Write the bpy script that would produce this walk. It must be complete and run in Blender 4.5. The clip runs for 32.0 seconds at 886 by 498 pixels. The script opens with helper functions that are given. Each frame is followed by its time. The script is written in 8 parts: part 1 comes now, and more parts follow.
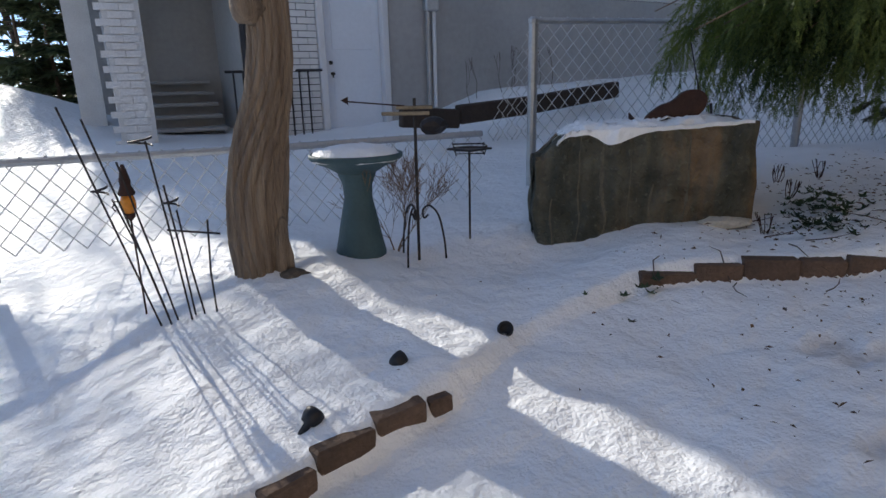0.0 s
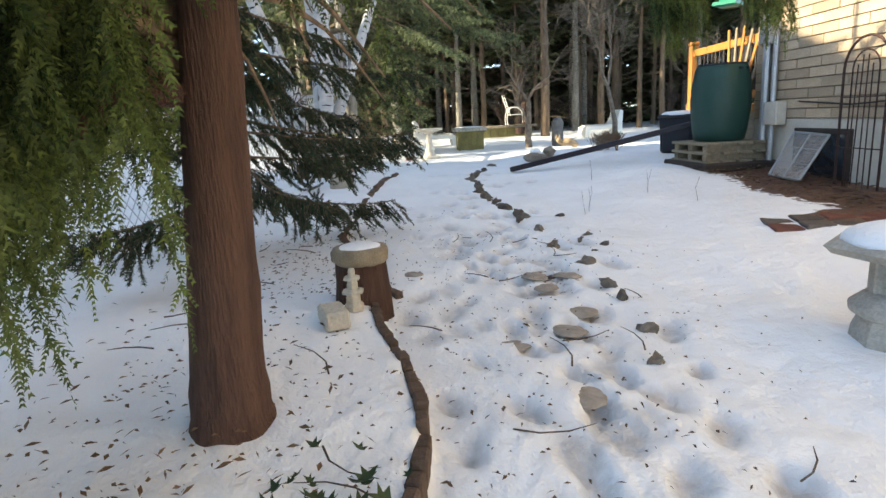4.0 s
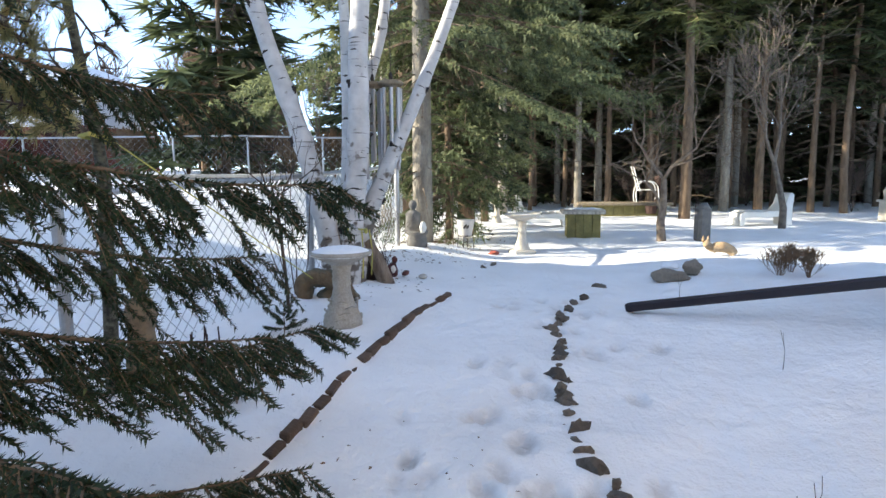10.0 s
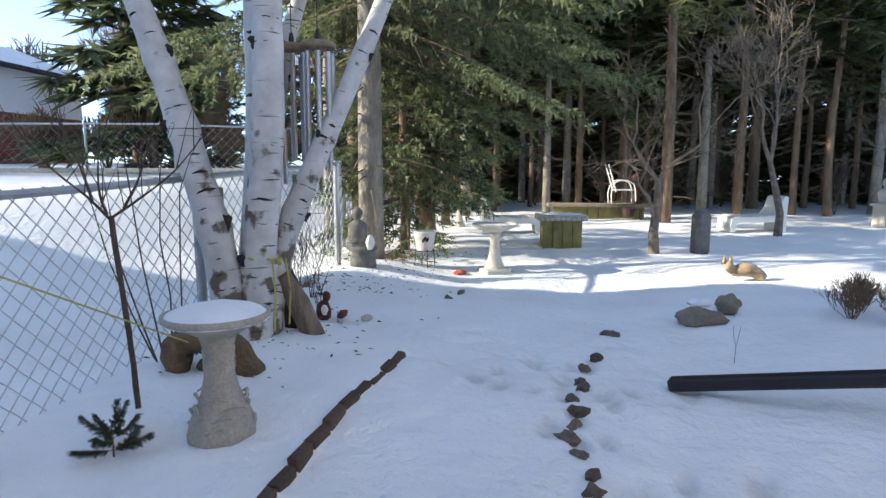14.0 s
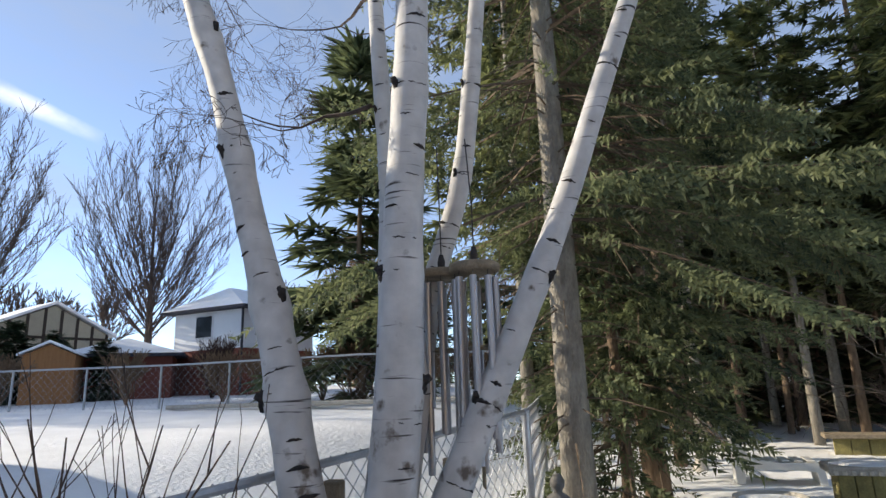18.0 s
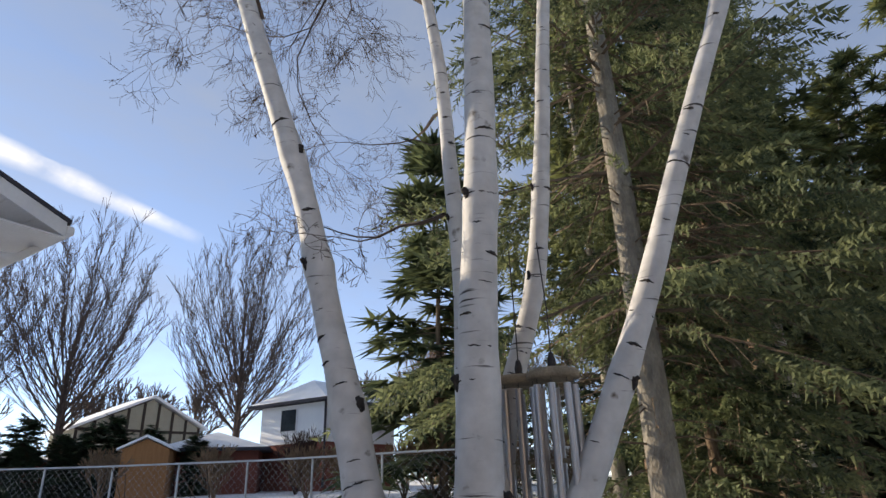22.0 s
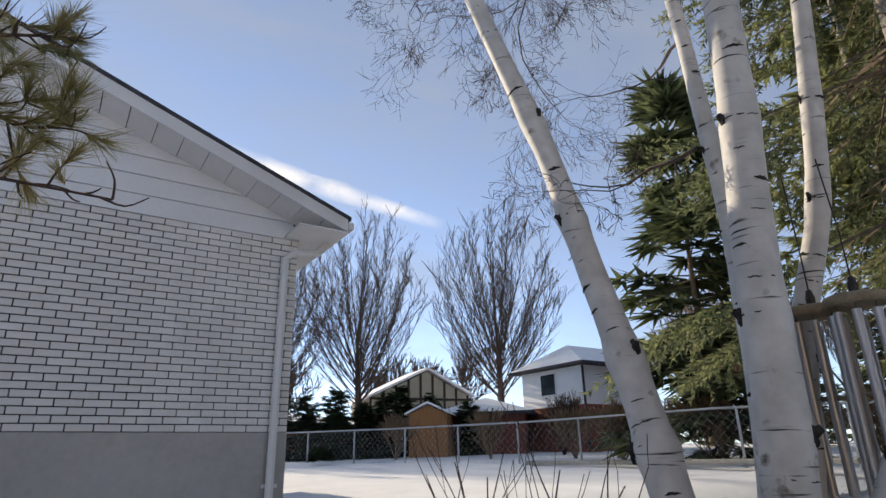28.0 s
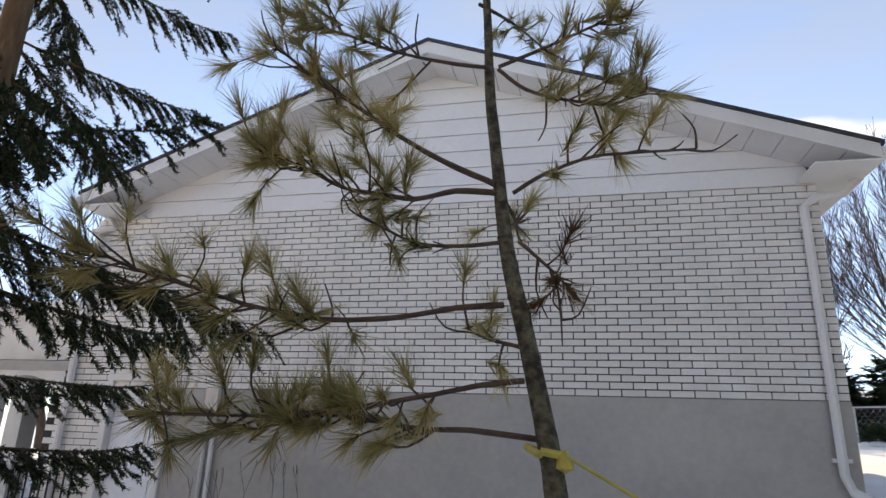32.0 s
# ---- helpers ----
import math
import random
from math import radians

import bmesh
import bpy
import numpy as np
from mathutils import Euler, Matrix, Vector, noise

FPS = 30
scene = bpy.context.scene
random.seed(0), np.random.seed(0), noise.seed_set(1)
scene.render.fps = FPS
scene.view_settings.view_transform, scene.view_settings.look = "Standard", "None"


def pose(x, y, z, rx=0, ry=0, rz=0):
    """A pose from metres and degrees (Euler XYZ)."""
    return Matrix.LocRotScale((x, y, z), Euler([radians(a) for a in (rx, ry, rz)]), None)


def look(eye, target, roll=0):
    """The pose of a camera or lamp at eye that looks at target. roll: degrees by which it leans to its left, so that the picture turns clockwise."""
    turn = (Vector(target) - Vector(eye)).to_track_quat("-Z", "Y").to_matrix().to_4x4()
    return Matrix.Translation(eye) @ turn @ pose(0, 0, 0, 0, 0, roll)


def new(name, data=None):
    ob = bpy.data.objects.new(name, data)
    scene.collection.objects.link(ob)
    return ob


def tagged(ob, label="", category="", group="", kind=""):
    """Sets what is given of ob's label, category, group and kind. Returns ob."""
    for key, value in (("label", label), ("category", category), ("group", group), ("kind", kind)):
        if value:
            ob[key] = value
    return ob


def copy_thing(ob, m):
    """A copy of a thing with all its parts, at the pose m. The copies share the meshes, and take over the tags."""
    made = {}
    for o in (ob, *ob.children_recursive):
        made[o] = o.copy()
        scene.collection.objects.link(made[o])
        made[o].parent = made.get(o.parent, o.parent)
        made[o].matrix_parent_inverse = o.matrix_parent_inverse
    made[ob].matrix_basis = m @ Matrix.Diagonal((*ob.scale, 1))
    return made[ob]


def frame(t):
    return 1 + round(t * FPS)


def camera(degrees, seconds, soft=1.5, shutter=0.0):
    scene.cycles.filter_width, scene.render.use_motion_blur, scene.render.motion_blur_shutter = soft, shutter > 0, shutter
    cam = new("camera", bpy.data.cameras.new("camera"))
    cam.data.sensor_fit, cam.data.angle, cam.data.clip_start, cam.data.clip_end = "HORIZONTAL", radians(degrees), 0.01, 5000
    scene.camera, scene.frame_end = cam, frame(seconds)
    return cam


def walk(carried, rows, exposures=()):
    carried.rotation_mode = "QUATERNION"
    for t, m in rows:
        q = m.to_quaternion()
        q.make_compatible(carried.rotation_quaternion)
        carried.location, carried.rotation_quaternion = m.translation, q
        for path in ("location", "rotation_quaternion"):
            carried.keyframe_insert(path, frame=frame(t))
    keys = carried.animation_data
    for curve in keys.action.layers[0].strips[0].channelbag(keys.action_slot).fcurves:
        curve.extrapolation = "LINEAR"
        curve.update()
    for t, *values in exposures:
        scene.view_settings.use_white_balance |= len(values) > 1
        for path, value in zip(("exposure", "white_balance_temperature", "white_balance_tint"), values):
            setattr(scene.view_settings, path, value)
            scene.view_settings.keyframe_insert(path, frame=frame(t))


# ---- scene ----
cam = camera(73.7, 32.0)
METRES, EYE, TILT, LEAN, TURN = 12.65, 1.25, -15.7, 1.2, -29.0
ROWS = [
    (0.0, 0.0, 0.0, 0.0, 0.0, 0.0, -0.0),
    (0.5, -0.003, 0.0363, 0.0099, -1.21, 0.43, 0.53),
    (1.0, 0.0035, 0.0675, 0.0216, -9.19, 0.33, 2.71),
    (1.5, 0.0235, 0.0922, 0.0336, -19.4, 0.59, 5.31),
    (2.0, 0.0503, 0.1124, 0.042, -31.02, 0.31, 8.32),
    (2.5, 0.0816, 0.1268, 0.052, -40.95, -0.33, 11.0),
    (3.0, 0.106, 0.1313, 0.0562, -49.25, -1.57, 13.23),
    (3.5, 0.1248, 0.1409, 0.06, -56.56, -2.89, 15.16),
    (4.0, 0.1471, 0.1533, 0.0678, -62.38, -4.28, 16.46),
    (4.5, 0.1655, 0.1544, 0.0684, -68.66, -6.04, 17.33),
    (6.5, 0.2484, 0.1531, 0.08, -67.58, -3.78, 15.3),
    (7.0, 0.2712, 0.1536, 0.0867, -65.53, -2.14, 15.67),
    (7.5, 0.2892, 0.1656, 0.0905, -60.74, -1.22, 14.82),
    (8.0, 0.3132, 0.1811, 0.0983, -57.25, -0.81, 12.99),
    (8.5, 0.3366, 0.1926, 0.1036, -52.85, 0.59, 11.95),
    (9.0, 0.3585, 0.1995, 0.1124, -51.03, 2.28, 11.69),
    (9.5, 0.3774, 0.214, 0.1209, -51.28, 3.29, 11.85),
    (10.0, 0.3987, 0.224, 0.124, -50.27, 3.97, 11.91),
    (10.5, 0.4186, 0.2298, 0.1313, -49.43, 4.13, 12.12),
    (11.0, 0.4309, 0.2426, 0.1335, -49.89, 4.05, 12.19),
    (11.5, 0.4471, 0.259, 0.14, -50.83, 4.02, 12.26),
    (12.0, 0.4642, 0.2701, 0.1435, -52.78, 3.66, 12.5),
    (12.5, 0.4801, 0.2811, 0.1482, -55.24, 3.05, 12.77),
    (13.0, 0.4935, 0.293, 0.1517, -56.67, 2.61, 12.9),
    (13.5, 0.5082, 0.3039, 0.1556, -57.01, 2.41, 12.69),
    (14.0, 0.5209, 0.3109, 0.1581, -54.48, 2.51, 12.15),
    (14.5, 0.5336, 0.319, 0.1619, -51.95, 2.27, 12.06),
    (16.5, 0.6085, 0.3717, 0.1841, -48.14, 5.82, 12.21),
    (17.0, 0.6235, 0.3843, 0.1926, -43.82, 11.17, 11.62),
    (17.5, 0.6257, 0.3826, 0.2003, -38.71, 18.24, 10.83),
    (18.0, 0.6254, 0.3793, 0.2068, -34.04, 26.74, 10.0),
    (18.5, 0.6236, 0.3756, 0.2138, -30.85, 35.47, 9.05),
    (19.0, 0.6193, 0.3706, 0.2189, -29.4, 43.51, 8.35),
    (19.5, 0.6157, 0.3648, 0.2223, -28.88, 49.66, 7.81),
    (20.0, 0.6138, 0.3602, 0.2242, -28.51, 52.86, 7.41),
    (20.5, 0.6145, 0.3605, 0.2236, -27.89, 52.31, 7.21),
    (21.0, 0.6168, 0.3629, 0.2213, -27.08, 48.63, 7.1),
    (21.5, 0.6207, 0.3675, 0.2171, -26.54, 42.62, 7.22),
    (22.0, 0.6249, 0.373, 0.213, -26.5, 36.24, 7.72),
    (22.5, 0.6272, 0.3802, 0.211, -26.87, 30.72, 8.2),
    (23.0, 0.6273, 0.3885, 0.2064, -26.38, 26.64, 8.2),
    (23.5, 0.6254, 0.3876, 0.1998, -24.6, 24.28, 7.5),
    (24.0, 0.6234, 0.3766, 0.1969, -21.99, 24.12, 6.56),
    (24.5, 0.6122, 0.3721, 0.1953, -19.71, 27.13, 5.83),
    (25.0, 0.6176, 0.3703, 0.204, -20.8, 34.27, 6.7),
    (25.5, 0.6218, 0.3641, 0.2129, -23.0, 40.98, 8.29),
    (27.5, 0.6215, 0.3664, 0.2078, -13.74, 39.69, 4.35),
    (28.0, 0.6131, 0.3711, 0.2021, -3.66, 34.91, 0.96),
    (28.5, 0.602, 0.3726, 0.1948, 7.8, 30.24, -2.43),
    (29.0, 0.5942, 0.3742, 0.1927, 18.45, 26.7, -5.4),
    (29.5, 0.5881, 0.3735, 0.193, 26.49, 24.9, -8.0),
    (30.0, 0.5857, 0.3712, 0.1944, 31.71, 24.63, -10.11),
    (30.5, 0.5857, 0.3712, 0.1944, 35.15, 25.48, -11.4),
    (31, 0.5857, 0.3712, 0.1944, 37.25, 26.3, -12.26),
    (31.5, 0.5857, 0.3712, 0.1944, 38.66, 27.1, -12.74),
    (32, 0.5857, 0.3712, 0.1944, 39.91, 27.83, -12.95),
]
EXPOSURES = [
    (0.0, 1.0, 6350, 9), (1.0, 1.8, 6350, 7), (2.0, 2.35, 6600, 6), (3.0, 2.6, 7000, 5), (4.5, 2.6, 7700, 3), (7.0, 2.58, 7300, 3), (9.0, 2.58, 6900, 6), (12.0, 2.3, 6800, 7), (14.5, 2.15, 6600, 7),
    (16.5, 1.9, 6900, 8), (18.0, 1.55, 7100, 9), (20.0, 1.2, 7100, 10), (22.0, 1.38, 7600, 11), (24.0, 1.5, 7800, 12), (28.0, 1.3, 7800, 11), (30.0, 1.58, 8000, 11), (32.0, 1.78, 8400, 11),
]
walk(cam, [(t, pose(0, 0, EYE, TILT, LEAN, TURN) @ pose(METRES * x, METRES * y, METRES * z, 90 + pitch, roll, yaw)) for t, x, y, z, yaw, pitch, roll in ROWS], EXPOSURES)

# ---- world and sun ----
SUN_AZ, SUN_EL = radians(102), radians(24)
world = bpy.data.worlds.new("winter_sky")
scene.world = world
world.use_nodes = True
wn, wl = world.node_tree.nodes, world.node_tree.links
sky = wn.new("ShaderNodeTexSky")
sky.sky_type = "NISHITA"
sky.sun_disc = False
sky.sun_elevation = SUN_EL
sky.sun_rotation = radians(90) - SUN_AZ
sky.air_density, sky.dust_density, sky.ozone_density = 0.42, 0.0, 1.3
# thin high cloud drawn out over the whole sky
sky_co, sky_map, sky_noise, sky_veil, sky_mix = (wn.new("ShaderNode" + k) for k in ("TexCoord", "Mapping", "TexNoise", "MapRange", "Mix"))
sky_map.inputs["Scale"].default_value, sky_map.inputs["Rotation"].default_value = (1.2, 3.6, 5.0), (0.3, 0.35, 0.6)
sky_noise.inputs["Scale"].default_value, sky_noise.inputs["Detail"].default_value, sky_noise.inputs["Roughness"].default_value = 1.5, 9, 0.6
sky_veil.inputs[1].default_value, sky_veil.inputs[2].default_value, sky_veil.inputs[3].default_value, sky_veil.inputs[4].default_value = 0.38, 0.75, 0.22, 0.62
sky_mix.data_type, sky_mix.inputs[7].default_value = "RGBA", (1.12, 1.3, 1.6, 1)
wl.new(sky_co.outputs["Generated"], sky_map.inputs[0])
wl.new(sky_map.outputs[0], sky_noise.inputs["Vector"])
wl.new(sky_noise.outputs["Fac"], sky_veil.inputs[0])
wl.new(sky_veil.outputs[0], sky_mix.inputs[0])
wl.new(sky.outputs[0], sky_mix.inputs[6])
wl.new(sky_mix.outputs[2], wn["Background"].inputs[0])
wn["Background"].inputs[1].default_value = 0.15
sun_dir = Vector((math.cos(SUN_AZ) * math.cos(SUN_EL), math.sin(SUN_AZ) * math.cos(SUN_EL), math.sin(SUN_EL)))
sun = new("sun", bpy.data.lights.new("sun", "SUN"))
sun.data.energy, sun.data.angle, sun.data.color = 2.2, radians(0.6), (1.0, 0.92, 0.8)
sun.matrix_world = look(sun_dir * 60, (0, 0, 0))


CLOUD_A, CLOUD_B = (90, 621, 324), (366, 545, 258)


# ---- materials ----
def material(name, base, second=None, rough=0.8, scale=6.0, fine=40.0, bump=0.3, metal=0.0, mix=0.5, spec=0.3, stretch=(1, 1, 1), random=0.0, depth=0.02, coarse=0.45):
    m = bpy.data.materials.new(name)
    m.use_nodes = True
    n, l = m.node_tree.nodes, m.node_tree.links
    b = n["Principled BSDF"]
    b.inputs["Roughness"].default_value, b.inputs["Metallic"].default_value = rough, metal
    b.inputs["Specular IOR Level"].default_value = spec
    second = second or tuple(c * 0.6 for c in base)
    co, mp = n.new("ShaderNodeTexCoord"), n.new("ShaderNodeMapping")
    mp.inputs["Scale"].default_value = stretch
    l.new(co.outputs["Object"], mp.inputs[0])
    big, small = n.new("ShaderNodeTexNoise"), n.new("ShaderNodeTexNoise")
    big.inputs["Scale"].default_value, small.inputs["Scale"].default_value = scale, fine
    big.inputs["Detail"].default_value = small.inputs["Detail"].default_value = 5
    for t in (big, small):
        l.new(mp.outputs[0], t.inputs["Vector"])
    ramp = n.new("ShaderNodeValToRGB")
    ramp.color_ramp.elements[0].position, ramp.color_ramp.elements[1].position = 0.5 - mix / 2, 0.5 + mix / 2
    ramp.color_ramp.elements[0].color, ramp.color_ramp.elements[1].color = (*second, 1), (*base, 1)
    l.new(big.outputs["Fac"], ramp.inputs[0])
    grain = n.new("ShaderNodeMix")
    grain.data_type, grain.blend_type = "RGBA", "MULTIPLY"
    grain.inputs[0].default_value = coarse
    l.new(ramp.outputs[0], grain.inputs[6])
    gr = n.new("ShaderNodeMapRange")
    gr.inputs[1].default_value, gr.inputs[2].default_value, gr.inputs[3].default_value, gr.inputs[4].default_value = 0.3, 0.7, 0.55, 1.15
    l.new(small.outputs["Fac"], gr.inputs[0])
    l.new(gr.outputs[0], grain.inputs[7])
    out = grain.outputs[2]
    if random:
        info, hsv, mr = n.new("ShaderNodeObjectInfo"), n.new("ShaderNodeHueSaturation"), n.new("ShaderNodeMapRange")
        mr.inputs[3].default_value, mr.inputs[4].default_value = 1 - random, 1 + random
        l.new(info.outputs["Random"], mr.inputs[0])
        l.new(mr.outputs[0], hsv.inputs["Value"])
        l.new(out, hsv.inputs["Color"])
        out = hsv.outputs[0]
    l.new(out, b.inputs["Base Color"])
    if bump:
        bp = n.new("ShaderNodeBump")
        bp.inputs["Strength"].default_value, bp.inputs["Distance"].default_value = bump, depth
        l.new(small.outputs["Fac"], bp.inputs["Height"])
        l.new(bp.outputs[0], b.inputs["Normal"])
    return m


def island_material(name, dark, light, rough=0.6, trans=0.0):
    """Foliage: each leaf or needle clump takes its own tone between two greens."""
    m = bpy.data.materials.new(name)
    m.use_nodes = True
    n, l = m.node_tree.nodes, m.node_tree.links
    b = n["Principled BSDF"]
    b.inputs["Roughness"].default_value = rough
    b.inputs["Specular IOR Level"].default_value = 0.25
    geo, ramp, co, noi = n.new("ShaderNodeNewGeometry"), n.new("ShaderNodeValToRGB"), n.new("ShaderNodeTexCoord"), n.new("ShaderNodeTexNoise")
    noi.inputs["Scale"].default_value, noi.inputs["Detail"].default_value = 1.6, 4
    l.new(co.outputs["Object"], noi.inputs["Vector"])
    tone = n.new("ShaderNodeMapRange")
    tone.inputs[1].default_value, tone.inputs[2].default_value, tone.inputs[4].default_value = 0.33, 0.68, 0.65
    l.new(noi.outputs["Fac"], tone.inputs[0])
    add = n.new("ShaderNodeMath")
    add.operation = "MULTIPLY_ADD"
    add.inputs[1].default_value = 0.4
    l.new(geo.outputs["Random Per Island"], add.inputs[0])
    l.new(tone.outputs[0], add.inputs[2])
    ramp.color_ramp.elements[0].position, ramp.color_ramp.elements[1].position = 0.12, 0.95
    ramp.color_ramp.elements[0].color, ramp.color_ramp.elements[1].color = (*dark, 1), (*light, 1)
    l.new(add.outputs[0], ramp.inputs[0])
    l.new(ramp.outputs[0], b.inputs["Base Color"])
    if trans:
        t, mx = n.new("ShaderNodeBsdfTranslucent"), n.new("ShaderNodeMixShader")
        mx.inputs[0].default_value = trans
        l.new(ramp.outputs[0], t.inputs[0])
        l.new(b.outputs[0], mx.inputs[1])
        l.new(t.outputs[0], mx.inputs[2])
        l.new(mx.outputs[0], n["Material Output"].inputs[0])
    return m


WHITE_BRICK = material("white_painted_brick", (0.74, 0.73, 0.71), (0.6, 0.59, 0.58), 0.75, 3, 60, 0.25, random=0.06, coarse=0.2)
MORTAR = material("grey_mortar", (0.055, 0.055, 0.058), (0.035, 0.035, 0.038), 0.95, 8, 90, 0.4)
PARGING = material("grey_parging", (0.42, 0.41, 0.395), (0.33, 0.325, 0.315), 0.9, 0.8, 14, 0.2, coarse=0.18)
TAN_BRICK = material("tan_brick", (0.52, 0.40, 0.275), (0.43, 0.32, 0.215), 0.85, 7, 60, 0.35, random=0.2)
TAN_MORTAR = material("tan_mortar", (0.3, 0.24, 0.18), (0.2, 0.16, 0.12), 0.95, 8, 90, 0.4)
CREAM = material("cream_foundation_paint", (0.62, 0.56, 0.46), (0.5, 0.45, 0.37), 0.8, 1.5, 25, 0.2, coarse=0.2)
SIDING = material("white_siding", (0.74, 0.75, 0.77), (0.68, 0.69, 0.71), 0.5, 1.2, 20, 0.08, coarse=0.08)
SOFFIT = material("white_metal_trim", (0.72, 0.72, 0.73), (0.62, 0.62, 0.63), 0.45, 2, 30, 0.08, coarse=0.1)
SHINGLE = material("dark_shingle", (0.07, 0.07, 0.085), (0.035, 0.035, 0.045), 0.9, 5, 50, 0.5)
GALV = material("galvanised_steel", (0.5, 0.51, 0.52), (0.36, 0.37, 0.38), 0.45, 6, 50, 0.1, metal=0.6, coarse=0.25)
WIRE = material("fence_wire", (0.62, 0.63, 0.64), (0.5, 0.51, 0.52), 0.45, 20, 80, 0.1, metal=0.1)
WHITE_PAINT = material("white_door_paint", (0.72, 0.76, 0.82), (0.66, 0.7, 0.76), 0.4, 1.2, 20, 0.05, coarse=0.08)
DARK_IRON = material("black_wrought_iron", (0.025, 0.025, 0.028), (0.05, 0.04, 0.035), 0.5, 20, 90, 0.2, metal=0.3)
RUST = material("rusty_brown_metal", (0.07, 0.035, 0.025), (0.035, 0.02, 0.018), 0.8, 9, 70, 0.4)
BLOCK = material("brown_edging_block", (0.15, 0.098, 0.07), (0.085, 0.06, 0.046), 0.95, 9, 60, 0.5, random=0.2)
PEBBLE = material("garden_rock", (0.21, 0.172, 0.135), (0.09, 0.08, 0.07), 0.9, 9, 50, 0.6, random=0.4)
CONCRETE = material("weathered_concrete", (0.5, 0.47, 0.41), (0.34, 0.32, 0.28), 0.9, 9, 60, 0.45)
PALE_STONE = material("pale_cast_stone", (0.62, 0.57, 0.48), (0.45, 0.42, 0.36), 0.9, 7, 50, 0.4)
GREY_STONE = material("grey_statue_stone", (0.2, 0.19, 0.175), (0.11, 0.11, 0.105), 0.9, 8, 60, 0.4)
TEAL = material("teal_glazed_concrete", (0.07, 0.125, 0.145), (0.045, 0.085, 0.1), 0.6, 5, 50, 0.3, coarse=0.25)
DRIFT = material("weathered_driftwood", (0.37, 0.29, 0.215), (0.14, 0.10, 0.075), 0.85, 6, 45, 1.0, stretch=(3, 3, 0.15), depth=0.02)
CEDAR_BARK = material("red_cedar_bark", (0.14, 0.075, 0.054), (0.06, 0.033, 0.026), 0.9, 6, 40, 0.9, stretch=(3, 3, 0.35), depth=0.03)
GREY_BARK = material("grey_conifer_bark", (0.36, 0.325, 0.265), (0.17, 0.15, 0.125), 0.9, 7, 35, 0.8, stretch=(1.5, 1.5, 0.6), depth=0.03)
BROWN_BARK = material("brown_spruce_bark", (0.27, 0.185, 0.12), (0.11, 0.076, 0.052), 0.9, 7, 35, 0.7, stretch=(2, 2, 0.5), depth=0.03)
LIMB_BARK = material("brown_conifer_limb_bark", (0.2, 0.145, 0.098), (0.09, 0.066, 0.048), 0.9, 9, 50, 0.5)
TWIG = material("bare_twig_bark", (0.12, 0.085, 0.065), (0.06, 0.045, 0.04), 0.9, 12, 60, 0.3)
BRANCH_GREY = material("grey_bare_branch", (0.27, 0.215, 0.165), (0.1, 0.08, 0.065), 0.9, 9, 60, 0.4)
PINE_BARK = material("green_grey_pine_bark", (0.17, 0.165, 0.12), (0.045, 0.042, 0.034), 0.9, 30, 80, 1.0, stretch=(1, 1, 1.2), mix=0.3)
WOOD_GREY = material("weathered_grey_wood", (0.33, 0.27, 0.19), (0.2, 0.16, 0.11), 0.85, 5, 40, 0.4, stretch=(0.5, 3, 3))
WOOD_MOSS = material("mossy_green_wood", (0.3, 0.26, 0.1), (0.16, 0.14, 0.06), 0.9, 6, 40, 0.4)
WOOD_ORANGE = material("orange_stained_deck_wood", (0.55, 0.24, 0.06), (0.42, 0.17, 0.045), 0.6, 5, 40, 0.2, stretch=(3, 3, 0.4))
BARREL = material("dark_green_plastic", (0.02, 0.066, 0.054), (0.016, 0.05, 0.042), 0.45, 2, 20, 0.08, coarse=0.15)
BLACK_PLASTIC = material("black_plastic", (0.022, 0.024, 0.032), (0.015, 0.016, 0.02), 0.45, 3, 30, 0.1, coarse=0.2)
WHITE_RESIN = material("white_resin", (0.78, 0.76, 0.7), (0.7, 0.68, 0.62), 0.5, 3, 30, 0.05, coarse=0.1)
CHIME = material("brushed_aluminium", (0.5, 0.5, 0.52), (0.38, 0.38, 0.4), 0.38, 3, 60, 0.05, metal=0.75, stretch=(6, 6, 0.3))
MULCH_RED = material("red_clay_paver", (0.23, 0.09, 0.06), (0.14, 0.06, 0.045), 0.95, 9, 60, 0.5, random=0.2)
YELLOW = material("yellow_plastic_tape", (0.5, 0.45, 0.1), (0.4, 0.36, 0.1), 0.5, 9, 50, 0.2)
GREEN_PLASTIC = material("bright_green_plastic", (0.012, 0.25, 0.15), (0.012, 0.19, 0.12), 0.4, 5, 30, 0.1)
RED_BRICK = material("red_brick_far", (0.24, 0.075, 0.05), (0.17, 0.055, 0.04), 0.9, 1.5, 20, 0.2)
STUCCO = material("tudor_stucco", (0.42, 0.39, 0.30), (0.36, 0.33, 0.26), 0.9, 2, 20, 0.1)
TIMBER_DARK = material("dark_tudor_timber", (0.06, 0.045, 0.035), (0.04, 0.03, 0.025), 0.8, 3, 30, 0.2)
SHED_WOOD = material("orange_brown_shed_wood", (0.42, 0.2, 0.08), (0.33, 0.15, 0.06), 0.8, 3, 30, 0.2, stretch=(4, 4, 0.4))
WINDOW_DARK = material("dark_window_glass", (0.03, 0.04, 0.05), (0.02, 0.025, 0.03), 0.08, 1, 9, 0.0, spec=0.6)
LEAF_BROWN = island_material("dead_brown_leaf", (0.05, 0.035, 0.024), (0.2, 0.12, 0.07), 0.85)
IVY = island_material("dark_ivy_leaf", (0.012, 0.025, 0.012), (0.05, 0.075, 0.03), 0.5)
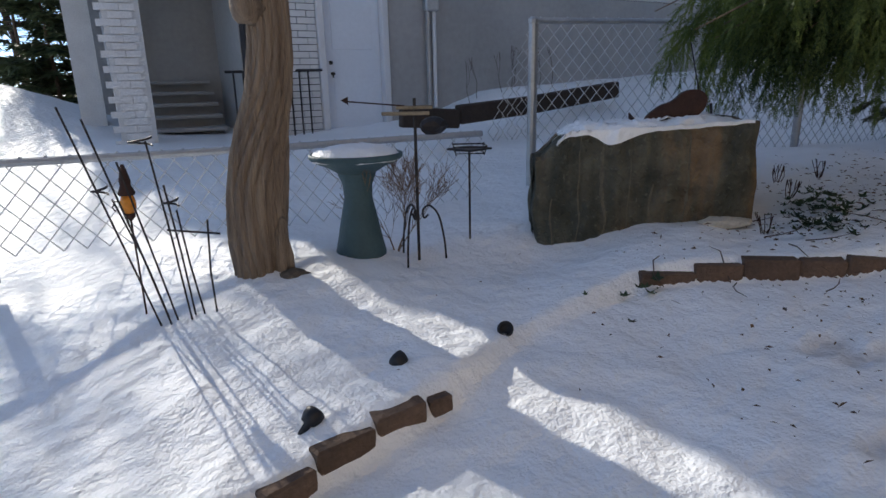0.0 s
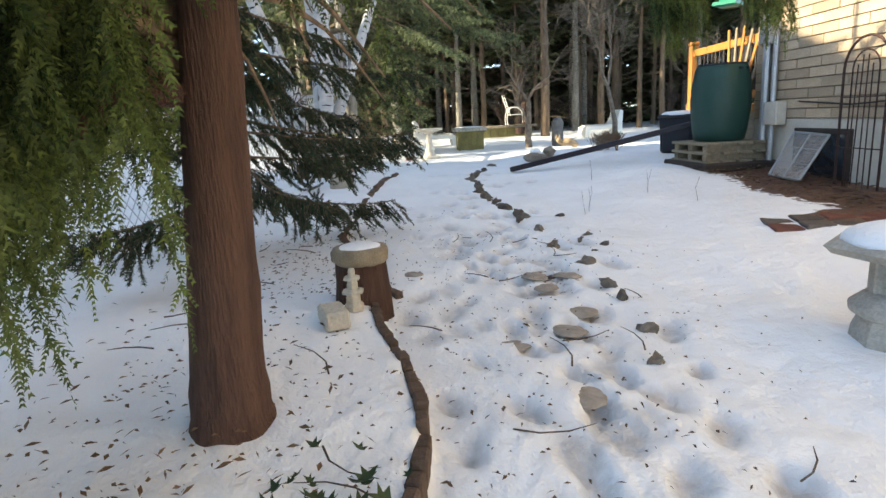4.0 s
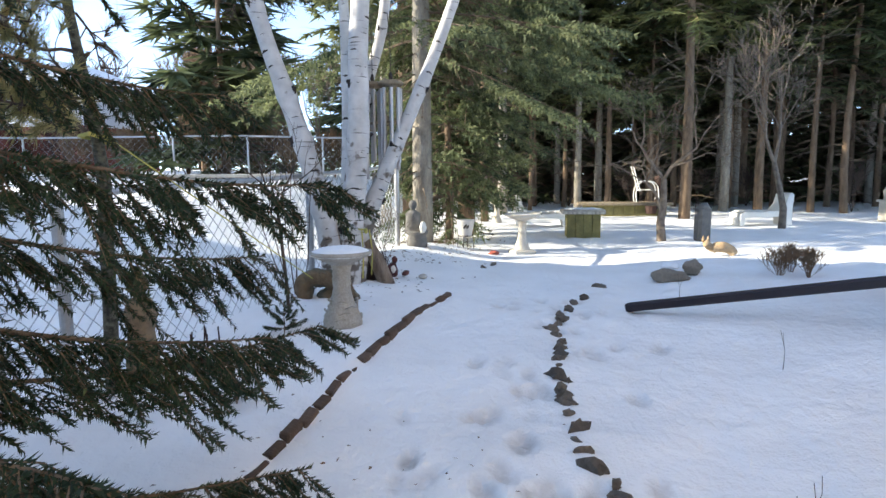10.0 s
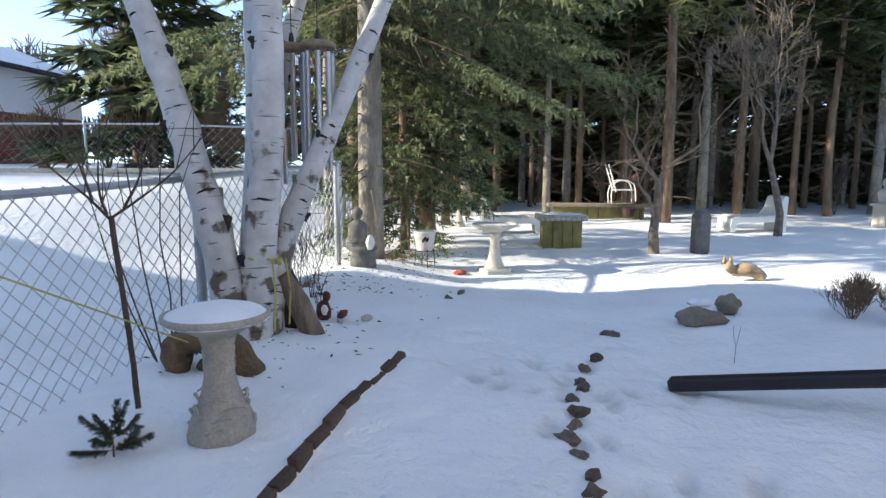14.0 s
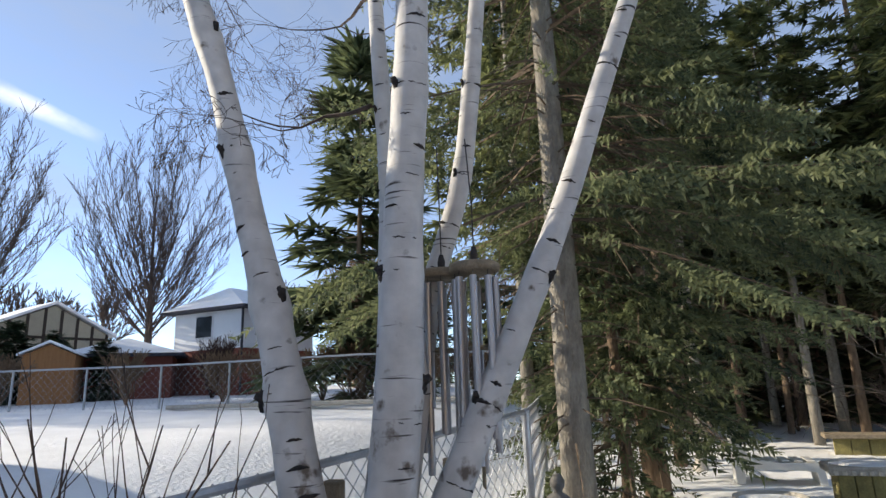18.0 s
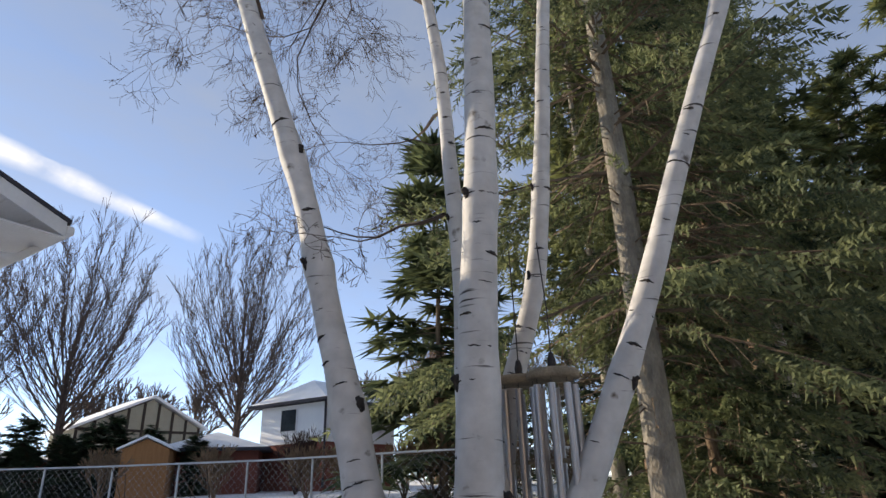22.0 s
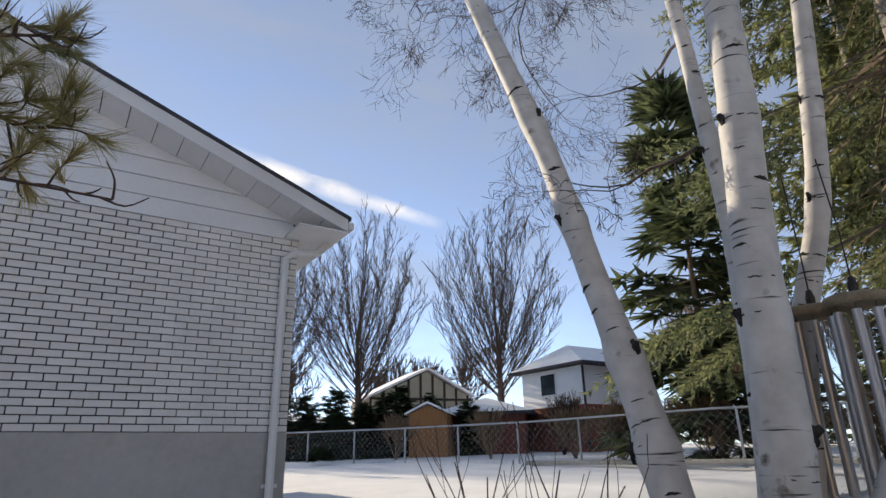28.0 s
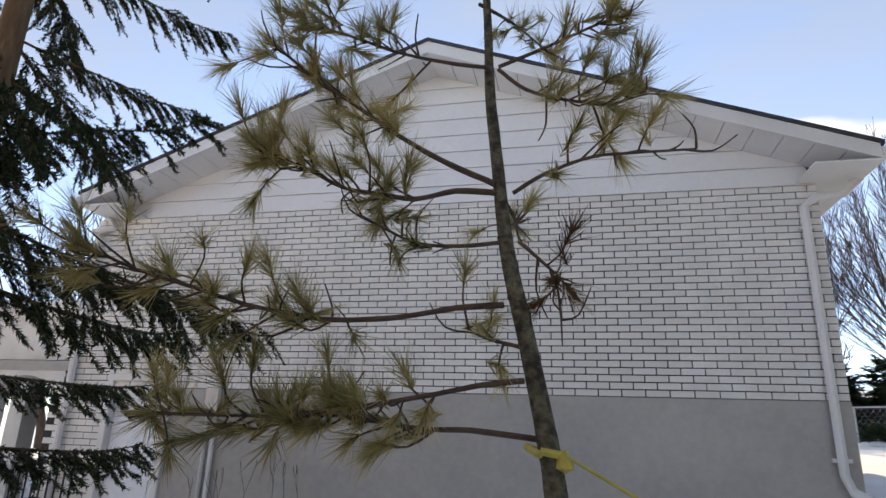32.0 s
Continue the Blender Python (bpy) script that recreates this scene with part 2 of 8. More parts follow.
SPRUCE_NEAR = island_material("dark_spruce_foliage", (0.022, 0.036, 0.022), (0.2, 0.235, 0.11), 0.55, 0.4)
NEEDLE = island_material("dark_spruce_needle", (0.018, 0.034, 0.02), (0.06, 0.09, 0.042), 0.55, 0.15)
SPRUCE_FAR = island_material("spruce_foliage", (0.026, 0.042, 0.022), (0.3, 0.32, 0.13), 0.6, 0.5)
SPRUCE_TALL = island_material("tall_spruce_foliage", (0.025, 0.042, 0.026), (0.25, 0.275, 0.13), 0.6, 0.55)
CEDAR_LEAF = island_material("cedar_frond", (0.016, 0.034, 0.013), (0.2, 0.25, 0.065), 0.55, 0.45)
PINE_NEEDLE = island_material("yellowing_pine_needle", (0.17, 0.18, 0.08), (0.6, 0.49, 0.23), 0.5, 0.5)
DEAD_NEEDLE = island_material("brown_dead_needle", (0.05, 0.03, 0.015), (0.16, 0.10, 0.05), 0.8, 0.2)
AMBER = material("amber_glass", (0.75, 0.3, 0.04), (0.6, 0.22, 0.03), 0.25, 9, 40, 0.1)
CERAMIC = material("white_glazed_pot", (0.6, 0.58, 0.54), (0.5, 0.48, 0.44), 0.4, 6, 40, 0.05, coarse=0.1)


def snow_material(name, bare=False):
    m = bpy.data.materials.new(name)
    m.use_nodes = True
    n, l = m.node_tree.nodes, m.node_tree.links
    b = n["Principled BSDF"]
    b.inputs["Roughness"].default_value = 0.55
    b.inputs["Specular IOR Level"].default_value = 0.35
    co = n.new("ShaderNodeTexCoord")
    grain, lump, dirt = n.new("ShaderNodeTexNoise"), n.new("ShaderNodeTexNoise"), n.new("ShaderNodeTexNoise")
    for t, s, d in ((grain, 70, 6), (lump, 13, 6), (dirt, 1.4, 7)):
        t.inputs["Scale"].default_value, t.inputs["Detail"].default_value = s, d
        l.new(co.outputs["Object"], t.inputs["Vector"])
    ramp = n.new("ShaderNodeValToRGB")
    ramp.color_ramp.elements[0].position, ramp.color_ramp.elements[1].position = 0.3, 0.62
    ramp.color_ramp.elements[0].color, ramp.color_ramp.elements[1].color = (0.84, 0.85, 0.86, 1), (0.92, 0.93, 0.94, 1)
    l.new(dirt.outputs["Fac"], ramp.inputs[0])
    out = ramp.outputs[0]
    h = n.new("ShaderNodeMath")
    h.operation = "MULTIPLY_ADD"
    h.inputs[1].default_value = 0.25
    l.new(grain.outputs["Fac"], h.inputs[0])
    l.new(lump.outputs["Fac"], h.inputs[2])
    bp = n.new("ShaderNodeBump")
    bp.inputs["Strength"].default_value, bp.inputs["Distance"].default_value = 0.65, 0.042
    l.new(h.outputs[0], bp.inputs["Height"])
    l.new(bp.outputs[0], b.inputs["Normal"])
    if bare:
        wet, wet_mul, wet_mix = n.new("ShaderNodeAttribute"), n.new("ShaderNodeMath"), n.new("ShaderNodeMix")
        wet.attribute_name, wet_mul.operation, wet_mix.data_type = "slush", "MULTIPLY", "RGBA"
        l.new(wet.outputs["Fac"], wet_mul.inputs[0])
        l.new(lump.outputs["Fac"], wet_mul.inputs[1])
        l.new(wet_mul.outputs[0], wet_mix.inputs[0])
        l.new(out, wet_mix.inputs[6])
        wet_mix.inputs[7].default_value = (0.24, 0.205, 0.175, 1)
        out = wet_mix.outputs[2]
        at = n.new("ShaderNodeAttribute")
        at.attribute_name = "bare"
        sub = n.new("ShaderNodeMath")
        sub.operation = "MULTIPLY_ADD"
        sub.inputs[1].default_value = 0.55
        l.new(lump.outputs["Fac"], sub.inputs[0])
        wide = n.new("ShaderNodeMath")
        wide.operation = "MULTIPLY_ADD"
        wide.inputs[1].default_value = 0.5
        l.new(dirt.outputs["Fac"], wide.inputs[0])
        l.new(at.outputs["Fac"], wide.inputs[2])
        l.new(wide.outputs[0], sub.inputs[2])
        edge = n.new("ShaderNodeMapRange")
        edge.inputs[1].default_value, edge.inputs[2].default_value = 0.98, 1.04
        l.new(sub.outputs[0], edge.inputs[0])
        soil, vor = n.new("ShaderNodeValToRGB"), n.new("ShaderNodeTexVoronoi")
        vor.inputs["Scale"].default_value = 45
        l.new(co.outputs["Object"], vor.inputs["Vector"])
        soil.color_ramp.elements[0].color, soil.color_ramp.elements[1].color = (0.05, 0.026, 0.018, 1), (0.17, 0.085, 0.055, 1)
        l.new(vor.outputs["Color"], soil.inputs[0])
        mx = n.new("ShaderNodeMix")
        mx.data_type = "RGBA"
        l.new(edge.outputs[0], mx.inputs[0])
        l.new(out, mx.inputs[6])
        l.new(soil.outputs[0], mx.inputs[7])
        out = mx.outputs[2]
    l.new(out, b.inputs["Base Color"])
    return m


SNOW = snow_material("trodden_snow", True)
SNOW_CAP = snow_material("fresh_snow_cap")


def stone_material():
    """Olive-grey rock with broad rusty bands running down it, mottled with lichen."""
    m = bpy.data.materials.new("banded_boulder")
    m.use_nodes = True
    n, l = m.node_tree.nodes, m.node_tree.links
    b = n["Principled BSDF"]
    b.inputs["Roughness"].default_value, b.inputs["Specular IOR Level"].default_value = 0.85, 0.25
    co, mp = n.new("ShaderNodeTexCoord"), n.new("ShaderNodeMapping")
    mp.inputs["Scale"].default_value = (1, 1, 0.1)
    l.new(co.outputs["Object"], mp.inputs[0])
    band, blot, fine = n.new("ShaderNodeTexNoise"), n.new("ShaderNodeTexNoise"), n.new("ShaderNodeTexNoise")
    for t, sc, de in ((band, 4.5, 3), (blot, 6.5, 7), (fine, 38, 6)):
        t.inputs["Scale"].default_value, t.inputs["Detail"].default_value = sc, de
    l.new(mp.outputs[0], band.inputs["Vector"])
    l.new(co.outputs["Object"], blot.inputs["Vector"])
    l.new(co.outputs["Object"], fine.inputs["Vector"])
    ramp = n.new("ShaderNodeValToRGB")
    e = ramp.color_ramp.elements
    e[0].position, e[0].color = 0.4, (0.08, 0.083, 0.066, 1)
    e[1].position, e[1].color = 0.6, (0.2, 0.138, 0.082, 1)
    mid = e.new(0.5)
    mid.color = (0.13, 0.12, 0.088, 1)
    l.new(band.outputs["Fac"], ramp.inputs[0])
    mot, spot = n.new("ShaderNodeMapRange"), n.new("ShaderNodeMapRange")
    mot.inputs[1].default_value, mot.inputs[2].default_value, mot.inputs[3].default_value, mot.inputs[4].default_value = 0.32, 0.68, 0.6, 1.2
    l.new(blot.outputs["Fac"], mot.inputs[0])
    mul, lichen = n.new("ShaderNodeMix"), n.new("ShaderNodeMix")
    mul.data_type, mul.blend_type, lichen.data_type = "RGBA", "MULTIPLY", "RGBA"
    mul.inputs[0].default_value = 1
    l.new(ramp.outputs[0], mul.inputs[6])
    l.new(mot.outputs[0], mul.inputs[7])
    spot.inputs[1].default_value, spot.inputs[2].default_value, spot.inputs[4].default_value = 0.6, 0.7, 0.45
    l.new(fine.outputs["Fac"], spot.inputs[0])
    l.new(spot.outputs[0], lichen.inputs[0])
    l.new(mul.outputs[2], lichen.inputs[6])
    lichen.inputs[7].default_value = (0.2, 0.2, 0.15, 1)
    l.new(lichen.outputs[2], b.inputs["Base Color"])
    hs, bp = n.new("ShaderNodeMath"), n.new("ShaderNodeBump")
    hs.operation, hs.inputs[1].default_value = "MULTIPLY_ADD", 0.35
    l.new(fine.outputs["Fac"], hs.inputs[0])
    l.new(blot.outputs["Fac"], hs.inputs[2])
    bp.inputs["Strength"].default_value, bp.inputs["Distance"].default_value = 1.0, 0.11
    l.new(hs.outputs[0], bp.inputs["Height"])
    l.new(bp.outputs[0], b.inputs["Normal"])
    return m


STONE = stone_material()


def birch_material():
    m = material("white_birch_bark", (0.60, 0.59, 0.575), (0.46, 0.45, 0.435), 0.65, 2.2, 9, 0.25)
    n, l = m.node_tree.nodes, m.node_tree.links
    b = n["Principled BSDF"]
    co, mp, noi, rp = n.new("ShaderNodeTexCoord"), n.new("ShaderNodeMapping"), n.new("ShaderNodeTexNoise"), n.new("ShaderNodeValToRGB")
    mp.inputs["Scale"].default_value = (1.5, 1.5, 26)
    noi.inputs["Scale"].default_value, noi.inputs["Detail"].default_value = 1.6, 3
    l.new(co.outputs["Object"], mp.inputs[0])
    l.new(mp.outputs[0], noi.inputs["Vector"])
    rp.color_ramp.elements[0].position, rp.color_ramp.elements[1].position = 0.29, 0.35
    rp.color_ramp.elements[0].color, rp.color_ramp.elements[1].color = (0.06, 0.05, 0.045, 1), (1, 1, 1, 1)
    l.new(noi.outputs["Fac"], rp.inputs[0])
    mx = n.new("ShaderNodeMix")
    mx.data_type, mx.blend_type = "RGBA", "MULTIPLY"
    mx.inputs[0].default_value = 1
    l.new(b.inputs["Base Color"].links[0].from_socket, mx.inputs[6])
    l.new(rp.outputs[0], mx.inputs[7])
    # rough dark bark breaks through near the foot
    sep, hm, crk, sm, rp2, foot = n.new("ShaderNodeSeparateXYZ"), n.new("ShaderNodeMapRange"), n.new("ShaderNodeTexNoise"), n.new("ShaderNodeMath"), n.new("ShaderNodeValToRGB"), n.new("ShaderNodeMix")
    l.new(co.outputs["Object"], sep.inputs[0])
    l.new(sep.outputs[2], hm.inputs[0])
    hm.inputs[1].default_value, hm.inputs[2].default_value, hm.inputs[3].default_value, hm.inputs[4].default_value = 0.6, 2.4, 0.17, -0.045
    crk.inputs["Scale"].default_value, crk.inputs["Detail"].default_value = 7, 6
    l.new(co.outputs["Object"], crk.inputs["Vector"])
    sm.operation = "ADD"
    l.new(crk.outputs["Fac"], sm.inputs[0])
    l.new(hm.outputs[0], sm.inputs[1])
    rp2.color_ramp.elements[0].position, rp2.color_ramp.elements[1].position = 0.6, 0.68
    l.new(sm.outputs[0], rp2.inputs[0])
    foot.data_type = "RGBA"
    foot.inputs[7].default_value = (0.13, 0.105, 0.085, 1)
    l.new(rp2.outputs[0], foot.inputs[0])
    l.new(mx.outputs[2], foot.inputs[6])
    l.new(foot.outputs[2], b.inputs["Base Color"])
    return m


BIRCH = birch_material()
BIRCH_SCAR = material("black_birch_scar", (0.05, 0.043, 0.04), (0.02, 0.018, 0.017), 0.9, 20, 60, 0.6)


# ---- mesh building ----
class Shape:
    """Vertices and faces of one part."""

    def __init__(self):
        self.v, self.f = [], []

    def add(self, verts, faces):
        k = len(self.v)
        self.v += [tuple(p) for p in verts]
        self.f += [tuple(i + k for i in f) for f in faces]
        return self

    def box(self, c, s, turn=0.0, ch=0.0, m=None):
        """A box with chamfered edges, centred on c."""
        hx, hy, hz = (a / 2 for a in s)
        ch = min(ch, hx * 0.9, hy * 0.9, hz * 0.9)
        pts, faces = [], []
        if ch <= 0:
            pts = [(x, y, z) for x in (-hx, hx) for y in (-hy, hy) for z in (-hz, hz)]
            faces = [(0, 1, 3, 2), (4, 6, 7, 5), (0, 4, 5, 1), (2, 3, 7, 6), (0, 2, 6, 4), (1, 5, 7, 3)]
        else:
            idx = {}
            for sx in (-1, 1):
                for sy in (-1, 1):
                    for sz in (-1, 1):
                        for a in range(3):
                            d = [ch, ch, ch]
                            d[a] = 0
                            idx[sx, sy, sz, a] = len(pts)
                            pts.append((sx * (hx - d[0]), sy * (hy - d[1]), sz * (hz - d[2])))
            S = ((-1, -1), (1, -1), (1, 1), (-1, 1))
            for s1 in (-1, 1):
                faces.append([idx[s1, a, b, 0] for a, b in S])
                faces.append([idx[a, s1, b, 1] for a, b in S])
                faces.append([idx[a, b, s1, 2] for a, b in S])
            for s1 in (-1, 1):
                for s2 in (-1, 1):
                    faces.append([idx[s1, s2, -1, 0], idx[s1, s2, 1, 0], idx[s1, s2, 1, 1], idx[s1, s2, -1, 1]])
                    faces.append([idx[s1, -1, s2, 0], idx[s1, 1, s2, 0], idx[s1, 1, s2, 2], idx[s1, -1, s2, 2]])
                    faces.append([idx[-1, s1, s2, 1], idx[1, s1, s2, 1], idx[1, s1, s2, 2], idx[-1, s1, s2, 2]])
                    for s3 in (-1, 1):
                        faces.append([idx[s1, s2, s3, a] for a in range(3)])
        m = m or Matrix.Rotation(turn, 4, "Z")
        m = Matrix.Translation(c) @ m
        return self.add([m @ Vector(p) for p in pts], faces)

    def tube(self, pts, radii, n=8, cap=True, wobble=0.0, seed=0):
        """A round, tapering rod along a line of points."""
        pts = [Vector(p) for p in pts]
        if not hasattr(radii, "__len__"):
            radii = [radii] * len(pts)
        rng = random.Random(seed)
        up = Vector((0, 0, 1))
        rings, side = [], None
        for i, p in enumerate(pts):
            d = (pts[min(i + 1, len(pts) - 1)] - pts[max(i - 1, 0)]).normalized()
            if side is None:
                side = d.cross(up if abs(d.z) < 0.9 else Vector((1, 0, 0))).normalized()
            side = (side - d * side.dot(d)).normalized()
            o = d.cross(side)
            rings.append([p + (side * math.cos(a) + o * math.sin(a)) * radii[i] * (1 + wobble * rng.uniform(-1, 1)) for a in (2 * math.pi * k / n for k in range(n))])
        verts = [q for r in rings for q in r]
        faces = [(i * n + k, i * n + (k + 1) % n, (i + 1) * n + (k + 1) % n, (i + 1) * n + k) for i in range(len(pts) - 1) for k in range(n)]
        if cap:
            faces += [tuple(range(n))[::-1], tuple((len(pts) - 1) * n + k for k in range(n))]
        return self.add(verts, faces)

    def lathe(self, profile, n=24, at=(0, 0, 0), flute=0.0, flutes=8, noise_amp=0.0):
        """Turns a profile of (radius, height) round the z axis."""
        verts = []
        for r, z in profile:
            for k in range(n):
                a = 2 * math.pi * k / n
                q = r * (1 + flute * math.cos(flutes * a))
                if noise_amp:
                    q += noise_amp * noise.noise((math.cos(a) * 3 + at[0], math.sin(a) * 3, z * 8))
                verts.append((at[0] + q * math.cos(a), at[1] + q * math.sin(a), at[2] + z))
        faces = [(i * n + k, i * n + (k + 1) % n, (i + 1) * n + (k + 1) % n, (i + 1) * n + k) for i in range(len(profile) - 1) for k in range(n)]
        faces += [tuple(range(n))[::-1], tuple((len(profile) - 1) * n + k for k in range(n))]
        return self.add(verts, faces)

    def rock(self, c, s, seed=0, rough=0.25, sub=2, turn=0.0):
        """An uneven stone: a rounded lump pushed in and out."""
        bm = bmesh.new()
        bmesh.ops.create_icosphere(bm, subdivisions=sub, radius=1)
        rot = Matrix.Rotation(turn, 3, "Z")
        for p in bm.verts:
            d = p.co.normalized()
            k = 1 + rough * noise.noise(d * 1.7 + Vector((seed * 3.1, seed, 0))) + rough * 0.4 * noise.noise(d * 4 + Vector((seed, 0, 7)))
            q = Vector((d.x * s[0], d.y * s[1], d.z * s[2])) * k
            p.co = rot @ q + Vector(c)
        bm.verts.ensure_lookup_table()
        self.add([p.co for p in bm.verts], [[w.index for w in f.verts] for f in bm.faces])
        bm.free()
        return self

    def data(self, name, mat, smooth=False):
        me = bpy.data.meshes.new(name)
        me.from_pydata(self.v, [], self.f)
        me.materials.append(mat)
        if smooth:
            me.polygons.foreach_set("use_smooth", [True] * len(me.polygons))
        me.update()
        return me


def part(name, shape, mat, parent=None, label="", smooth=False, kind=""):
    ob = new(name, shape.data(name, mat, smooth) if isinstance(shape, Shape) else shape)
    if parent:
        ob.parent = parent
    return tagged(ob, label, "", "", kind)


def thing(name, label, category, at=(0, 0, 0), turn=0.0, group="", kind=""):
    ob = new(name)
    ob.empty_display_size = 0.1
    ob.matrix_basis = pose(*at, 0, 0, turn)
    return tagged(ob, label, category, group, kind)


def solid(name, shape, mat, label, category, smooth=False, group="", kind="", at=(0, 0, 0), turn=0.0):
    ob = part(name, shape, mat, None, "", smooth)
    ob.matrix_basis = pose(*at, 0, 0, turn)
    return tagged(ob, label, category, group, kind)


def smoothstep(a, b, x):
    t = np.clip((x - a) / (b - a), 0, 1)
    return t * t * (3 - 2 * t)


# ---- the ground ----
def fence_y(x):
    return 3.94 - (x - 3.0) * 0.119


STEPS = []
rng = random.Random(5)
for i in range(230):
    t = rng.random()
    x = 1.6 + t * 10.4 if i % 3 else rng.uniform(3.5, 8.5)
    mid = 0.35 + 0.3 * math.exp(-((x - 2.5) / 1.6) ** 2) + 0.1 * math.sin(x)
    STEPS.append((x, mid + rng.gauss(0, 0.3), rng.uniform(-0.45, 0.45), rng.uniform(0.014, 0.042) * (0.55 if x < 4 else 0.85), rng.uniform(0.05, 0.095)))


BED_LINE = ((-1.5, 1.2), (0.2, 1.5), (0.93, 1.68), (1.5, 1.95), (2.2, 2.0), (2.6, 1.8), (3.1, 1.47), (3.5, 1.24), (3.85, 1.08), (4.14, 1.0), (4.5, 0.97), (4.95, 1.04), (5.3, 1.14), (5.62, 1.2), (6.4, 1.28), (7.0, 1.45), (7.55, 1.6), (8.35, 1.59), (9.1, 1.57), (9.83, 1.54), (10.8, 1.44), (11.88, 1.26))


def ground(x, y):
    x, y = np.asarray(x, float), np.asarray(y, float)
    ours = np.interp(x, [-30, -2, 0, 2, 4.5, 7, 9, 11, 14, 18, 25, 45, 90, 400], [-0.5, -0.1, 0.04, 0.19, 0.44, 0.51, 0.57, 0.66, 0.64, 0.64, 0.72, 0.9, 1.2, 2])
    bed = -0.02 * smoothstep(1.45, 2.2, y) * smoothstep(6.5, 9, x) * (1 - smoothstep(13.5, 15, x)) * (1 - smoothstep(3, 5, y))
    bed = bed + 0.12 * np.exp(-((x - 12.0) / 1.2) ** 2 - ((y - 2.3) / 0.7) ** 2) + 0.22 * np.exp(-((x - 14.8) / 1.4) ** 2 - ((y - 2.3) / 0.8) ** 2)
    bed = bed + 0.02 * smoothstep(1.1, 1.9, y + 0.1 * (x - 4)) * (1 - smoothstep(5.5, 7, x)) * smoothstep(-1.5, 1, x)
    rise = np.interp(x, [-1.5, 0.1, 0.95, 1.5, 2.2, 5.6, 6.0, 7.6, 11.9, 12.3], [0, 0.1, 0.1, 0.03, 0.1, 0.1, 0.05, 0.04, 0.035, 0])
    bed = bed + rise * smoothstep(-0.05, 0.03, y - np.interp(x, [p[0] for p in BED_LINE], [p[1] for p in BED_LINE]))
    bed = bed + 0.03 * np.exp(-((x - 2.95) / 0.25) ** 2 - ((y - 2.25) / 0.15) ** 2) - 0.08 * np.exp(-((x - 3.4) / 0.55) ** 2 - ((y - 2.2) / 0.45) ** 2) - 0.13 * np.exp(-((x - 2.2) / 0.5) ** 2 - ((y - 2.7) / 0.35) ** 2)
    bed = bed + 0.13 * np.exp(-((x - 0.6) / 1.0) ** 2 - ((y - 3.15) / 0.8) ** 2)
    right = 0.16 * smoothstep(-0.4, -2.3, y) * smoothstep(3, 7, x) * (1 - smoothstep(14, 18, x))
    near = ours + bed + right
    nb = np.interp(x, [-30, -3, 0, 2.4, 4.2, 5.2, 8, 12, 16, 24, 40, 400], [0.2, 0.5, 0.55, 0.62, 0.75, 1.1, 1.28, 1.48, 1.62, 1.8, 2.2, 3.0])
    k = smoothstep(3.6, 8.3, y)
    far = np.interp(y, [0, 9, 14, 25, 60, 400], [0, 0, 0.1, 0.35, 0.9, 2.0])
    z = near * (1 - k) + (nb + far) * k
    z = z + 0.45 * np.exp(-((x - 5.4) / 1.5) ** 2 - ((y - 6.9) / 0.9) ** 2) * 0.35
    z = z + 1.1 * np.exp(-((x + 2.5) / 2.4) ** 2 - ((y - 11.0) / 2.2) ** 2)
    return z


def gz(x, y):
    return float(ground(x, y))


def spread(lo, hi, step, start, end, grow=1.17):
    a = list(np.arange(lo, hi, step))
    s, p = step, a[-1]
    while p < end:
        s *= grow
        p += s
        a.append(p)
    s, p, b = step, lo, []
    while p > start:
        s *= grow
        p -= s
        b.append(p)
    return np.array(b[::-1] + a)


xs = spread(-1.2, 12.6, 0.03, -900, 1200)
ys = spread(-1.2, 3.2, 0.03, -900, 1200)
gx, gy = np.meshgrid(xs, ys, indexing="ij")
gzz = ground(gx, gy)
slush = np.zeros_like(gzz)
for sx, sy, sa, sd, sr in STEPS:
    i0, i1, j0, j1 = np.searchsorted(xs, [sx - 0.4, sx + 0.4]).tolist() + np.searchsorted(ys, [sy - 0.4, sy + 0.4]).tolist()
    dx, dy = gx[i0:i1, j0:j1] - sx, gy[i0:i1, j0:j1] - sy
    u, w = dx * math.cos(sa) + dy * math.sin(sa), -dx * math.sin(sa) + dy * math.cos(sa)
    q = (u / (sr * 1.5)) ** 2 + (w / (sr * 0.75)) ** 2
    gzz[i0:i1, j0:j1] += -sd * (1 - smoothstep(0.55, 1.25, q))
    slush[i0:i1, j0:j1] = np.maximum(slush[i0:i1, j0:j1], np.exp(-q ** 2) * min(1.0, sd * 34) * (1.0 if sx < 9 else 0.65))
bare = np.zeros_like(gzz)


def patch(cx, cy, rx, ry, top=0.75):
    global bare
    bare = np.maximum(bare, top * np.exp(-(((gx - cx) / rx) ** 2 + ((gy - cy) / ry) ** 2)))


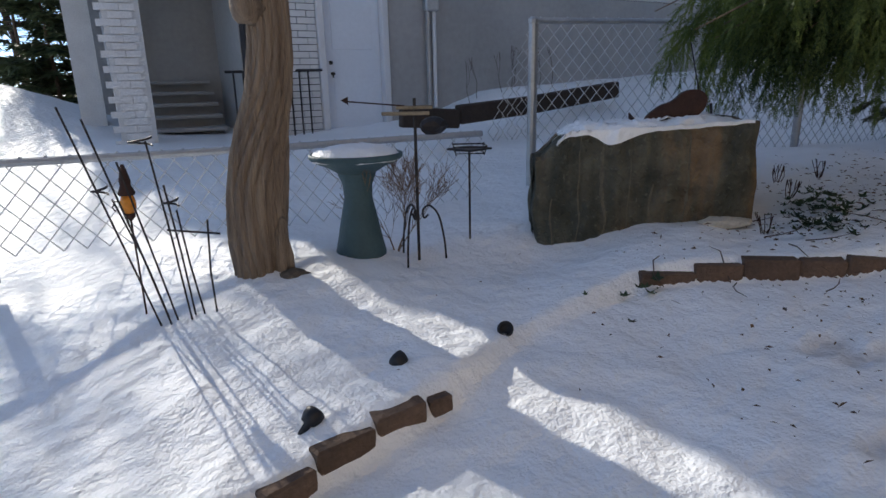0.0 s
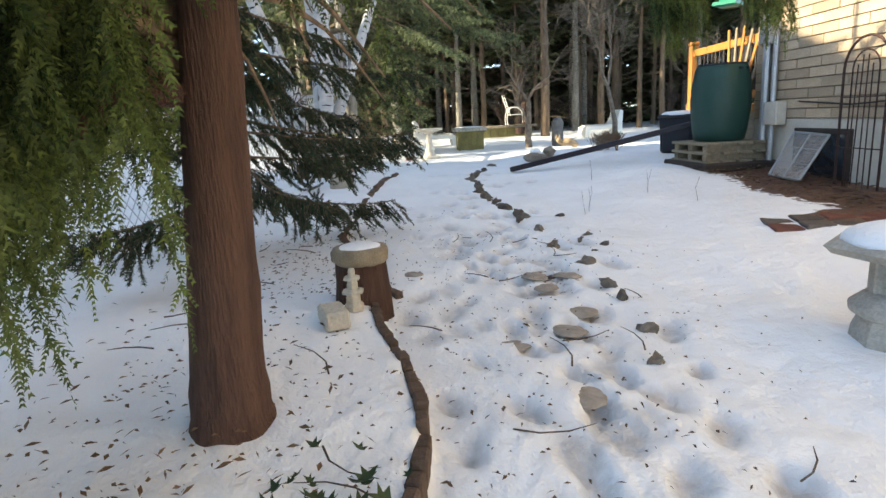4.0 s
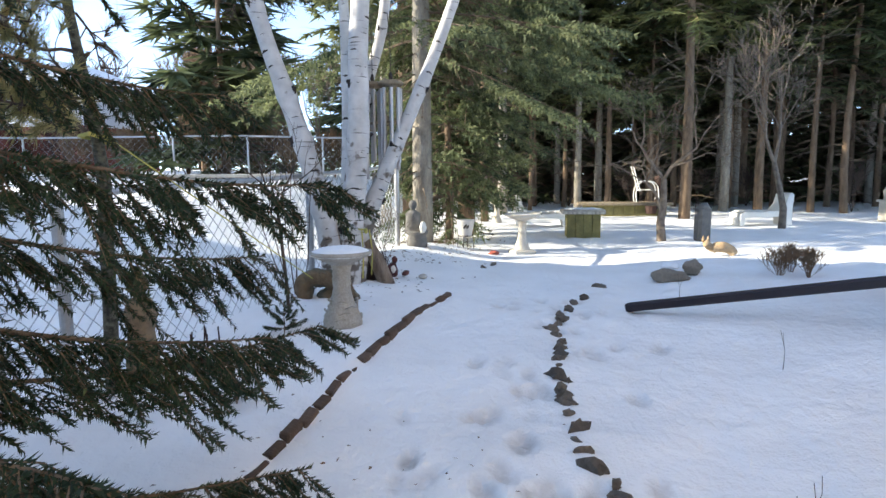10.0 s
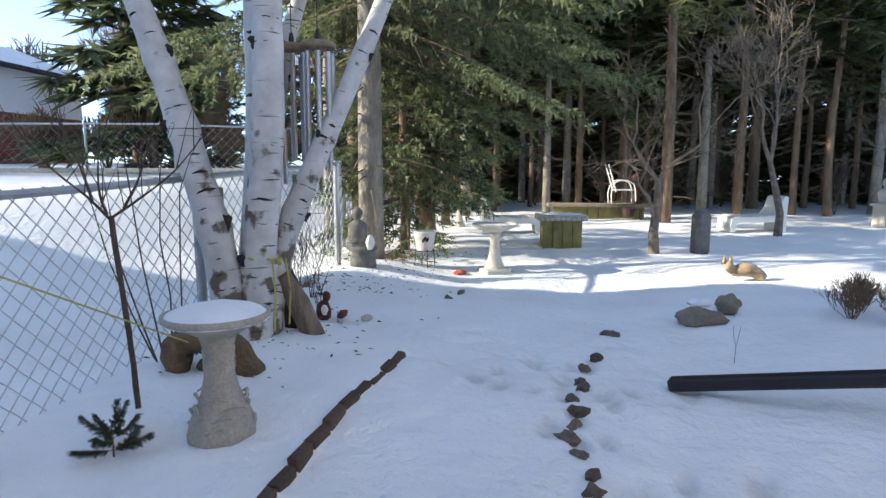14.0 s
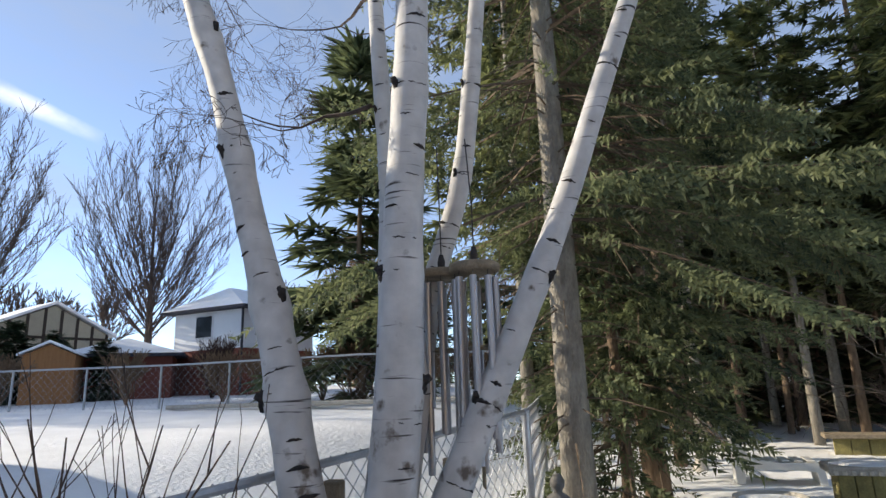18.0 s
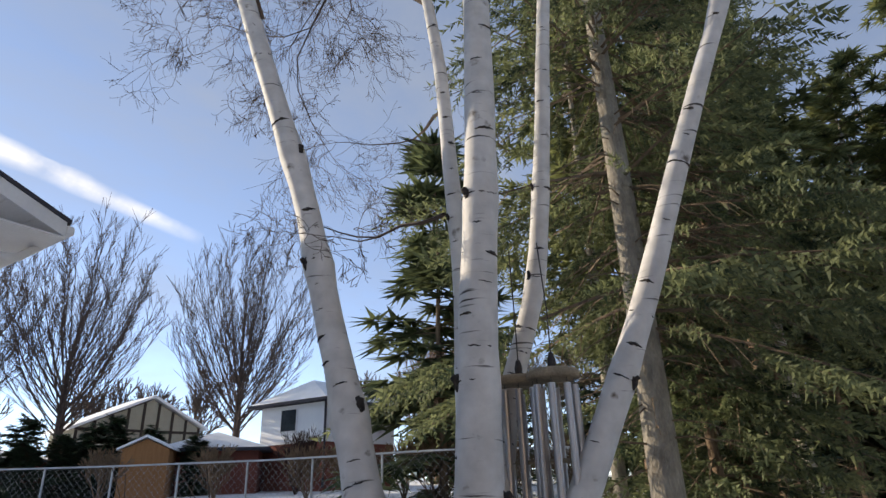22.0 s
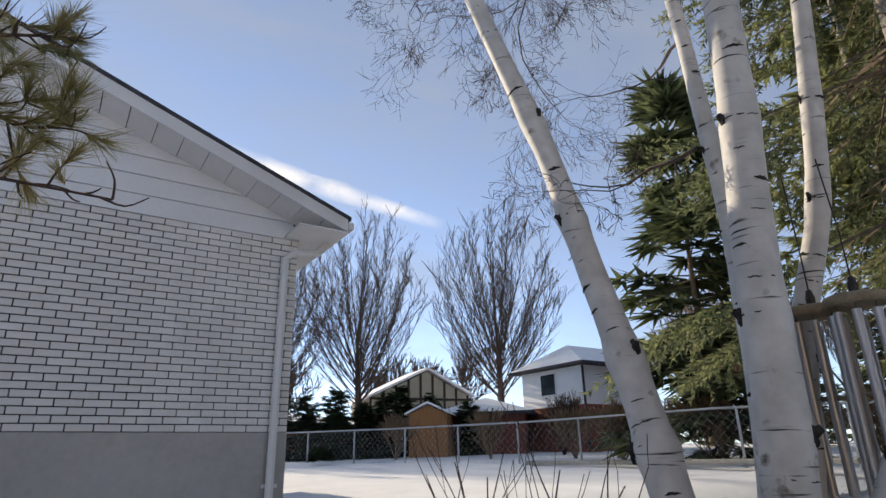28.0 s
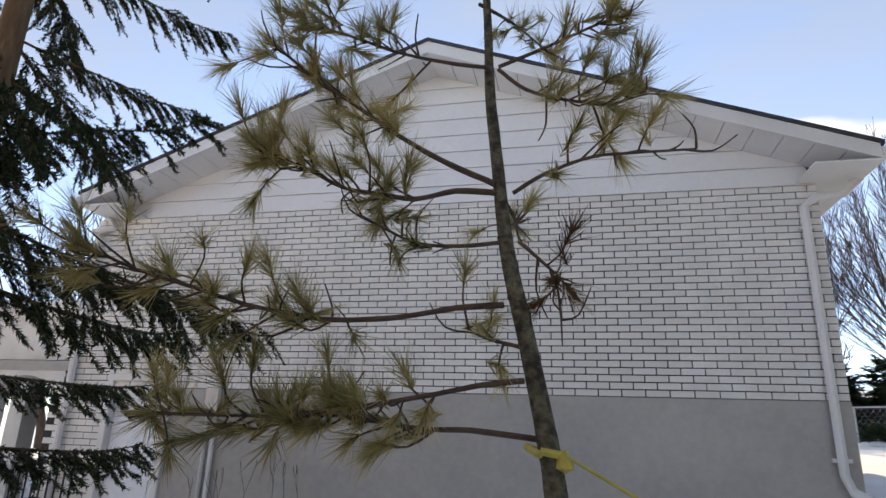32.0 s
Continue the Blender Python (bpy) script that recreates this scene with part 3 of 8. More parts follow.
for p in ((7.8, -2.85, 1.9, 0.75, 0.95), (9.3, -2.8, 1.1, 0.6, 0.9), (6.5, -2.75, 1.0, 0.75, 0.95), (6.75, -2.2, 0.34, 0.5, 0.85), (5.2, -3.0, 1.5, 0.6), (16.6, 2.2, 2.4, 0.6, 0.55), (14.9, 1.9, 1.0, 0.35, 0.42), (18.5, 1.4, 2.2, 0.7, 0.42), (12.0, 2.2, 0.45, 0.3, 0.42), (14.0, 2.75, 1.1, 0.35, 0.5), (4.5, 1.75, 0.35, 0.35, 0.4), (5.2, 0.2, 0.5, 0.35, 0.42), (4.2, 0.25, 0.4, 0.3, 0.38), (6.3, 0.1, 0.5, 0.3, 0.42), (3.3, 0.5, 0.4, 0.3, 0.36), (7.4, 0.3, 0.5, 0.3, 0.36), (12.5, 7.8, 0.7, 0.3, 0.8)):
    patch(*p)
nx, ny = gx.shape
lump = np.array([[noise.noise((a * 1.3, b * 1.3, 0)) * 0.035 + noise.noise((a * 5, b * 5, 3)) * 0.017 for b in ys] for a in xs])
fade = np.exp(-((gx - 6) / 60) ** 2 - ((gy - 3) / 60) ** 2)
crust = np.array([[noise.noise((a * 9, b * 13, 7)) * 0.011 + noise.noise((a * 17, b * 22, 2)) * 0.006 if a < 8 and -1.2 < b < 4 and a > -3 else 0.0 for b in ys] for a in xs])
gzz = gzz + lump * fade + crust * (0.45 + 0.55 * smoothstep(-0.15, 0.2, gy - np.interp(gx, [p[0] for p in BED_LINE], [p[1] for p in BED_LINE]))) * (1 - 0.55 * smoothstep(1.2, 4.0, gx))
verts = np.stack([gx, gy, gzz], -1).reshape(-1, 3)
ii = np.arange(nx * ny).reshape(nx, ny)
quads = np.stack([ii[:-1, :-1], ii[1:, :-1], ii[1:, 1:], ii[:-1, 1:]], -1).reshape(-1, 4)
me = bpy.data.meshes.new("ground")
me.from_pydata(verts.tolist(), [], quads.tolist())
me.materials.append(SNOW)
me.polygons.foreach_set("use_smooth", [True] * len(me.polygons))
layer = me.attributes.new("bare", "FLOAT", "POINT")
layer.data.foreach_set("value", bare.reshape(-1).astype(np.float32))
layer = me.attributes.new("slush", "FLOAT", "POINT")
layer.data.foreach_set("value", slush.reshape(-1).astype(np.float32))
me.update()
tagged(new("ground", me), "snow-covered garden ground with footprints and bare mulch patches", "ground", kind="structure")


# ---- the neighbour's white brick house ----
WALL_Y = 8.17
house = thing("neighbour_house", "white brick bungalow with grey parged base and white gable siding", "house")
X0, X1, BASE, BTOP = 1.9, 11.82, 2.57, 5.05
part("foundation_wall", Shape().box(((3.66 + X1) / 2, WALL_Y + 0.16, 1.2), (X1 - 3.66 + 0.02, 0.3, 2 * (BASE - 1.2)), ch=0.01), PARGING, house, "grey parged concrete foundation")
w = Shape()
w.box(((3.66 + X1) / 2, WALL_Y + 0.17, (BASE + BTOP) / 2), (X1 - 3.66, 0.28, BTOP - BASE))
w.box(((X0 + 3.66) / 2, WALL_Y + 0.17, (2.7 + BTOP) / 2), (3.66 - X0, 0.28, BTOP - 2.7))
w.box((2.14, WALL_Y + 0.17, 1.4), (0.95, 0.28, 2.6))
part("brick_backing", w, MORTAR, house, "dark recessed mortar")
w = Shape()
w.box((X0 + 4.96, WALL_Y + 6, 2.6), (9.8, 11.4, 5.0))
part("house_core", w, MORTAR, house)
AX, AZ, EZ, OV, XR = 7.17, 7.18, 5.25, 0.62, 12.27


def roof_z(x):
    return AZ - (AZ - EZ) / (XR - AX) * abs(x - AX)


XL = 2 * AX - XR
w = Shape()
for k in range(9):
    z0 = BTOP + k * 0.25
    x0 = AX - (AZ - 0.16 - z0) / (AZ - EZ) * (XR - AX)
    x1 = 2 * AX - x0
    z1 = min(z0 + 0.246, AZ - 0.17)
    x2 = AX - max((AZ - 0.16 - z1) / (AZ - EZ) * (XR - AX), 0.02)
    x0c, x2c = max(x0, X0), max(x2, X0)
    if z1 <= z0:
        continue
    a, b = WALL_Y + 0.01, WALL_Y + 0.05
    q = [(x0c, a - 0.026, z0), (min(x1, X1), a - 0.026, z0), (min(2 * AX - x2, X1), a, z1), (x2c, a, z1)]
    w.add(q + [(x, b, z) for x, y, z in q], [(0, 1, 2, 3), (4, 7, 6, 5), (0, 4, 5, 1), (1, 5, 6, 2), (2, 6, 7, 3), (3, 7, 4, 0)])
part("gable_siding", w, SIDING, house, "white horizontal siding")
for side in (-1, 1):
    xe = XR if side > 0 else XL
    roof, fascia = Shape(), Shape()
    y0, y1 = WALL_Y - OV, WALL_Y + 12
    roof.add([(AX, y0, AZ + 0.05), (xe + side * 0.04, y0, EZ + 0.035), (xe + side * 0.04, y1, EZ + 0.035), (AX, y1, AZ + 0.05), (AX, y0, AZ), (xe + side * 0.04, y0, EZ - 0.012), (xe + side * 0.04, y1, EZ - 0.012), (AX, y1, AZ)],
             [(0, 1, 2, 3), (7, 6, 5, 4), (0, 4, 5, 1), (1, 5, 6, 2), (2, 6, 7, 3), (3, 7, 4, 0)])
    part("roof", roof, SHINGLE, house, "dark shingle roof")
    fascia.add([(AX, y0 + 0.02, AZ), (xe, y0 + 0.02, EZ), (xe, y0 + 0.02, EZ - 0.17), (AX, y0 + 0.02, AZ - 0.17), (AX, y0 + 0.05, AZ), (xe, y0 + 0.05, EZ), (xe, y0 + 0.05, EZ - 0.17), (AX, y0 + 0.05, AZ - 0.17)],
               [(0, 1, 2, 3), (7, 6, 5, 4), (0, 4, 5, 1), (1, 5, 6, 2), (2, 6, 7, 3), (3, 7, 4, 0)])
    part("fascia", fascia, SOFFIT, house, "white metal fascia")
    n = 17
    for k in range(n):
        xa, xb = AX + (xe - AX) * k / n, AX + (xe - AX) * (k + 0.965) / n
        za, zb = roof_z(xa) - 0.16, roof_z(xb) - 0.16
        soff = Shape().add([(xa, y0 + 0.05, za), (xb, y0 + 0.05, zb), (xb, WALL_Y + 0.02, zb), (xa, WALL_Y + 0.02, za), (xa, y0 + 0.05, za + 0.02), (xb, y0 + 0.05, zb + 0.02), (xb, WALL_Y + 0.02, zb + 0.02), (xa, WALL_Y + 0.02, za + 0.02)],
                 [(0, 3, 2, 1), (4, 5, 6, 7), (0, 1, 5, 4), (1, 2, 6, 5), (2, 3, 7, 6), (3, 0, 4, 7)])
        part("soffit_panel", soff, SOFFIT, house)
    eave = Shape().box((xe - side * 0.33, WALL_Y + 6, EZ - 0.18), (0.66, 13.2, 0.02))
    eave.box((xe + side * 0.05, WALL_Y + 5.7, EZ - 0.08), (0.1, 12.6, 0.11), ch=0.02)
    part("gutter", eave, SOFFIT, house, "white eavestrough")
    xd = X1 - 0.19 if side > 0 else X0 + 0.12
    zb = 1.62 if side > 0 else 0.7
    d = Shape().tube([(xe, WALL_Y - 0.05, EZ - 0.15), (xe - side * 0.2, WALL_Y - 0.06, EZ - 0.35), (xd + side * 0.12, WALL_Y - 0.07, 4.85), (xd, WALL_Y - 0.07, 4.75), (xd, WALL_Y - 0.07, zb + 0.2), (xd + side * 0.05, WALL_Y - 0.1, zb + 0.05), (xd + side * 0.3, WALL_Y - 0.35, zb - 0.1)], 0.05, 8)
    dp = part("downspout", d, SOFFIT, house, "white metal downspout")
    for z in (zb + 0.35, 4.5):
        part("bracket", Shape().box((xd, WALL_Y - 0.055, z), (0.18, 0.04, 0.04)), SOFFIT, dp)
# meter and conduit
mt = part("meter_box", Shape().box((4.32, WALL_Y - 0.06, 2.42), (0.22, 0.12, 0.34), ch=0.02), GALV, house, "grey metal utility box")
part("conduit", Shape().tube([(4.27, WALL_Y - 0.05, 2.26), (4.27, WALL_Y - 0.05, 0.9)], 0.035, 8), GALV, mt)
part("conduit", Shape().tube([(4.37, WALL_Y - 0.05, 2.26), (4.37, WALL_Y - 0.05, 0.9)], 0.03, 8), SOFFIT, mt)
# side door
door = part("door", Shape().box((3.13, WALL_Y + 0.1, 1.6), (0.84, 0.05, 2.05), ch=0.01).box((3.13, WALL_Y + 0.072, 2.1), (0.6, 0.012, 0.75), ch=0.005).box((3.13, WALL_Y + 0.072, 1.05), (0.6, 0.012, 0.62), ch=0.005), WHITE_PAINT, house, "white steel side door, closed")
part("door_frame", Shape().box((2.66, WALL_Y + 0.03, 1.6), (0.1, 0.14, 2.14), ch=0.01).box((3.6, WALL_Y + 0.03, 1.6), (0.1, 0.14, 2.14), ch=0.01).box((3.13, WALL_Y + 0.03, 2.7), (1.04, 0.14, 0.1), ch=0.01), SOFFIT, house, "white door frame")
part("door_knob", Shape().lathe([(0.012, 0), (0.012, 0.03), (0.032, 0.04), (0.034, 0.06), (0.02, 0.075)], 12, (2.8, WALL_Y + 0.0, 1.35)), DARK_IRON, door)
part("deadbolt", Shape().box((2.8, WALL_Y + 0.06, 1.55), (0.05, 0.03, 0.05), ch=0.01), DARK_IRON, door)
# arched porch to the left of the door
porch = Shape()
porch.box((0.3, WALL_Y + 0.2, 1.6), (0.4, 0.38, 2.4))
porch.box((-0.17, WALL_Y + 1.35, 1.6), (0.3, 0.3, 2.5))
N = 14
for k in range(N):
    a0, a1 = math.pi * k / N, math.pi * (k + 1) / N
    c, r = (1.15, 2.2), 0.68
    p = [(c[0] + r * math.cos(a), c[1] + 0.75 * r * math.sin(a)) for a in (a0, a1)]
    for y in (0,):
        f = [(p[0][0], WALL_Y + 0.02, p[0][1]), (p[1][0], WALL_Y + 0.02, p[1][1]), (p[1][0], WALL_Y + 0.02, 2.85), (p[0][0], WALL_Y + 0.02, 2.85)]
        porch.add(f + [(x, yy + 0.38, z) for x, yy, z in f], [(0, 1, 2, 3), (4, 7, 6, 5), (0, 4, 5, 1)])
part("porch_backing", porch, WHITE_BRICK, house, "white brick porch arch")
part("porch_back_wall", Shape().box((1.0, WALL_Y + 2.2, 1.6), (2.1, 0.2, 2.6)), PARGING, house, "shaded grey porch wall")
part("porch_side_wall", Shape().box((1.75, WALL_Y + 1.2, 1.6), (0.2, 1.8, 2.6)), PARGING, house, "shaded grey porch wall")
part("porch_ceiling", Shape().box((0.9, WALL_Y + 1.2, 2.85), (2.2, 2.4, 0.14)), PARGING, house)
for k in range(5):
    part("porch_step", Shape().box((0.9, WALL_Y + 2.0 - 0.28 * k, 0.62 + 0.16 * (4 - k) + 0.08), (1.1, 0.3, 0.05), ch=0.01).box((0.9, WALL_Y + 2.0 - 0.28 * k + 0.13, 0.62 + 0.16 * (4 - k)), (1.1, 0.03, 0.16)), PARGING, house)
rail = part("porch_rail", Shape().tube([(1.45, WALL_Y + 0.45, 1.45), (2.6, WALL_Y + 0.45 - 0.6, 1.45)], 0.02, 6), DARK_IRON, house, "black iron railing")
for k in range(9):
    x = 1.45 + k * 0.12
    part("baluster", Shape().tube([(x, WALL_Y - 0.12, 0.6), (x, WALL_Y - 0.12, 1.45)], 0.012, 6), DARK_IRON, rail)
# invented mass above the porch that keeps the low sun off the path
sun_block = Shape().box((0.9, WALL_Y + 1.9, 3.3), (2.0, 3.6, 0.72)).box((0.86, WALL_Y + 1.9, 3.72), (2.16, 4.0, 0.12))
part("side_wing", sun_block, WHITE_BRICK, house, "white brick band and flat roof added over the porch to block the sun")
win = part("porch_window", Shape().box((0.35, WALL_Y + 2.08, 1.95), (0.5, 0.06, 0.75), ch=0.01), SOFFIT, house, "white framed porch window")
part("pane", Shape().box((0.35, WALL_Y + 2.04, 1.95), (0.4, 0.02, 0.65)), WINDOW_DARK, win)

# ---- the tan brick house ----
OWN_Y, OX1 = -3.2, 9.9
own = thing("tan_brick_house", "tan brick house wall with cream painted foundation", "house")
part("foundation_wall", Shape().box(((-6 + OX1) / 2, OWN_Y - 0.16, 0.55), (OX1 + 6, 0.28, 1.5), ch=0.01), CREAM, own, "cream painted foundation")
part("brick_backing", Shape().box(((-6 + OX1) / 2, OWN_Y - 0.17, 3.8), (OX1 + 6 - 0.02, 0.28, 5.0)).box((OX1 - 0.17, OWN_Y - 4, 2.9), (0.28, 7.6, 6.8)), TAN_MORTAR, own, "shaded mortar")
part("roof", Shape().box((1.5, OWN_Y - 2.5, 6.45), (17.5, 6.4, 0.2), ch=0.02), SHINGLE, own)
box1 = part("utility_box", Shape().box((9.55, OWN_Y + 0.06, 2.3), (0.22, 0.14, 0.34), ch=0.015), GALV, own, "grey metal electrical box")
part("conduit", Shape().tube([(9.57, OWN_Y + 0.06, 6.2), (9.57, OWN_Y + 0.06, 0.7)], 0.045, 8), GALV, box1)
part("conduit", Shape().tube([(9.42, OWN_Y + 0.05, 2.2), (9.42, OWN_Y + 0.05, 0.7)], 0.03, 8), GALV, box1)
part("junction_box", Shape().box((9.34, OWN_Y + 0.06, 1.36), (0.24, 0.13, 0.26), ch=0.015), CREAM, own, "beige junction box")
part("cable", Shape().tube([(9.0, OWN_Y + 0.02, 1.48), (8.2, OWN_Y + 0.02, 1.43), (7.4, OWN_Y + 0.02, 1.47), (6.3, OWN_Y + 0.02, 1.5), (5.0, OWN_Y + 0.02, 1.52)], 0.009, 6), DARK_IRON, own, "thin dark cable")
wn1 = part("basement_window", Shape().box((8.62, OWN_Y - 0.02, 0.95), (0.86, 0.07, 0.5), ch=0.008), TIMBER_DARK, own, "dark basement window recess")
part("pane", Shape().box((8.62, OWN_Y + 0.02, 0.95), (0.76, 0.015, 0.4)), WINDOW_DARK, wn1)

# ---- chain-link fences ----
def chain_link(name, label, line, height, posts, pitch=0.06, wire=0.0052, rail=0.024, top_over=0.03, post_r=0.038, barbs=True, bottoms=None):
    """A fence along a line of (x, y, top z): posts, top rail and woven wire."""
    f = thing(name, label, "fence", kind="structure")
    seg = [Vector(p) for p in line]
    lens = [(seg[i + 1] - seg[i]).length for i in range(len(seg) - 1)]

    def at(s):
        for i, L in enumerate(lens):
            if s <= L or i == len(lens) - 1:
                return seg[i].lerp(seg[i + 1], s / L)
            s -= L
    total = sum(lens)
    for i in range(len(seg) - 1):
        part("top_rail", Shape().tube([seg[i], seg[i + 1]], rail, 8), GALV, f, "galvanised top rail")
    for s in posts:
        p = at(s)
        part("post", Shape().lathe([(post_r, -height - 0.15), (post_r, -0.02), (post_r * 1.15, -0.015), (post_r * 1.15, 0.01), (post_r * 0.7, 0.03)], 10, p), GALV, f, "galvanised post with round cap")
    w, k, n = Shape(), 0, max(2, int(height / pitch))
    s = 0.0
    while s < total - pitch:
        a, b = at(s), at(s + pitch)
        pts = []
        top = top_over if barbs else 0.0
        for j in range(n + 1):
            q = (a if (j + k) % 2 else b)
            pts.append((q.x, q.y, q.z + top - j * (height + top) / n))
        w.tube(pts, wire, 3, cap=False)
        s += pitch
        k += 1
    part("chain_link_mesh", w, WIRE, f, "woven wire mesh", kind="stuff")
    return f


FZ = lambda x: float(np.interp(x, [3, 8, 9.6, 11.8, 14.83], [1.70, 1.76, 1.81, 1.9, 2.06]))
chain_link("garden_fence", "galvanised chain-link fence between two snowy gardens", [(x, fence_y(x), FZ(x)) for x in (3.0, 6.0, 8.5, 11.0, 13.0, 14.83)], 1.22, [0.0, 3.06, 6.13, 9.19, 11.88], 0.062)
chain_link("low_fence", "low sagging chain-link fence with white top rail", [(2.55, 3.99, 0.86), (0.9, 4.1, 0.85), (-0.7, 4.2, 0.86), (-4.0, 4.4, 0.86)], 0.55, [3.3], 0.062)
chain_link("garden_fence_end", "galvanised chain-link fence behind the trees", [(14.83, 2.53, 2.06), (17.5, 3.2, 2.1), (22, 4.2, 2.2)], 1.25, [2.8, 5.2], 0.09)
chain_link("far_fence", "tall chain-link fence at the far side of a snowy lawn", [(17.6, 28.2, 3.3), (20.6, 22.0, 3.25), (22.9, 16.5, 3.25), (24.0, 10.3, 3.28), (25.2, 6.6, 3.2)], 1.35, [0.1, 2.6, 5.1, 7.6, 10.0, 12.4, 14.8, 17.2, 19.6, 22.0], 0.12, 0.0035, 0.03, 0.0, 0.035, False)
# stretched wire from the high post down to the low rail
w = Shape()
for k in range(9):
    a, b = Vector((2.97 - k * 0.045, 3.95, 1.66 - k * 0.09)), Vector((2.9 - k * 0.045, 3.96, 0.8))
    n = max(2, int((a.z - b.z) / 0.06))
    w.tube([(a.x - (0.03 if j % 2 else -0.03), a.y, a.z + (b.z - a.z) * j / n) for j in range(n + 1)], 0.0042, 3, cap=False)
solid("fence_mesh_slope", w, WIRE, "loose chain-link mesh sloping down from a tall post", "fence", kind="structure")


# ---- trees ----
def clump(s, c, d, size, rng, n=7, width=0.11):
    """A feathery clump: narrow blades fanned round a direction."""
    d = d.normalized()
    side = d.cross(Vector((0, 0, 1)))
    side = side.normalized() if side.length > 0.01 else Vector((1, 0, 0))
    up = side.cross(d)
    for k in range(n):
        a = (k - (n - 1) / 2) * 0.42 + rng.uniform(-0.2, 0.2)
        q = (d * math.cos(a) + side * math.sin(a) + up * rng.uniform(-0.35, 0.25)).normalized()
        L = size * rng.uniform(0.6, 1.15)
        wv = q.cross(up + side * rng.uniform(-0.8, 0.8)).normalized() * (L * width)
        b = c + q * L * 0.12
        s.add([b - wv, b + wv, c + q * L], [(0, 1, 2)])


def sprig(s, c, d, size, rng, n=11):
    """A spruce twig: short blades set all round a drooping axis."""
    d = (d.normalized() + Vector((0, 0, -0.15))).normalized()
    o = d.orthogonal().normalized()
    u = d.cross(o)
    L = size * rng.uniform(0.8, 1.3)
    for k in range(n):
        a = 2.4 * k + rng.uniform(-0.5, 0.5)
        r = o * math.cos(a) + u * math.sin(a)
        b = c + d * (L * k / n)
        q = (d * 0.9 + r * 0.8).normalized() * (L * rng.uniform(0.18, 0.3))
        wv = q.cross(o * math.sin(a) - u * math.cos(a) + d * rng.uniform(-0.6, 0.6)).normalized() * (L * 0.05)
        s.add([b - wv, b + wv, b + q], [(0, 1, 2)])


def spruce_meshes(name, h, r, clear, seed, bark, leaf, whorls=26, per=7, step=0.24, size=0.34, dead=10, trunk_r=0.15, droop=0.35, power=0.75, fine=False, dead_top=0.0, bough=0.5, inner=0.18):
    rng = random.Random(seed)
    t = Shape()
    bend = [rng.uniform(-0.08, 0.08) for _ in range(2)]
    t.tube([(bend[0] * math.sin(k), bend[1] * math.sin(k * 1.3), h * k / 9 - 0.15) for k in range(10)], [trunk_r * (1 - 0.93 * k / 9) for k in range(10)], 9, wobble=0.06, seed=seed)
    crown = Shape()
    limb = Shape()
    for k in range(whorls):
        u = k / (whorls - 1)
        z = clear + (h - clear) * u
        for j in range(per):
            L = r * (1 - u) ** power * rng.uniform(0.5, 1.12) + 0.15
            sag = droop * rng.uniform(0.5, 1.5)
            az = rng.uniform(0, 2 * math.pi)
            d = Vector((math.cos(az), math.sin(az), rng.uniform(-0.25, 0.12) + 0.5 * u))
            p = Vector((0, 0, z + rng.uniform(-0.2, 0.2)))
            n = max(2, int(L / step))
            pts = [p + d * (L * i / n) + Vector((0, 0, -sag * (i / n) ** 2 * L + 0.12 * L * (i / n) ** 4)) for i in range(n + 1)]
            limb.tube(pts, [0.022 * (1 - 0.8 * i / n) for i in range(n + 1)], 3, cap=False)
            for i in range(1, n + 1):
                if i / n < inner and rng.random() < 0.75:
                    if inner > 0.2:
                        for side in (-1, 1):
                            q = d * 0.7 + Vector((-d.y, d.x, 0)) * side * rng.uniform(0.5, 1.0) + Vector((0, 0, rng.uniform(-0.8, 0.1)))
                            limb.tube([pts[i], pts[i] + q * 0.25, pts[i] + q * rng.uniform(0.4, 0.7) + Vector((0, 0, -0.12))], [0.007, 0.005, 0.002], 3, cap=False)
                    continue
                if fine:
                    for side in (-1, 1):
                        bl = (bough * L * (1 - (i / n) ** 2) + 0.16) * rng.uniform(0.7, 1.1)
                        q = (d * 0.75 + Vector((-d.y, d.x, 0)) * side * rng.uniform(0.6, 1.0) + Vector((0, 0, rng.uniform(-0.45, 0.05)))).normalized()
                        m = max(1, int(bl / 0.09))
                        for j2 in range(m):
                            sprig(crown, pts[i] + q * (bl * j2 / m) + Vector((0, 0, -0.1 * bl * (j2 / m) ** 2)), q + Vector((rng.uniform(-0.3, 0.3), rng.uniform(-0.3, 0.3), rng.uniform(-0.4, 0.0))), size * rng.uniform(0.75, 1.2), rng)
                    continue
                for side in (-1, 1, 0):
                    q = d + Vector((-d.y, d.x, 0)) * side * rng.uniform(0.7, 1.2) + Vector((0, 0, rng.uniform(-0.75, 0.05)))
                    clump(crown, pts[i], q, size * rng.uniform(0.75, 1.2), rng)
    for k in range(dead):
        az, z, L = rng.uniform(0, 6.28), rng.uniform(0.5, max(clear, 0.8, dead_top)), rng.uniform(0.4, 1.6)
        d = Vector((math.cos(az), math.sin(az), rng.uniform(-0.3, 0.2)))
        limb.tube([Vector((0, 0, z)) + d * L * i / 3 + Vector((0, 0, -0.08 * i * i * L * 0.4)) for i in range(4)], [0.013, 0.01, 0.006, 0.002], 3, cap=False)
    return t.data("trunk", bark, True), limb.data("branchwood", LIMB_BARK), crown.data("crown", leaf)


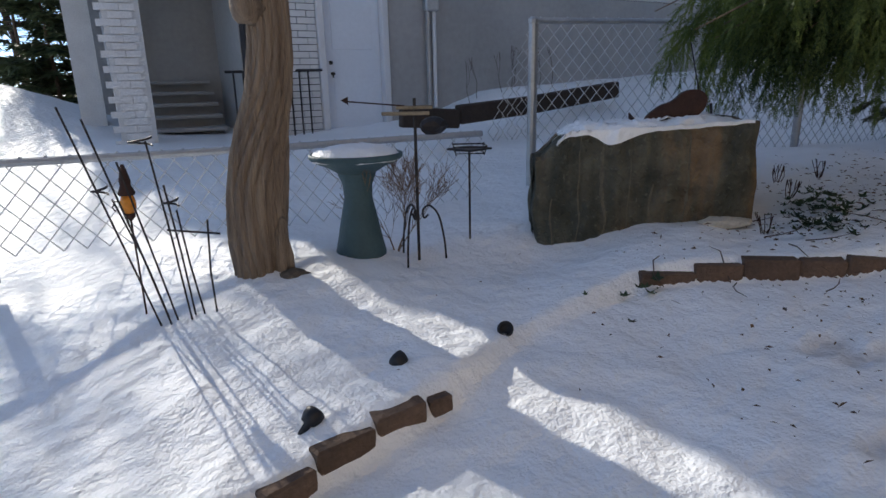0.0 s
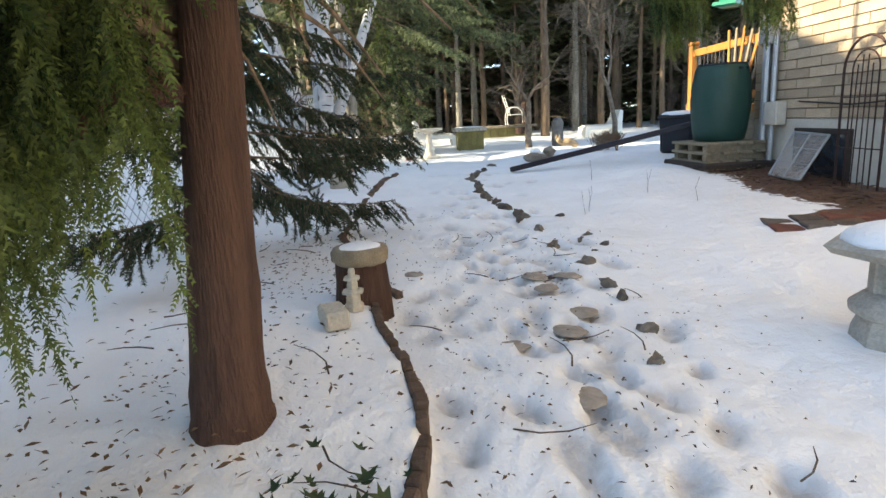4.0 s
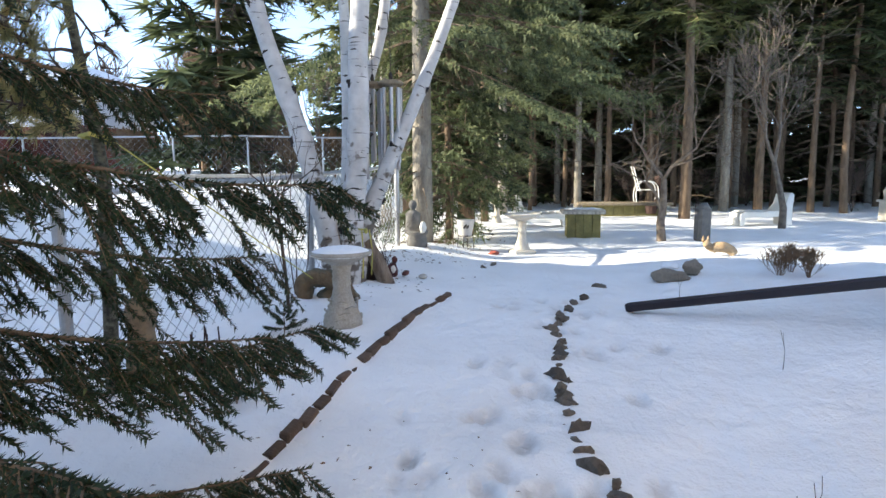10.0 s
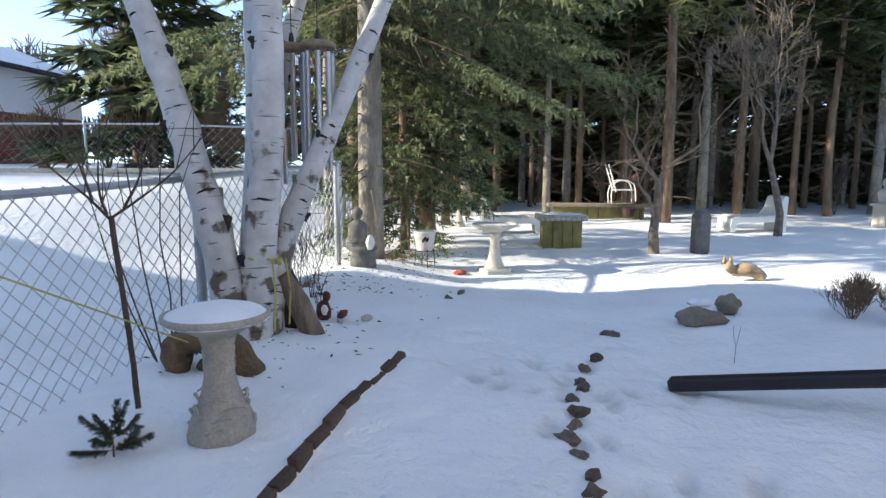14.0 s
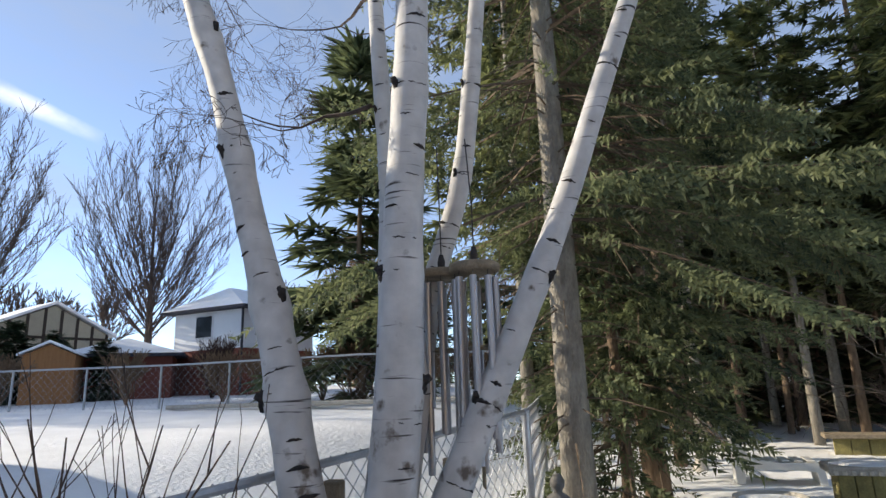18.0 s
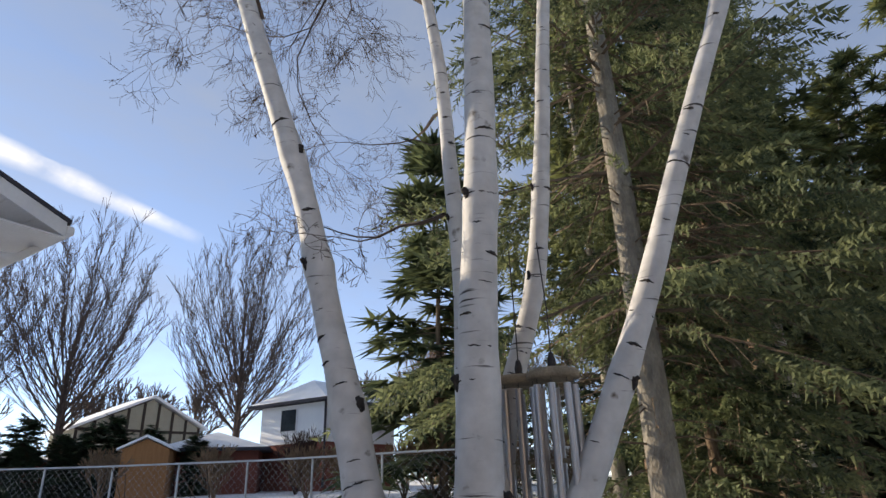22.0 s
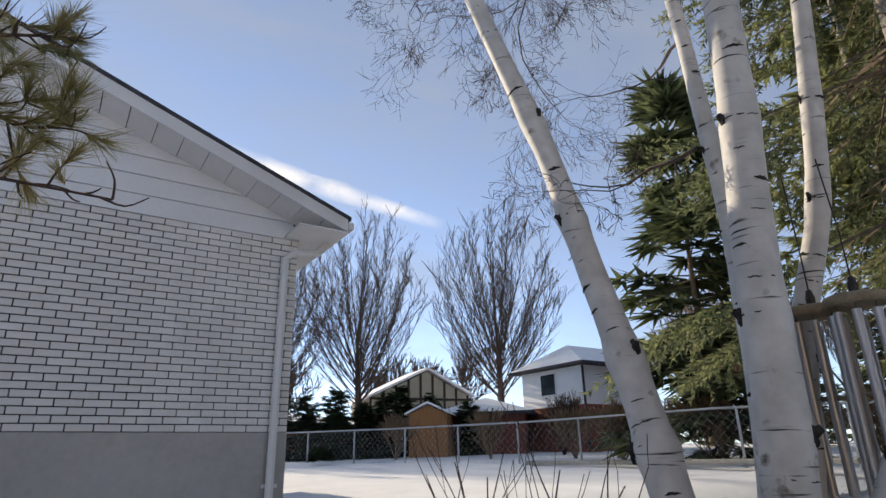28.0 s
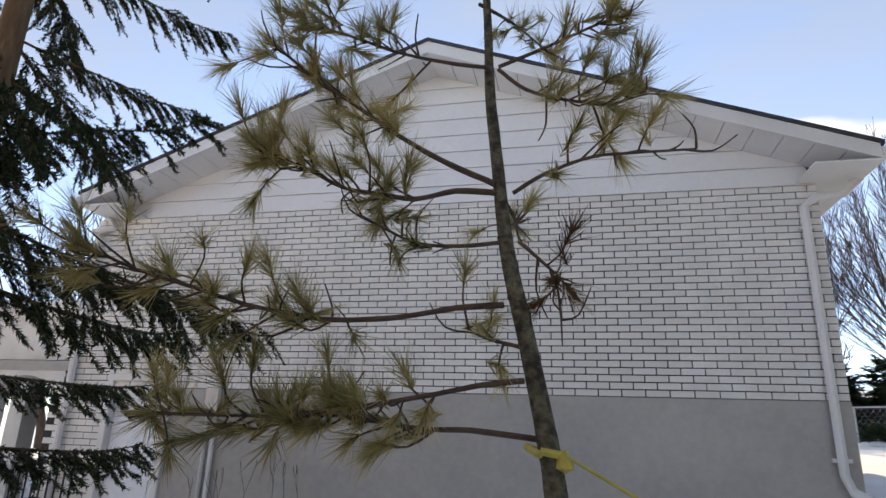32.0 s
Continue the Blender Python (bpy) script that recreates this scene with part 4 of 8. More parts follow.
def spruce(name, label, meshes, at, turn=0.0, scale=1.0, group=""):
    ob = thing(name, label, "tree", at, turn, group)
    ob.scale = (scale, scale, scale)
    for n, m in zip(("trunk", "branchwood", "crown"), meshes):
        part(n, m, None, ob, kind="stuff" if n == "branchwood" else "")
    return ob


tall = spruce_meshes("tall", 15.5, 3.4, 3.3, 3, GREY_BARK, SPRUCE_TALL, 28, 6, 0.24, 0.3, 150, 0.18, 0.3, 0.9, True, 11.0, 0.34, 0.5)
spruce("tall_spruce", "tall spruce with grey scaly trunk and high drooping crown", tall, (15.65, 2.32, gz(15.65, 2.32) - 0.05), 30)
low = spruce_meshes("low", 14.8, 2.7, 1.9, 8, BROWN_BARK, SPRUCE_TALL, 26, 6, 0.28, 0.33, 60, 0.2, 0.28, 0.8, True, 9.0, 0.36, 0.42)
spruce("dense_spruce", "tall dark green spruce with low boughs at the garden's edge", low, (18.8, 1.95, gz(18.8, 1.95) - 0.05))
edge = spruce_meshes("edge", 7.2, 1.35, 1.05, 9, BROWN_BARK, SPRUCE_NEAR, 17, 8, 0.24, 0.36, 8, 0.09, droop=0.5, power=0.65, fine=True, bough=0.4)
spruce("young_dense_spruce", "young dark spruce with low boughs beside the fence", edge, (17.7, 2.2, gz(17.7, 2.2) - 0.05))
wood = [spruce_meshes("w", hh, rr, cc, sd, bk, lf, 17, 6, 0.34, 0.44, 64, tr, dead_top=cc + 2.0) for hh, rr, cc, sd, bk, lf, tr in ((13.5, 2.2, 5.4, 11, GREY_BARK, SPRUCE_FAR, 0.15), (15, 2.4, 6.0, 12, BROWN_BARK, SPRUCE_FAR, 0.17), (10.5, 1.9, 4.0, 13, BROWN_BARK, SPRUCE_NEAR, 0.11), (12, 2.1, 4.9, 14, BROWN_BARK, SPRUCE_NEAR, 0.10))]
spruce("tall_spruce", "tall spruce with sunlit brown trunk at the edge of the woods", wood[1], (23.2, -3.5, gz(23.2, -3.5) - 0.05), 140, 0.95)
rng = random.Random(21)
spots = [(19.2, 3.9), (22.3, 4.2), (25.4, 3.9), (22.0, 1.9), (24.6, 1.6)]
for row, x0, gap in ((0, 26.2, 1.15), (1, 28.2, 1.3), (2, 30.4, 1.6)):
    y = 3.4
    while y > -19:
        spots.append((x0 + rng.uniform(-0.8, 0.8) - 0.02 * abs(y), y + rng.uniform(-0.4, 0.4)))
        y -= gap * rng.uniform(0.7, 1.3)
for k, (x, y) in enumerate(spots):
    spruce("spruce", ("tall spruce with grey trunk in a dense row", "tall spruce with brown trunk in a dense row", "dark young spruce between taller trees", "thin dark spruce in a dense row")[k % 4], wood[k % 4], (x, y, gz(x, y) - 0.05), rng.uniform(0, 360), rng.uniform(0.85, 1.15) * (0.78 if -5 < y < 1.2 and x < 27.4 else 1), "row of spruces behind the garden")


def bare_tree(s, p, d, L, r, depth, rng, spread=0.55, up=0.25, kids=(2, 3), min_r=0.0015, sides=5, wander=0.12, shrink=(0.62, 0.85), fine=None):
    """Grows bare limbs: a bent rod that divides at its end and along it."""
    n = 3 if depth > 1 else 2
    pts, rad, q, dd = [p], [r], Vector(p), Vector(d).normalized()
    for i in range(n):
        dd = (dd + Vector((rng.gauss(0, wander), rng.gauss(0, wander), rng.gauss(0, wander) + up * 0.25))).normalized()
        q = q + dd * (L / n)
        pts.append(q)
        rad.append(max(min_r, r * (1 - 0.42 * (i + 1) / n)))
    s.tube(pts, rad, sides if depth > 2 else 3, cap=False)
    s = fine or s
    if depth <= 0:
        return
    for k in range(rng.randint(*kids)):
        a = rng.uniform(0, 6.28)
        o = dd.orthogonal().normalized()
        o = Matrix.Rotation(a, 3, dd) @ o
        nd = (dd + o * spread * rng.uniform(0.6, 1.3) + Vector((0, 0, up))).normalized()
        bare_tree(s, pts[-1 if k < 2 else rng.randint(1, n)], nd, L * rng.uniform(*shrink), rad[-1] * rng.uniform(0.6, 0.85), depth - 1, rng, spread, up, kids, min_r, sides, wander, shrink)


def bare(name, label, at, h, r, depth, seed, mat=TWIG, spread=0.5, up=0.3, kids=(2, 4), lean=(0, 0, 1), category="tree", min_r=0.0015, first=0.3, wander=0.12, stems=1, group=""):
    rng = random.Random(seed)
    ob = thing(name, label, category, at, 0, group)
    for k in range(stems):
        s = Shape()
        d = Vector(lean) + (Vector((rng.uniform(-0.5, 0.5), rng.uniform(-0.5, 0.5), 0)) if stems > 1 else Vector())
        crown = Shape() if stems == 1 else None
        bare_tree(s, Vector((0, 0, -0.05)), d, h * first, r, depth, rng, spread, up, kids, min_r, 6, wander, fine=crown)
        part("trunk" if stems == 1 else "stem", s, mat, ob, smooth=True)
        if crown:
            part("crown", crown, mat, ob, smooth=True)
    return ob


def maple_mesh(seed, h=14.5, width=4.4, mat=TWIG, least=0.009, twigs=6):
    """An oval bare crown: a leader with many straight ascending limbs, branches and fine twigs."""
    rng = random.Random(seed)
    s, fine_s = Shape(), Shape()
    top = 0.5 * h
    lead = [Vector((0.06 * math.sin(k), 0.06 * math.cos(1.3 * k), top * k / 6 - (0.2 if k == 0 else 0))) for k in range(7)]
    s.tube(lead, [0.27, 0.22, 0.2, 0.17, 0.13, 0.1, 0.07], 9, cap=False)

    def shoot(p, d, L, r, n, up):
        pts, q, dd = [p], Vector(p), Vector(d).normalized()
        for i in range(n):
            dd = (dd + Vector((rng.gauss(0, 0.025), rng.gauss(0, 0.025), up))).normalized()
            q = q + dd * (L / n)
            pts.append(q)
        (s if r > 0.03 else fine_s).tube(pts, [max(least, r * (1 - 0.85 * i / n)) for i in range(n + 1)], 5 if r > 0.03 else 3, cap=False)
        return pts, dd
    for k in range(46):
        a = 2.4 * k + rng.uniform(-0.3, 0.3)
        th = radians(98) * ((k + 0.5) / 46) ** 0.6
        end = Vector((math.cos(a) * math.sin(th) * 0.275 * h, math.sin(a) * math.sin(th) * 0.275 * h, h * (0.6 + 0.4 * math.cos(th)))) * rng.uniform(0.92, 1.03)
        z = top * (0.95 - 0.62 * th / 1.9) * rng.uniform(0.85, 1.05)
        i = min(int(z / top * 6), 5)
        start = lead[i].lerp(lead[i + 1], z / top * 6 - i)
        mid = start.lerp(end, 0.5) + Vector((math.cos(a) * 0.05 * h * math.sin(th), math.sin(a) * 0.05 * h * math.sin(th), -0.035 * h * math.sin(th)))
        limb = [start * (1 - v) ** 2 + mid * (2 * v * (1 - v)) + end * v * v + Vector((rng.gauss(0, 0.05), rng.gauss(0, 0.05), 0)) * v for v in (q / 7 for q in range(8))]
        s.tube(limb, [max(least, rng.uniform(0.036, 0.046) * (1 - 0.86 * q / 7)) for q in range(8)], 5, cap=False)
        for j in range(13):
            t = 0.12 + 0.86 * (j + rng.random()) / 13
            i = min(int(t * 7), 6)
            p = limb[i].lerp(limb[i + 1], t * 7 - i)
            b = rng.uniform(0, 6.28)
            d = (limb[i + 1] - limb[i]).normalized() + Vector((math.cos(b), math.sin(b), 0.1)) * rng.uniform(0.3, 0.6)
            br, _ = shoot(p, d, rng.uniform(0.5, 1.0) * (0.8 + 1.7 * (1 - t)), 0.018 * (1.2 - 0.6 * t), 3, 0.06)
            for m in range(twigs):
                v = 0.2 + 0.8 * (m + rng.random()) / twigs
                i2 = min(int(v * 3), 2)
                p2 = br[i2].lerp(br[i2 + 1], min(1.0, v * 3 - i2))
                b = rng.uniform(0, 6.28)
                d2 = (br[i2 + 1] - br[i2]).normalized() + Vector((math.cos(b) * 0.5, math.sin(b) * 0.5, rng.uniform(0.0, 0.4)))
                shoot(p2, d2, rng.uniform(0.4, 1.0), 0.01, 2, 0.03)
    return s.data("trunk", mat), fine_s.data("crown", mat)


MAPLE_TWIG = material("maple_twig_bark", (0.12, 0.088, 0.075), (0.065, 0.048, 0.042), 0.9, 3, 40, 0.2)
BROWN_TWIG = material("sunlit_brown_twig", (0.3, 0.2, 0.12), (0.16, 0.105, 0.07), 0.9, 4, 40, 0.2)
maples = [maple_mesh(41, mat=MAPLE_TWIG), maple_mesh(43, 14.0, 4.2, MAPLE_TWIG)]
brown = maple_mesh(47, 13.0, 5.0, BROWN_TWIG, 0.02, 5)
for k, (x, y, sc_) in enumerate(((23.7, 31.8, 1.0), (30.5, 27.6, 1.02), (19.5, 34.0, 0.92), (15.0, 36.0, 0.9))):
    ob = thing("maple_tree", "large bare maple with many upswept branches", "tree", (x, y, gz(x, y)), 75 * k, "bare maples beyond the far fence")
    ob.scale = (sc_, sc_, sc_)
    part("trunk", maples[k % 2][0], None, ob)
    part("crown", maples[k % 2][1], None, ob, "fine bare twigs")
for k, (x, y, sc_) in enumerate(((36.5, 18.0, 0.6), (38.5, 16.5, 0.62), (34.6, 14.6, 0.5), (38.0, 20.0, 0.62))):
    ob = thing("brown_tree", "brown leafless tree with dense fine twigs beyond the fence", "tree", (x, y, gz(x, y)), 70 * k, "brown trees beyond the fence")
    ob.scale = (sc_, sc_, sc_)
    part("trunk", brown[0], None, ob)
    part("crown", brown[1], None, ob, "dense brown twigs")
for k, (x, y) in enumerate(((26.4, 9.5), (27.4, 10.9), (26.6, 12.4), (26.8, 13.8), (25.6, 15.0), (26.9, 16.3), (26.0, 17.6), (24.2, 20.4), (22.2, 24.5), (28.5, 8.5), (29.0, 12.0))):
    bare("bare_shrub", "grey-brown leafless shrub behind the far fence", (x, y, gz(x, y)), 2.4, 0.03, 3, 160 + k, BROWN_TWIG, 0.6, 0.25, (3, 5), category="shrub", min_r=0.013, first=0.3, stems=9, group="bare shrubs behind the far fence")
for k in range(13):
    x, y = 20 + k * 3.2 + (k % 3) * 0.7, 60 - k * 2.3 + (k % 4) * 2
    bare("bare_tree", "distant leafless tree behind the houses", (x, y, gz(x, y)), 9 + k % 4, 0.16, 4, 70 + k, TWIG, 0.6, 0.25, (4, 5), min_r=0.035, first=0.27, group="distant leafless trees")
for k, (x, y) in enumerate(((35, 11.5), (38, 10))):
    bare("brown_tree", "brown leafless tree with dense twigs beyond the fence", (x, y, gz(x, y)), 9, 0.13, 6, 90 + k, BRANCH_GREY, 0.5, 0.25, (3, 3), min_r=0.01, first=0.2, group="brown trees beyond the fence")
# trees added for the twig shadows that soften sunlight on the first bed
for k, (x, y) in enumerate(((-2.4, 12.2), (-4.4, 13.4), (-1.4, 16.5))):
    bare("bare_tree", "leafless tree with spreading twigs beside the neighbour's house", (x, y, gz(x, y) - 0.1), 9, 0.12, 6, 130 + k, TWIG, 0.6, 0.2, (3, 3), min_r=0.008, first=0.2, group="leafless trees beside the house")
bare("red_twig_shrub", "reddish brown leafless shrub behind the far fence", (28.3, 20.6, gz(28.3, 20.6)), 3.0, 0.04, 4, 101, RUST, 0.5, 0.3, (3, 4), category="shrub", min_r=0.007, first=0.28, stems=9)
bare("small_bare_tree", "small bare tree with arching grey branches in the snow", (17.62, -1.89, gz(17.62, -1.89)), 5.6, 0.09, 5, 7, BRANCH_GREY, 0.85, 0.16, (3, 3), min_r=0.005, first=0.22, wander=0.18)
bare("small_bare_tree", "leafless tree with thin upright stems near the woods", (20.3, -4.96, gz(20.3, -4.96)), 6.5, 0.09, 5, 9, BRANCH_GREY, 0.7, 0.22, (3, 4), min_r=0.006, first=0.24, wander=0.15)
bare("small_bare_tree", "leafless tree with crooked low limbs near the woods", (21.5, -9.0, gz(21.5, -9.0)), 6.0, 0.08, 5, 19, BRANCH_GREY, 0.75, 0.2, (2, 4), min_r=0.006, first=0.2, stems=2)


# ---- the birch clump ----
def path_points(pts, n):
    """Smooth points along a bent line."""
    p = [Vector(q) for q in pts]
    out = []
    for i in range(len(p) - 1):
        a, b, c, d = p[max(i - 1, 0)], p[i], p[i + 1], p[min(i + 2, len(p) - 1)]
        for k in range(n):
            t = k / n
            out.append(0.5 * ((2 * b) + (c - a) * t + (2 * a - 5 * b + 4 * c - d) * t * t + (3 * b - a - 3 * c + d) * t ** 3))
    return out + [p[-1]]


birch = thing("birch_clump", "clump of white-barked birch trunks with black scars", "tree", (0, 0, 0))
TRUNKS = [
    ("L", [(11.85, 2.40, 0.5), (11.83, 2.48, 0.95), (11.84, 2.57, 1.47), (11.87, 2.74, 2.06), (11.96, 2.95, 2.62), (12.02, 3.24, 3.38), (11.98, 3.5, 4.3), (11.73, 3.86, 5.67), (11.47, 4.22, 7.21), (11.16, 4.5, 9.1)], 0.125, 0.055),
    ("M", [(11.92, 2.40, 0.5), (11.92, 2.36, 0.95), (11.96, 2.31, 1.45), (12.02, 2.24, 2.33), (12.11, 2.25, 3.2), (12.16, 2.21, 4.1), (12.17, 2.18, 5.33), (12.16, 2.19, 6.59), (12.22, 2.2, 8.5)], 0.135, 0.07),
    ("R", [(12.0, 2.36, 0.5), (12.06, 2.29, 1.0), (12.12, 2.18, 1.48), (12.22, 2.01, 1.95), (12.38, 1.84, 2.41), (12.62, 1.55, 3.2), (12.72, 1.24, 4.05), (12.81, 0.94, 4.84), (12.91, 0.6, 5.62), (12.93, 0.19, 6.12), (12.86, -0.35, 6.86)], 0.105, 0.03),
    ("R2", [(12.81, 0.94, 4.84), (12.87, 0.67, 5.98), (12.91, 0.88, 7.32), (12.91, 0.63, 8.1)], 0.045, 0.02),
    ("T1", [(12.05, 2.33, 1.4), (12.29, 2.3, 2.2), (12.5, 2.3, 2.82), (12.64, 2.14, 3.53), (12.68, 2.02, 4.5), (12.62, 1.93, 5.1), (12.64, 1.81, 6.12), (12.74, 1.66, 6.62), (12.83, 1.53, 8.8)], 0.075, 0.03),
    ("T2", [(11.95, 2.4, 1.3), (12.2, 2.42, 2.3), (12.3, 2.45, 3.4), (12.25, 2.47, 4.2), (12.27, 2.56, 5.2), (12.2, 2.72, 6.16), (12.12, 3.14, 7.0), (11.57, 3.91, 6.9)], 0.07, 0.02),
]
brng = random.Random(4)
for name, pts, r0, r1 in TRUNKS:
    p = path_points(pts, 5)
    n = len(p)
    rad = [(r0 + (r1 - r0) * i / (n - 1)) * (1 + (0.55 * math.exp(-i / 3.0) if name in "LMR" else 0)) for i in range(n)]
    lost = [int(n * (0.24 + 0.11 * k)) + k % 2 for k in range({"L": 7, "M": 4, "R": 3, "T1": 3}.get(name, 2))]
    for i0 in lost:
        for i in range(n):
            rad[i] *= 1 + (0.22 if name == "L" else 0.09) * math.exp(-((i - i0) / 0.7) ** 2)
    trunk = part("trunk", Shape().tube(p, rad, 16, wobble=0.025, seed=len(name) + n), BIRCH, birch, smooth=True)
    for k in range(int(n * 1.15)):
        i = brng.randint(2, n - 3)
        d = (p[i + 1] - p[i - 1]).normalized()
        o = Vector((-0.9, -0.45, 0)) + Vector((brng.uniform(-0.9, 0.9), brng.uniform(-0.9, 0.9), 0))
        o = (o - d * o.dot(d)).normalized()
        wv = d.cross(o)
        big = brng.random() < 0.2
        half = rad[i] * (brng.uniform(0.35, 0.75) if big else brng.uniform(0.1, 0.42))
        hh = (brng.uniform(0.006, 0.018) if big else brng.uniform(0.002, 0.006)) * (1 if rad[i] > 0.06 else 0.7)
        arch, skew = (brng.uniform(-0.05, 0.16) if big else brng.uniform(-0.06, 0.06)), brng.uniform(-0.1, 0.1)
        q, m = Shape(), 8
        top, bot, mid = [], [], []
        for j in range(m + 1):
            a = (j / m - 0.5) * 2
            ang = a * half / rad[i]
            c = p[i] + (o * math.cos(ang) + wv * math.sin(ang)) * (rad[i] * 1.012) + d * (half * (-arch * abs(a) ** 1.2 + skew * a) + 0.006 * noise.noise((j * 0.9, k * 1.7, i)))
            tt = hh * (1 - abs(a) ** 1.3) * (0.75 + 0.9 * noise.noise((j * 1.3 + k, i, 4))) + 0.0012
            top.append(c + d * tt)
            bot.append(c - d * tt)
            mid.append(c + o * (0.006 if big else 0.003))
        q.add(top + mid + bot, [(j, j + 1, m + 2 + j, m + 1 + j) for j in range(m)] + [(m + 1 + j, m + 2 + j, 2 * m + 3 + j, 2 * m + 2 + j) for j in range(m)])
        part("scar", q, BIRCH_SCAR, trunk)
    for k, i in enumerate(lost):
        if i > n - 3:
            continue
        d = (p[i + 1] - p[i - 1]).normalized()
        o = Vector((-0.56, 0.83, 0)) * (1 if brng.random() < 0.6 else -1) + Vector((-0.8, -0.5, 0.2)) * brng.uniform(0.2, 1.3)
        o = (o - d * o.dot(d)).normalized()
        knot = Shape().rock((0, 0, 0), (rad[i] * 0.24, rad[i] * 0.24, rad[i] * 0.4), k + n, 0.8, 2)
        knot.tube([(0, 0, 0), o * rad[i] * 0.35 + d * 0.03], [rad[i] * 0.22, rad[i] * 0.14], 7)
        c = p[i] + o * rad[i] * 0.88
        knot.v = [(c.x + v[0], c.y + v[1], c.z + v[2]) for v in knot.v]
        part("knot", knot, BIRCH_SCAR, trunk, "black stub of a lost branch", True)
# fine hanging twigs in the top
for (bp, bd, L, sd) in (((11.57, 3.91, 6.9), (-0.5, 0.8, 0.25), 0.7, 1), ((12.12, 3.14, 7.0), (-0.8, 0.4, 0.4), 0.75, 2), ((11.5, 4.2, 7.2), (-0.7, 0.3, 0.3), 0.5, 3), ((12.2, 2.72, 6.16), (-0.3, 0.9, 0.3), 0.85, 4), ((12.86, -0.35, 6.86), (0.2, -0.8, 0.5), 1.0, 5), ((12.9, 0.63, 8.0), (0.3, 0.2, 0.9), 1.0, 6), ((12.9, 0.1, 6.3), (0.6, -0.7, 0.6), 0.9, 13), ((12.88, 0.7, 7.0), (0.5, -0.6, 0.5), 0.8, 14), ((11.2, 4.5, 9.0), (-0.4, 0.4, 0.6), 0.5, 7), ((12.2, 2.2, 8.4), (0.1, 0.3, 0.9), 1.1, 8), ((12.3, 3.0, 6.4), (0.2, 0.9, -0.1), 1.2, 9), ((11.9, 3.2, 6.9), (-0.9, 0.0, 0.1), 0.8, 10), ((11.75, 3.8, 5.75), (-0.6, -0.5, 0.5), 0.55, 11), ((11.62, 4.0, 6.4), (0.5, 0.5, 0.3), 0.6, 12), ((11.9, 3.5, 6.95), (-0.5, 0.6, 0.6), 0.8, 21), ((12.25, 2.6, 5.6), (-0.2, 0.9, 0.1), 0.8, 22), ((12.27, 2.5, 4.7), (-0.1, 0.95, 0.2), 0.7, 23), ((12.16, 2.2, 7.4), (-0.3, 0.9, 0.5), 0.95, 24), ((12.2, 2.2, 8.0), (-0.6, 0.8, 0.3), 1.0, 25), ((11.4, 4.3, 7.8), (-0.3, 0.8, 0.3), 0.6, 26), ((11.3, 4.4, 8.3), (-0.6, -0.3, 0.4), 0.6, 27), ((12.2, 2.5, 3.9), (0.1, 0.95, 0.2), 0.55, 28), ((12.8, 1.6, 7.6), (0.4, 0.3, 0.5), 0.8, 29), ((12.92, 0.25, 6.0), (0.3, -0.9, 0.4), 0.9, 30)):
    s = Shape()
    bare_tree(s, Vector(bp), Vector(bd), L, 0.016, 6, random.Random(sd), 0.8, -0.12, (2, 4), 0.0018, 4, 0.26, (0.58, 0.78))
    part("twig_spray", s, TWIG, birch, "fine dark hanging twigs")


# ---- near spruce with needle branches ----
def needle_branch(L, seed, needles=260, nl=0.025):
    rng = random.Random(seed)
    wood_s, leaf = Shape(), Shape()

    def needled(a, b, r):
        d = b - a
        n = max(3, int(d.length * needles))
        u = d.normalized()
        o = u.orthogonal().normalized()
        wood_s.tube([a, b], [r, r * 0.6], 3, cap=False)
        for k in range(n):
            t = (k + rng.random()) / n
            ang = rng.uniform(0, 6.28)
            q = (Matrix.Rotation(ang, 3, u) @ o) * 0.9 + u * 0.75 + Vector((0, 0, 0.12))
            q = q.normalized() * nl * rng.uniform(0.7, 1.15)
            c = a + d * t
            wv = q.cross(Vector((rng.uniform(-1, 1), rng.uniform(-1, 1), 1))).normalized() * 0.0042
            leaf.add([c + wv, c - wv, c + q], [(0, 1, 2)])
    n = 9
    stem = [Vector((L * i / n, 0.03 * math.sin(i), -0.2 * L * (i / n) ** 1.3 + 0.14 * L * (i / n) ** 3)) for i in range(n + 1)]
    for i in range(n):
        wood_s.tube([stem[i], stem[i + 1]], [0.011 * (1 - 0.8 * i / n), 0.011 * (1 - 0.8 * (i + 1) / n)], 5, cap=False)
        if i > 1:
            needled(stem[i], stem[i + 1], 0.003)
        if i == 0:
            continue
        for side in (-1, 1):
            for rep in range(4):
                sl = (0.33 - 0.2 * abs(i / n - 0.35)) * rng.uniform(0.4, 1.0) * L / 1.4
                d = Vector((0.6, side * rng.uniform(0.1, 0.8), rng.uniform(-0.85, -0.05))).normalized()
                a = stem[i].lerp(stem[i + 1], rng.random())
                m1, b = a + d * sl * 0.55, a + d * sl + Vector((0.02, 0, -0.25 * sl))
                needled(a, m1, 0.003)
                needled(m1, b, 0.0025)
                for k in range(6):
                    c = a.lerp(b, rng.uniform(0.2, 0.9))
                    dd = (d + Vector((rng.uniform(0.1, 0.7), rng.uniform(-0.6, 0.6), rng.uniform(-0.9, 0.0)))).normalized()
                    needled(c, c + dd * sl * rng.uniform(0.2, 0.42), 0.002)
    return wood_s.data("branch", BROWN_BARK), leaf.data("needles", NEEDLE)


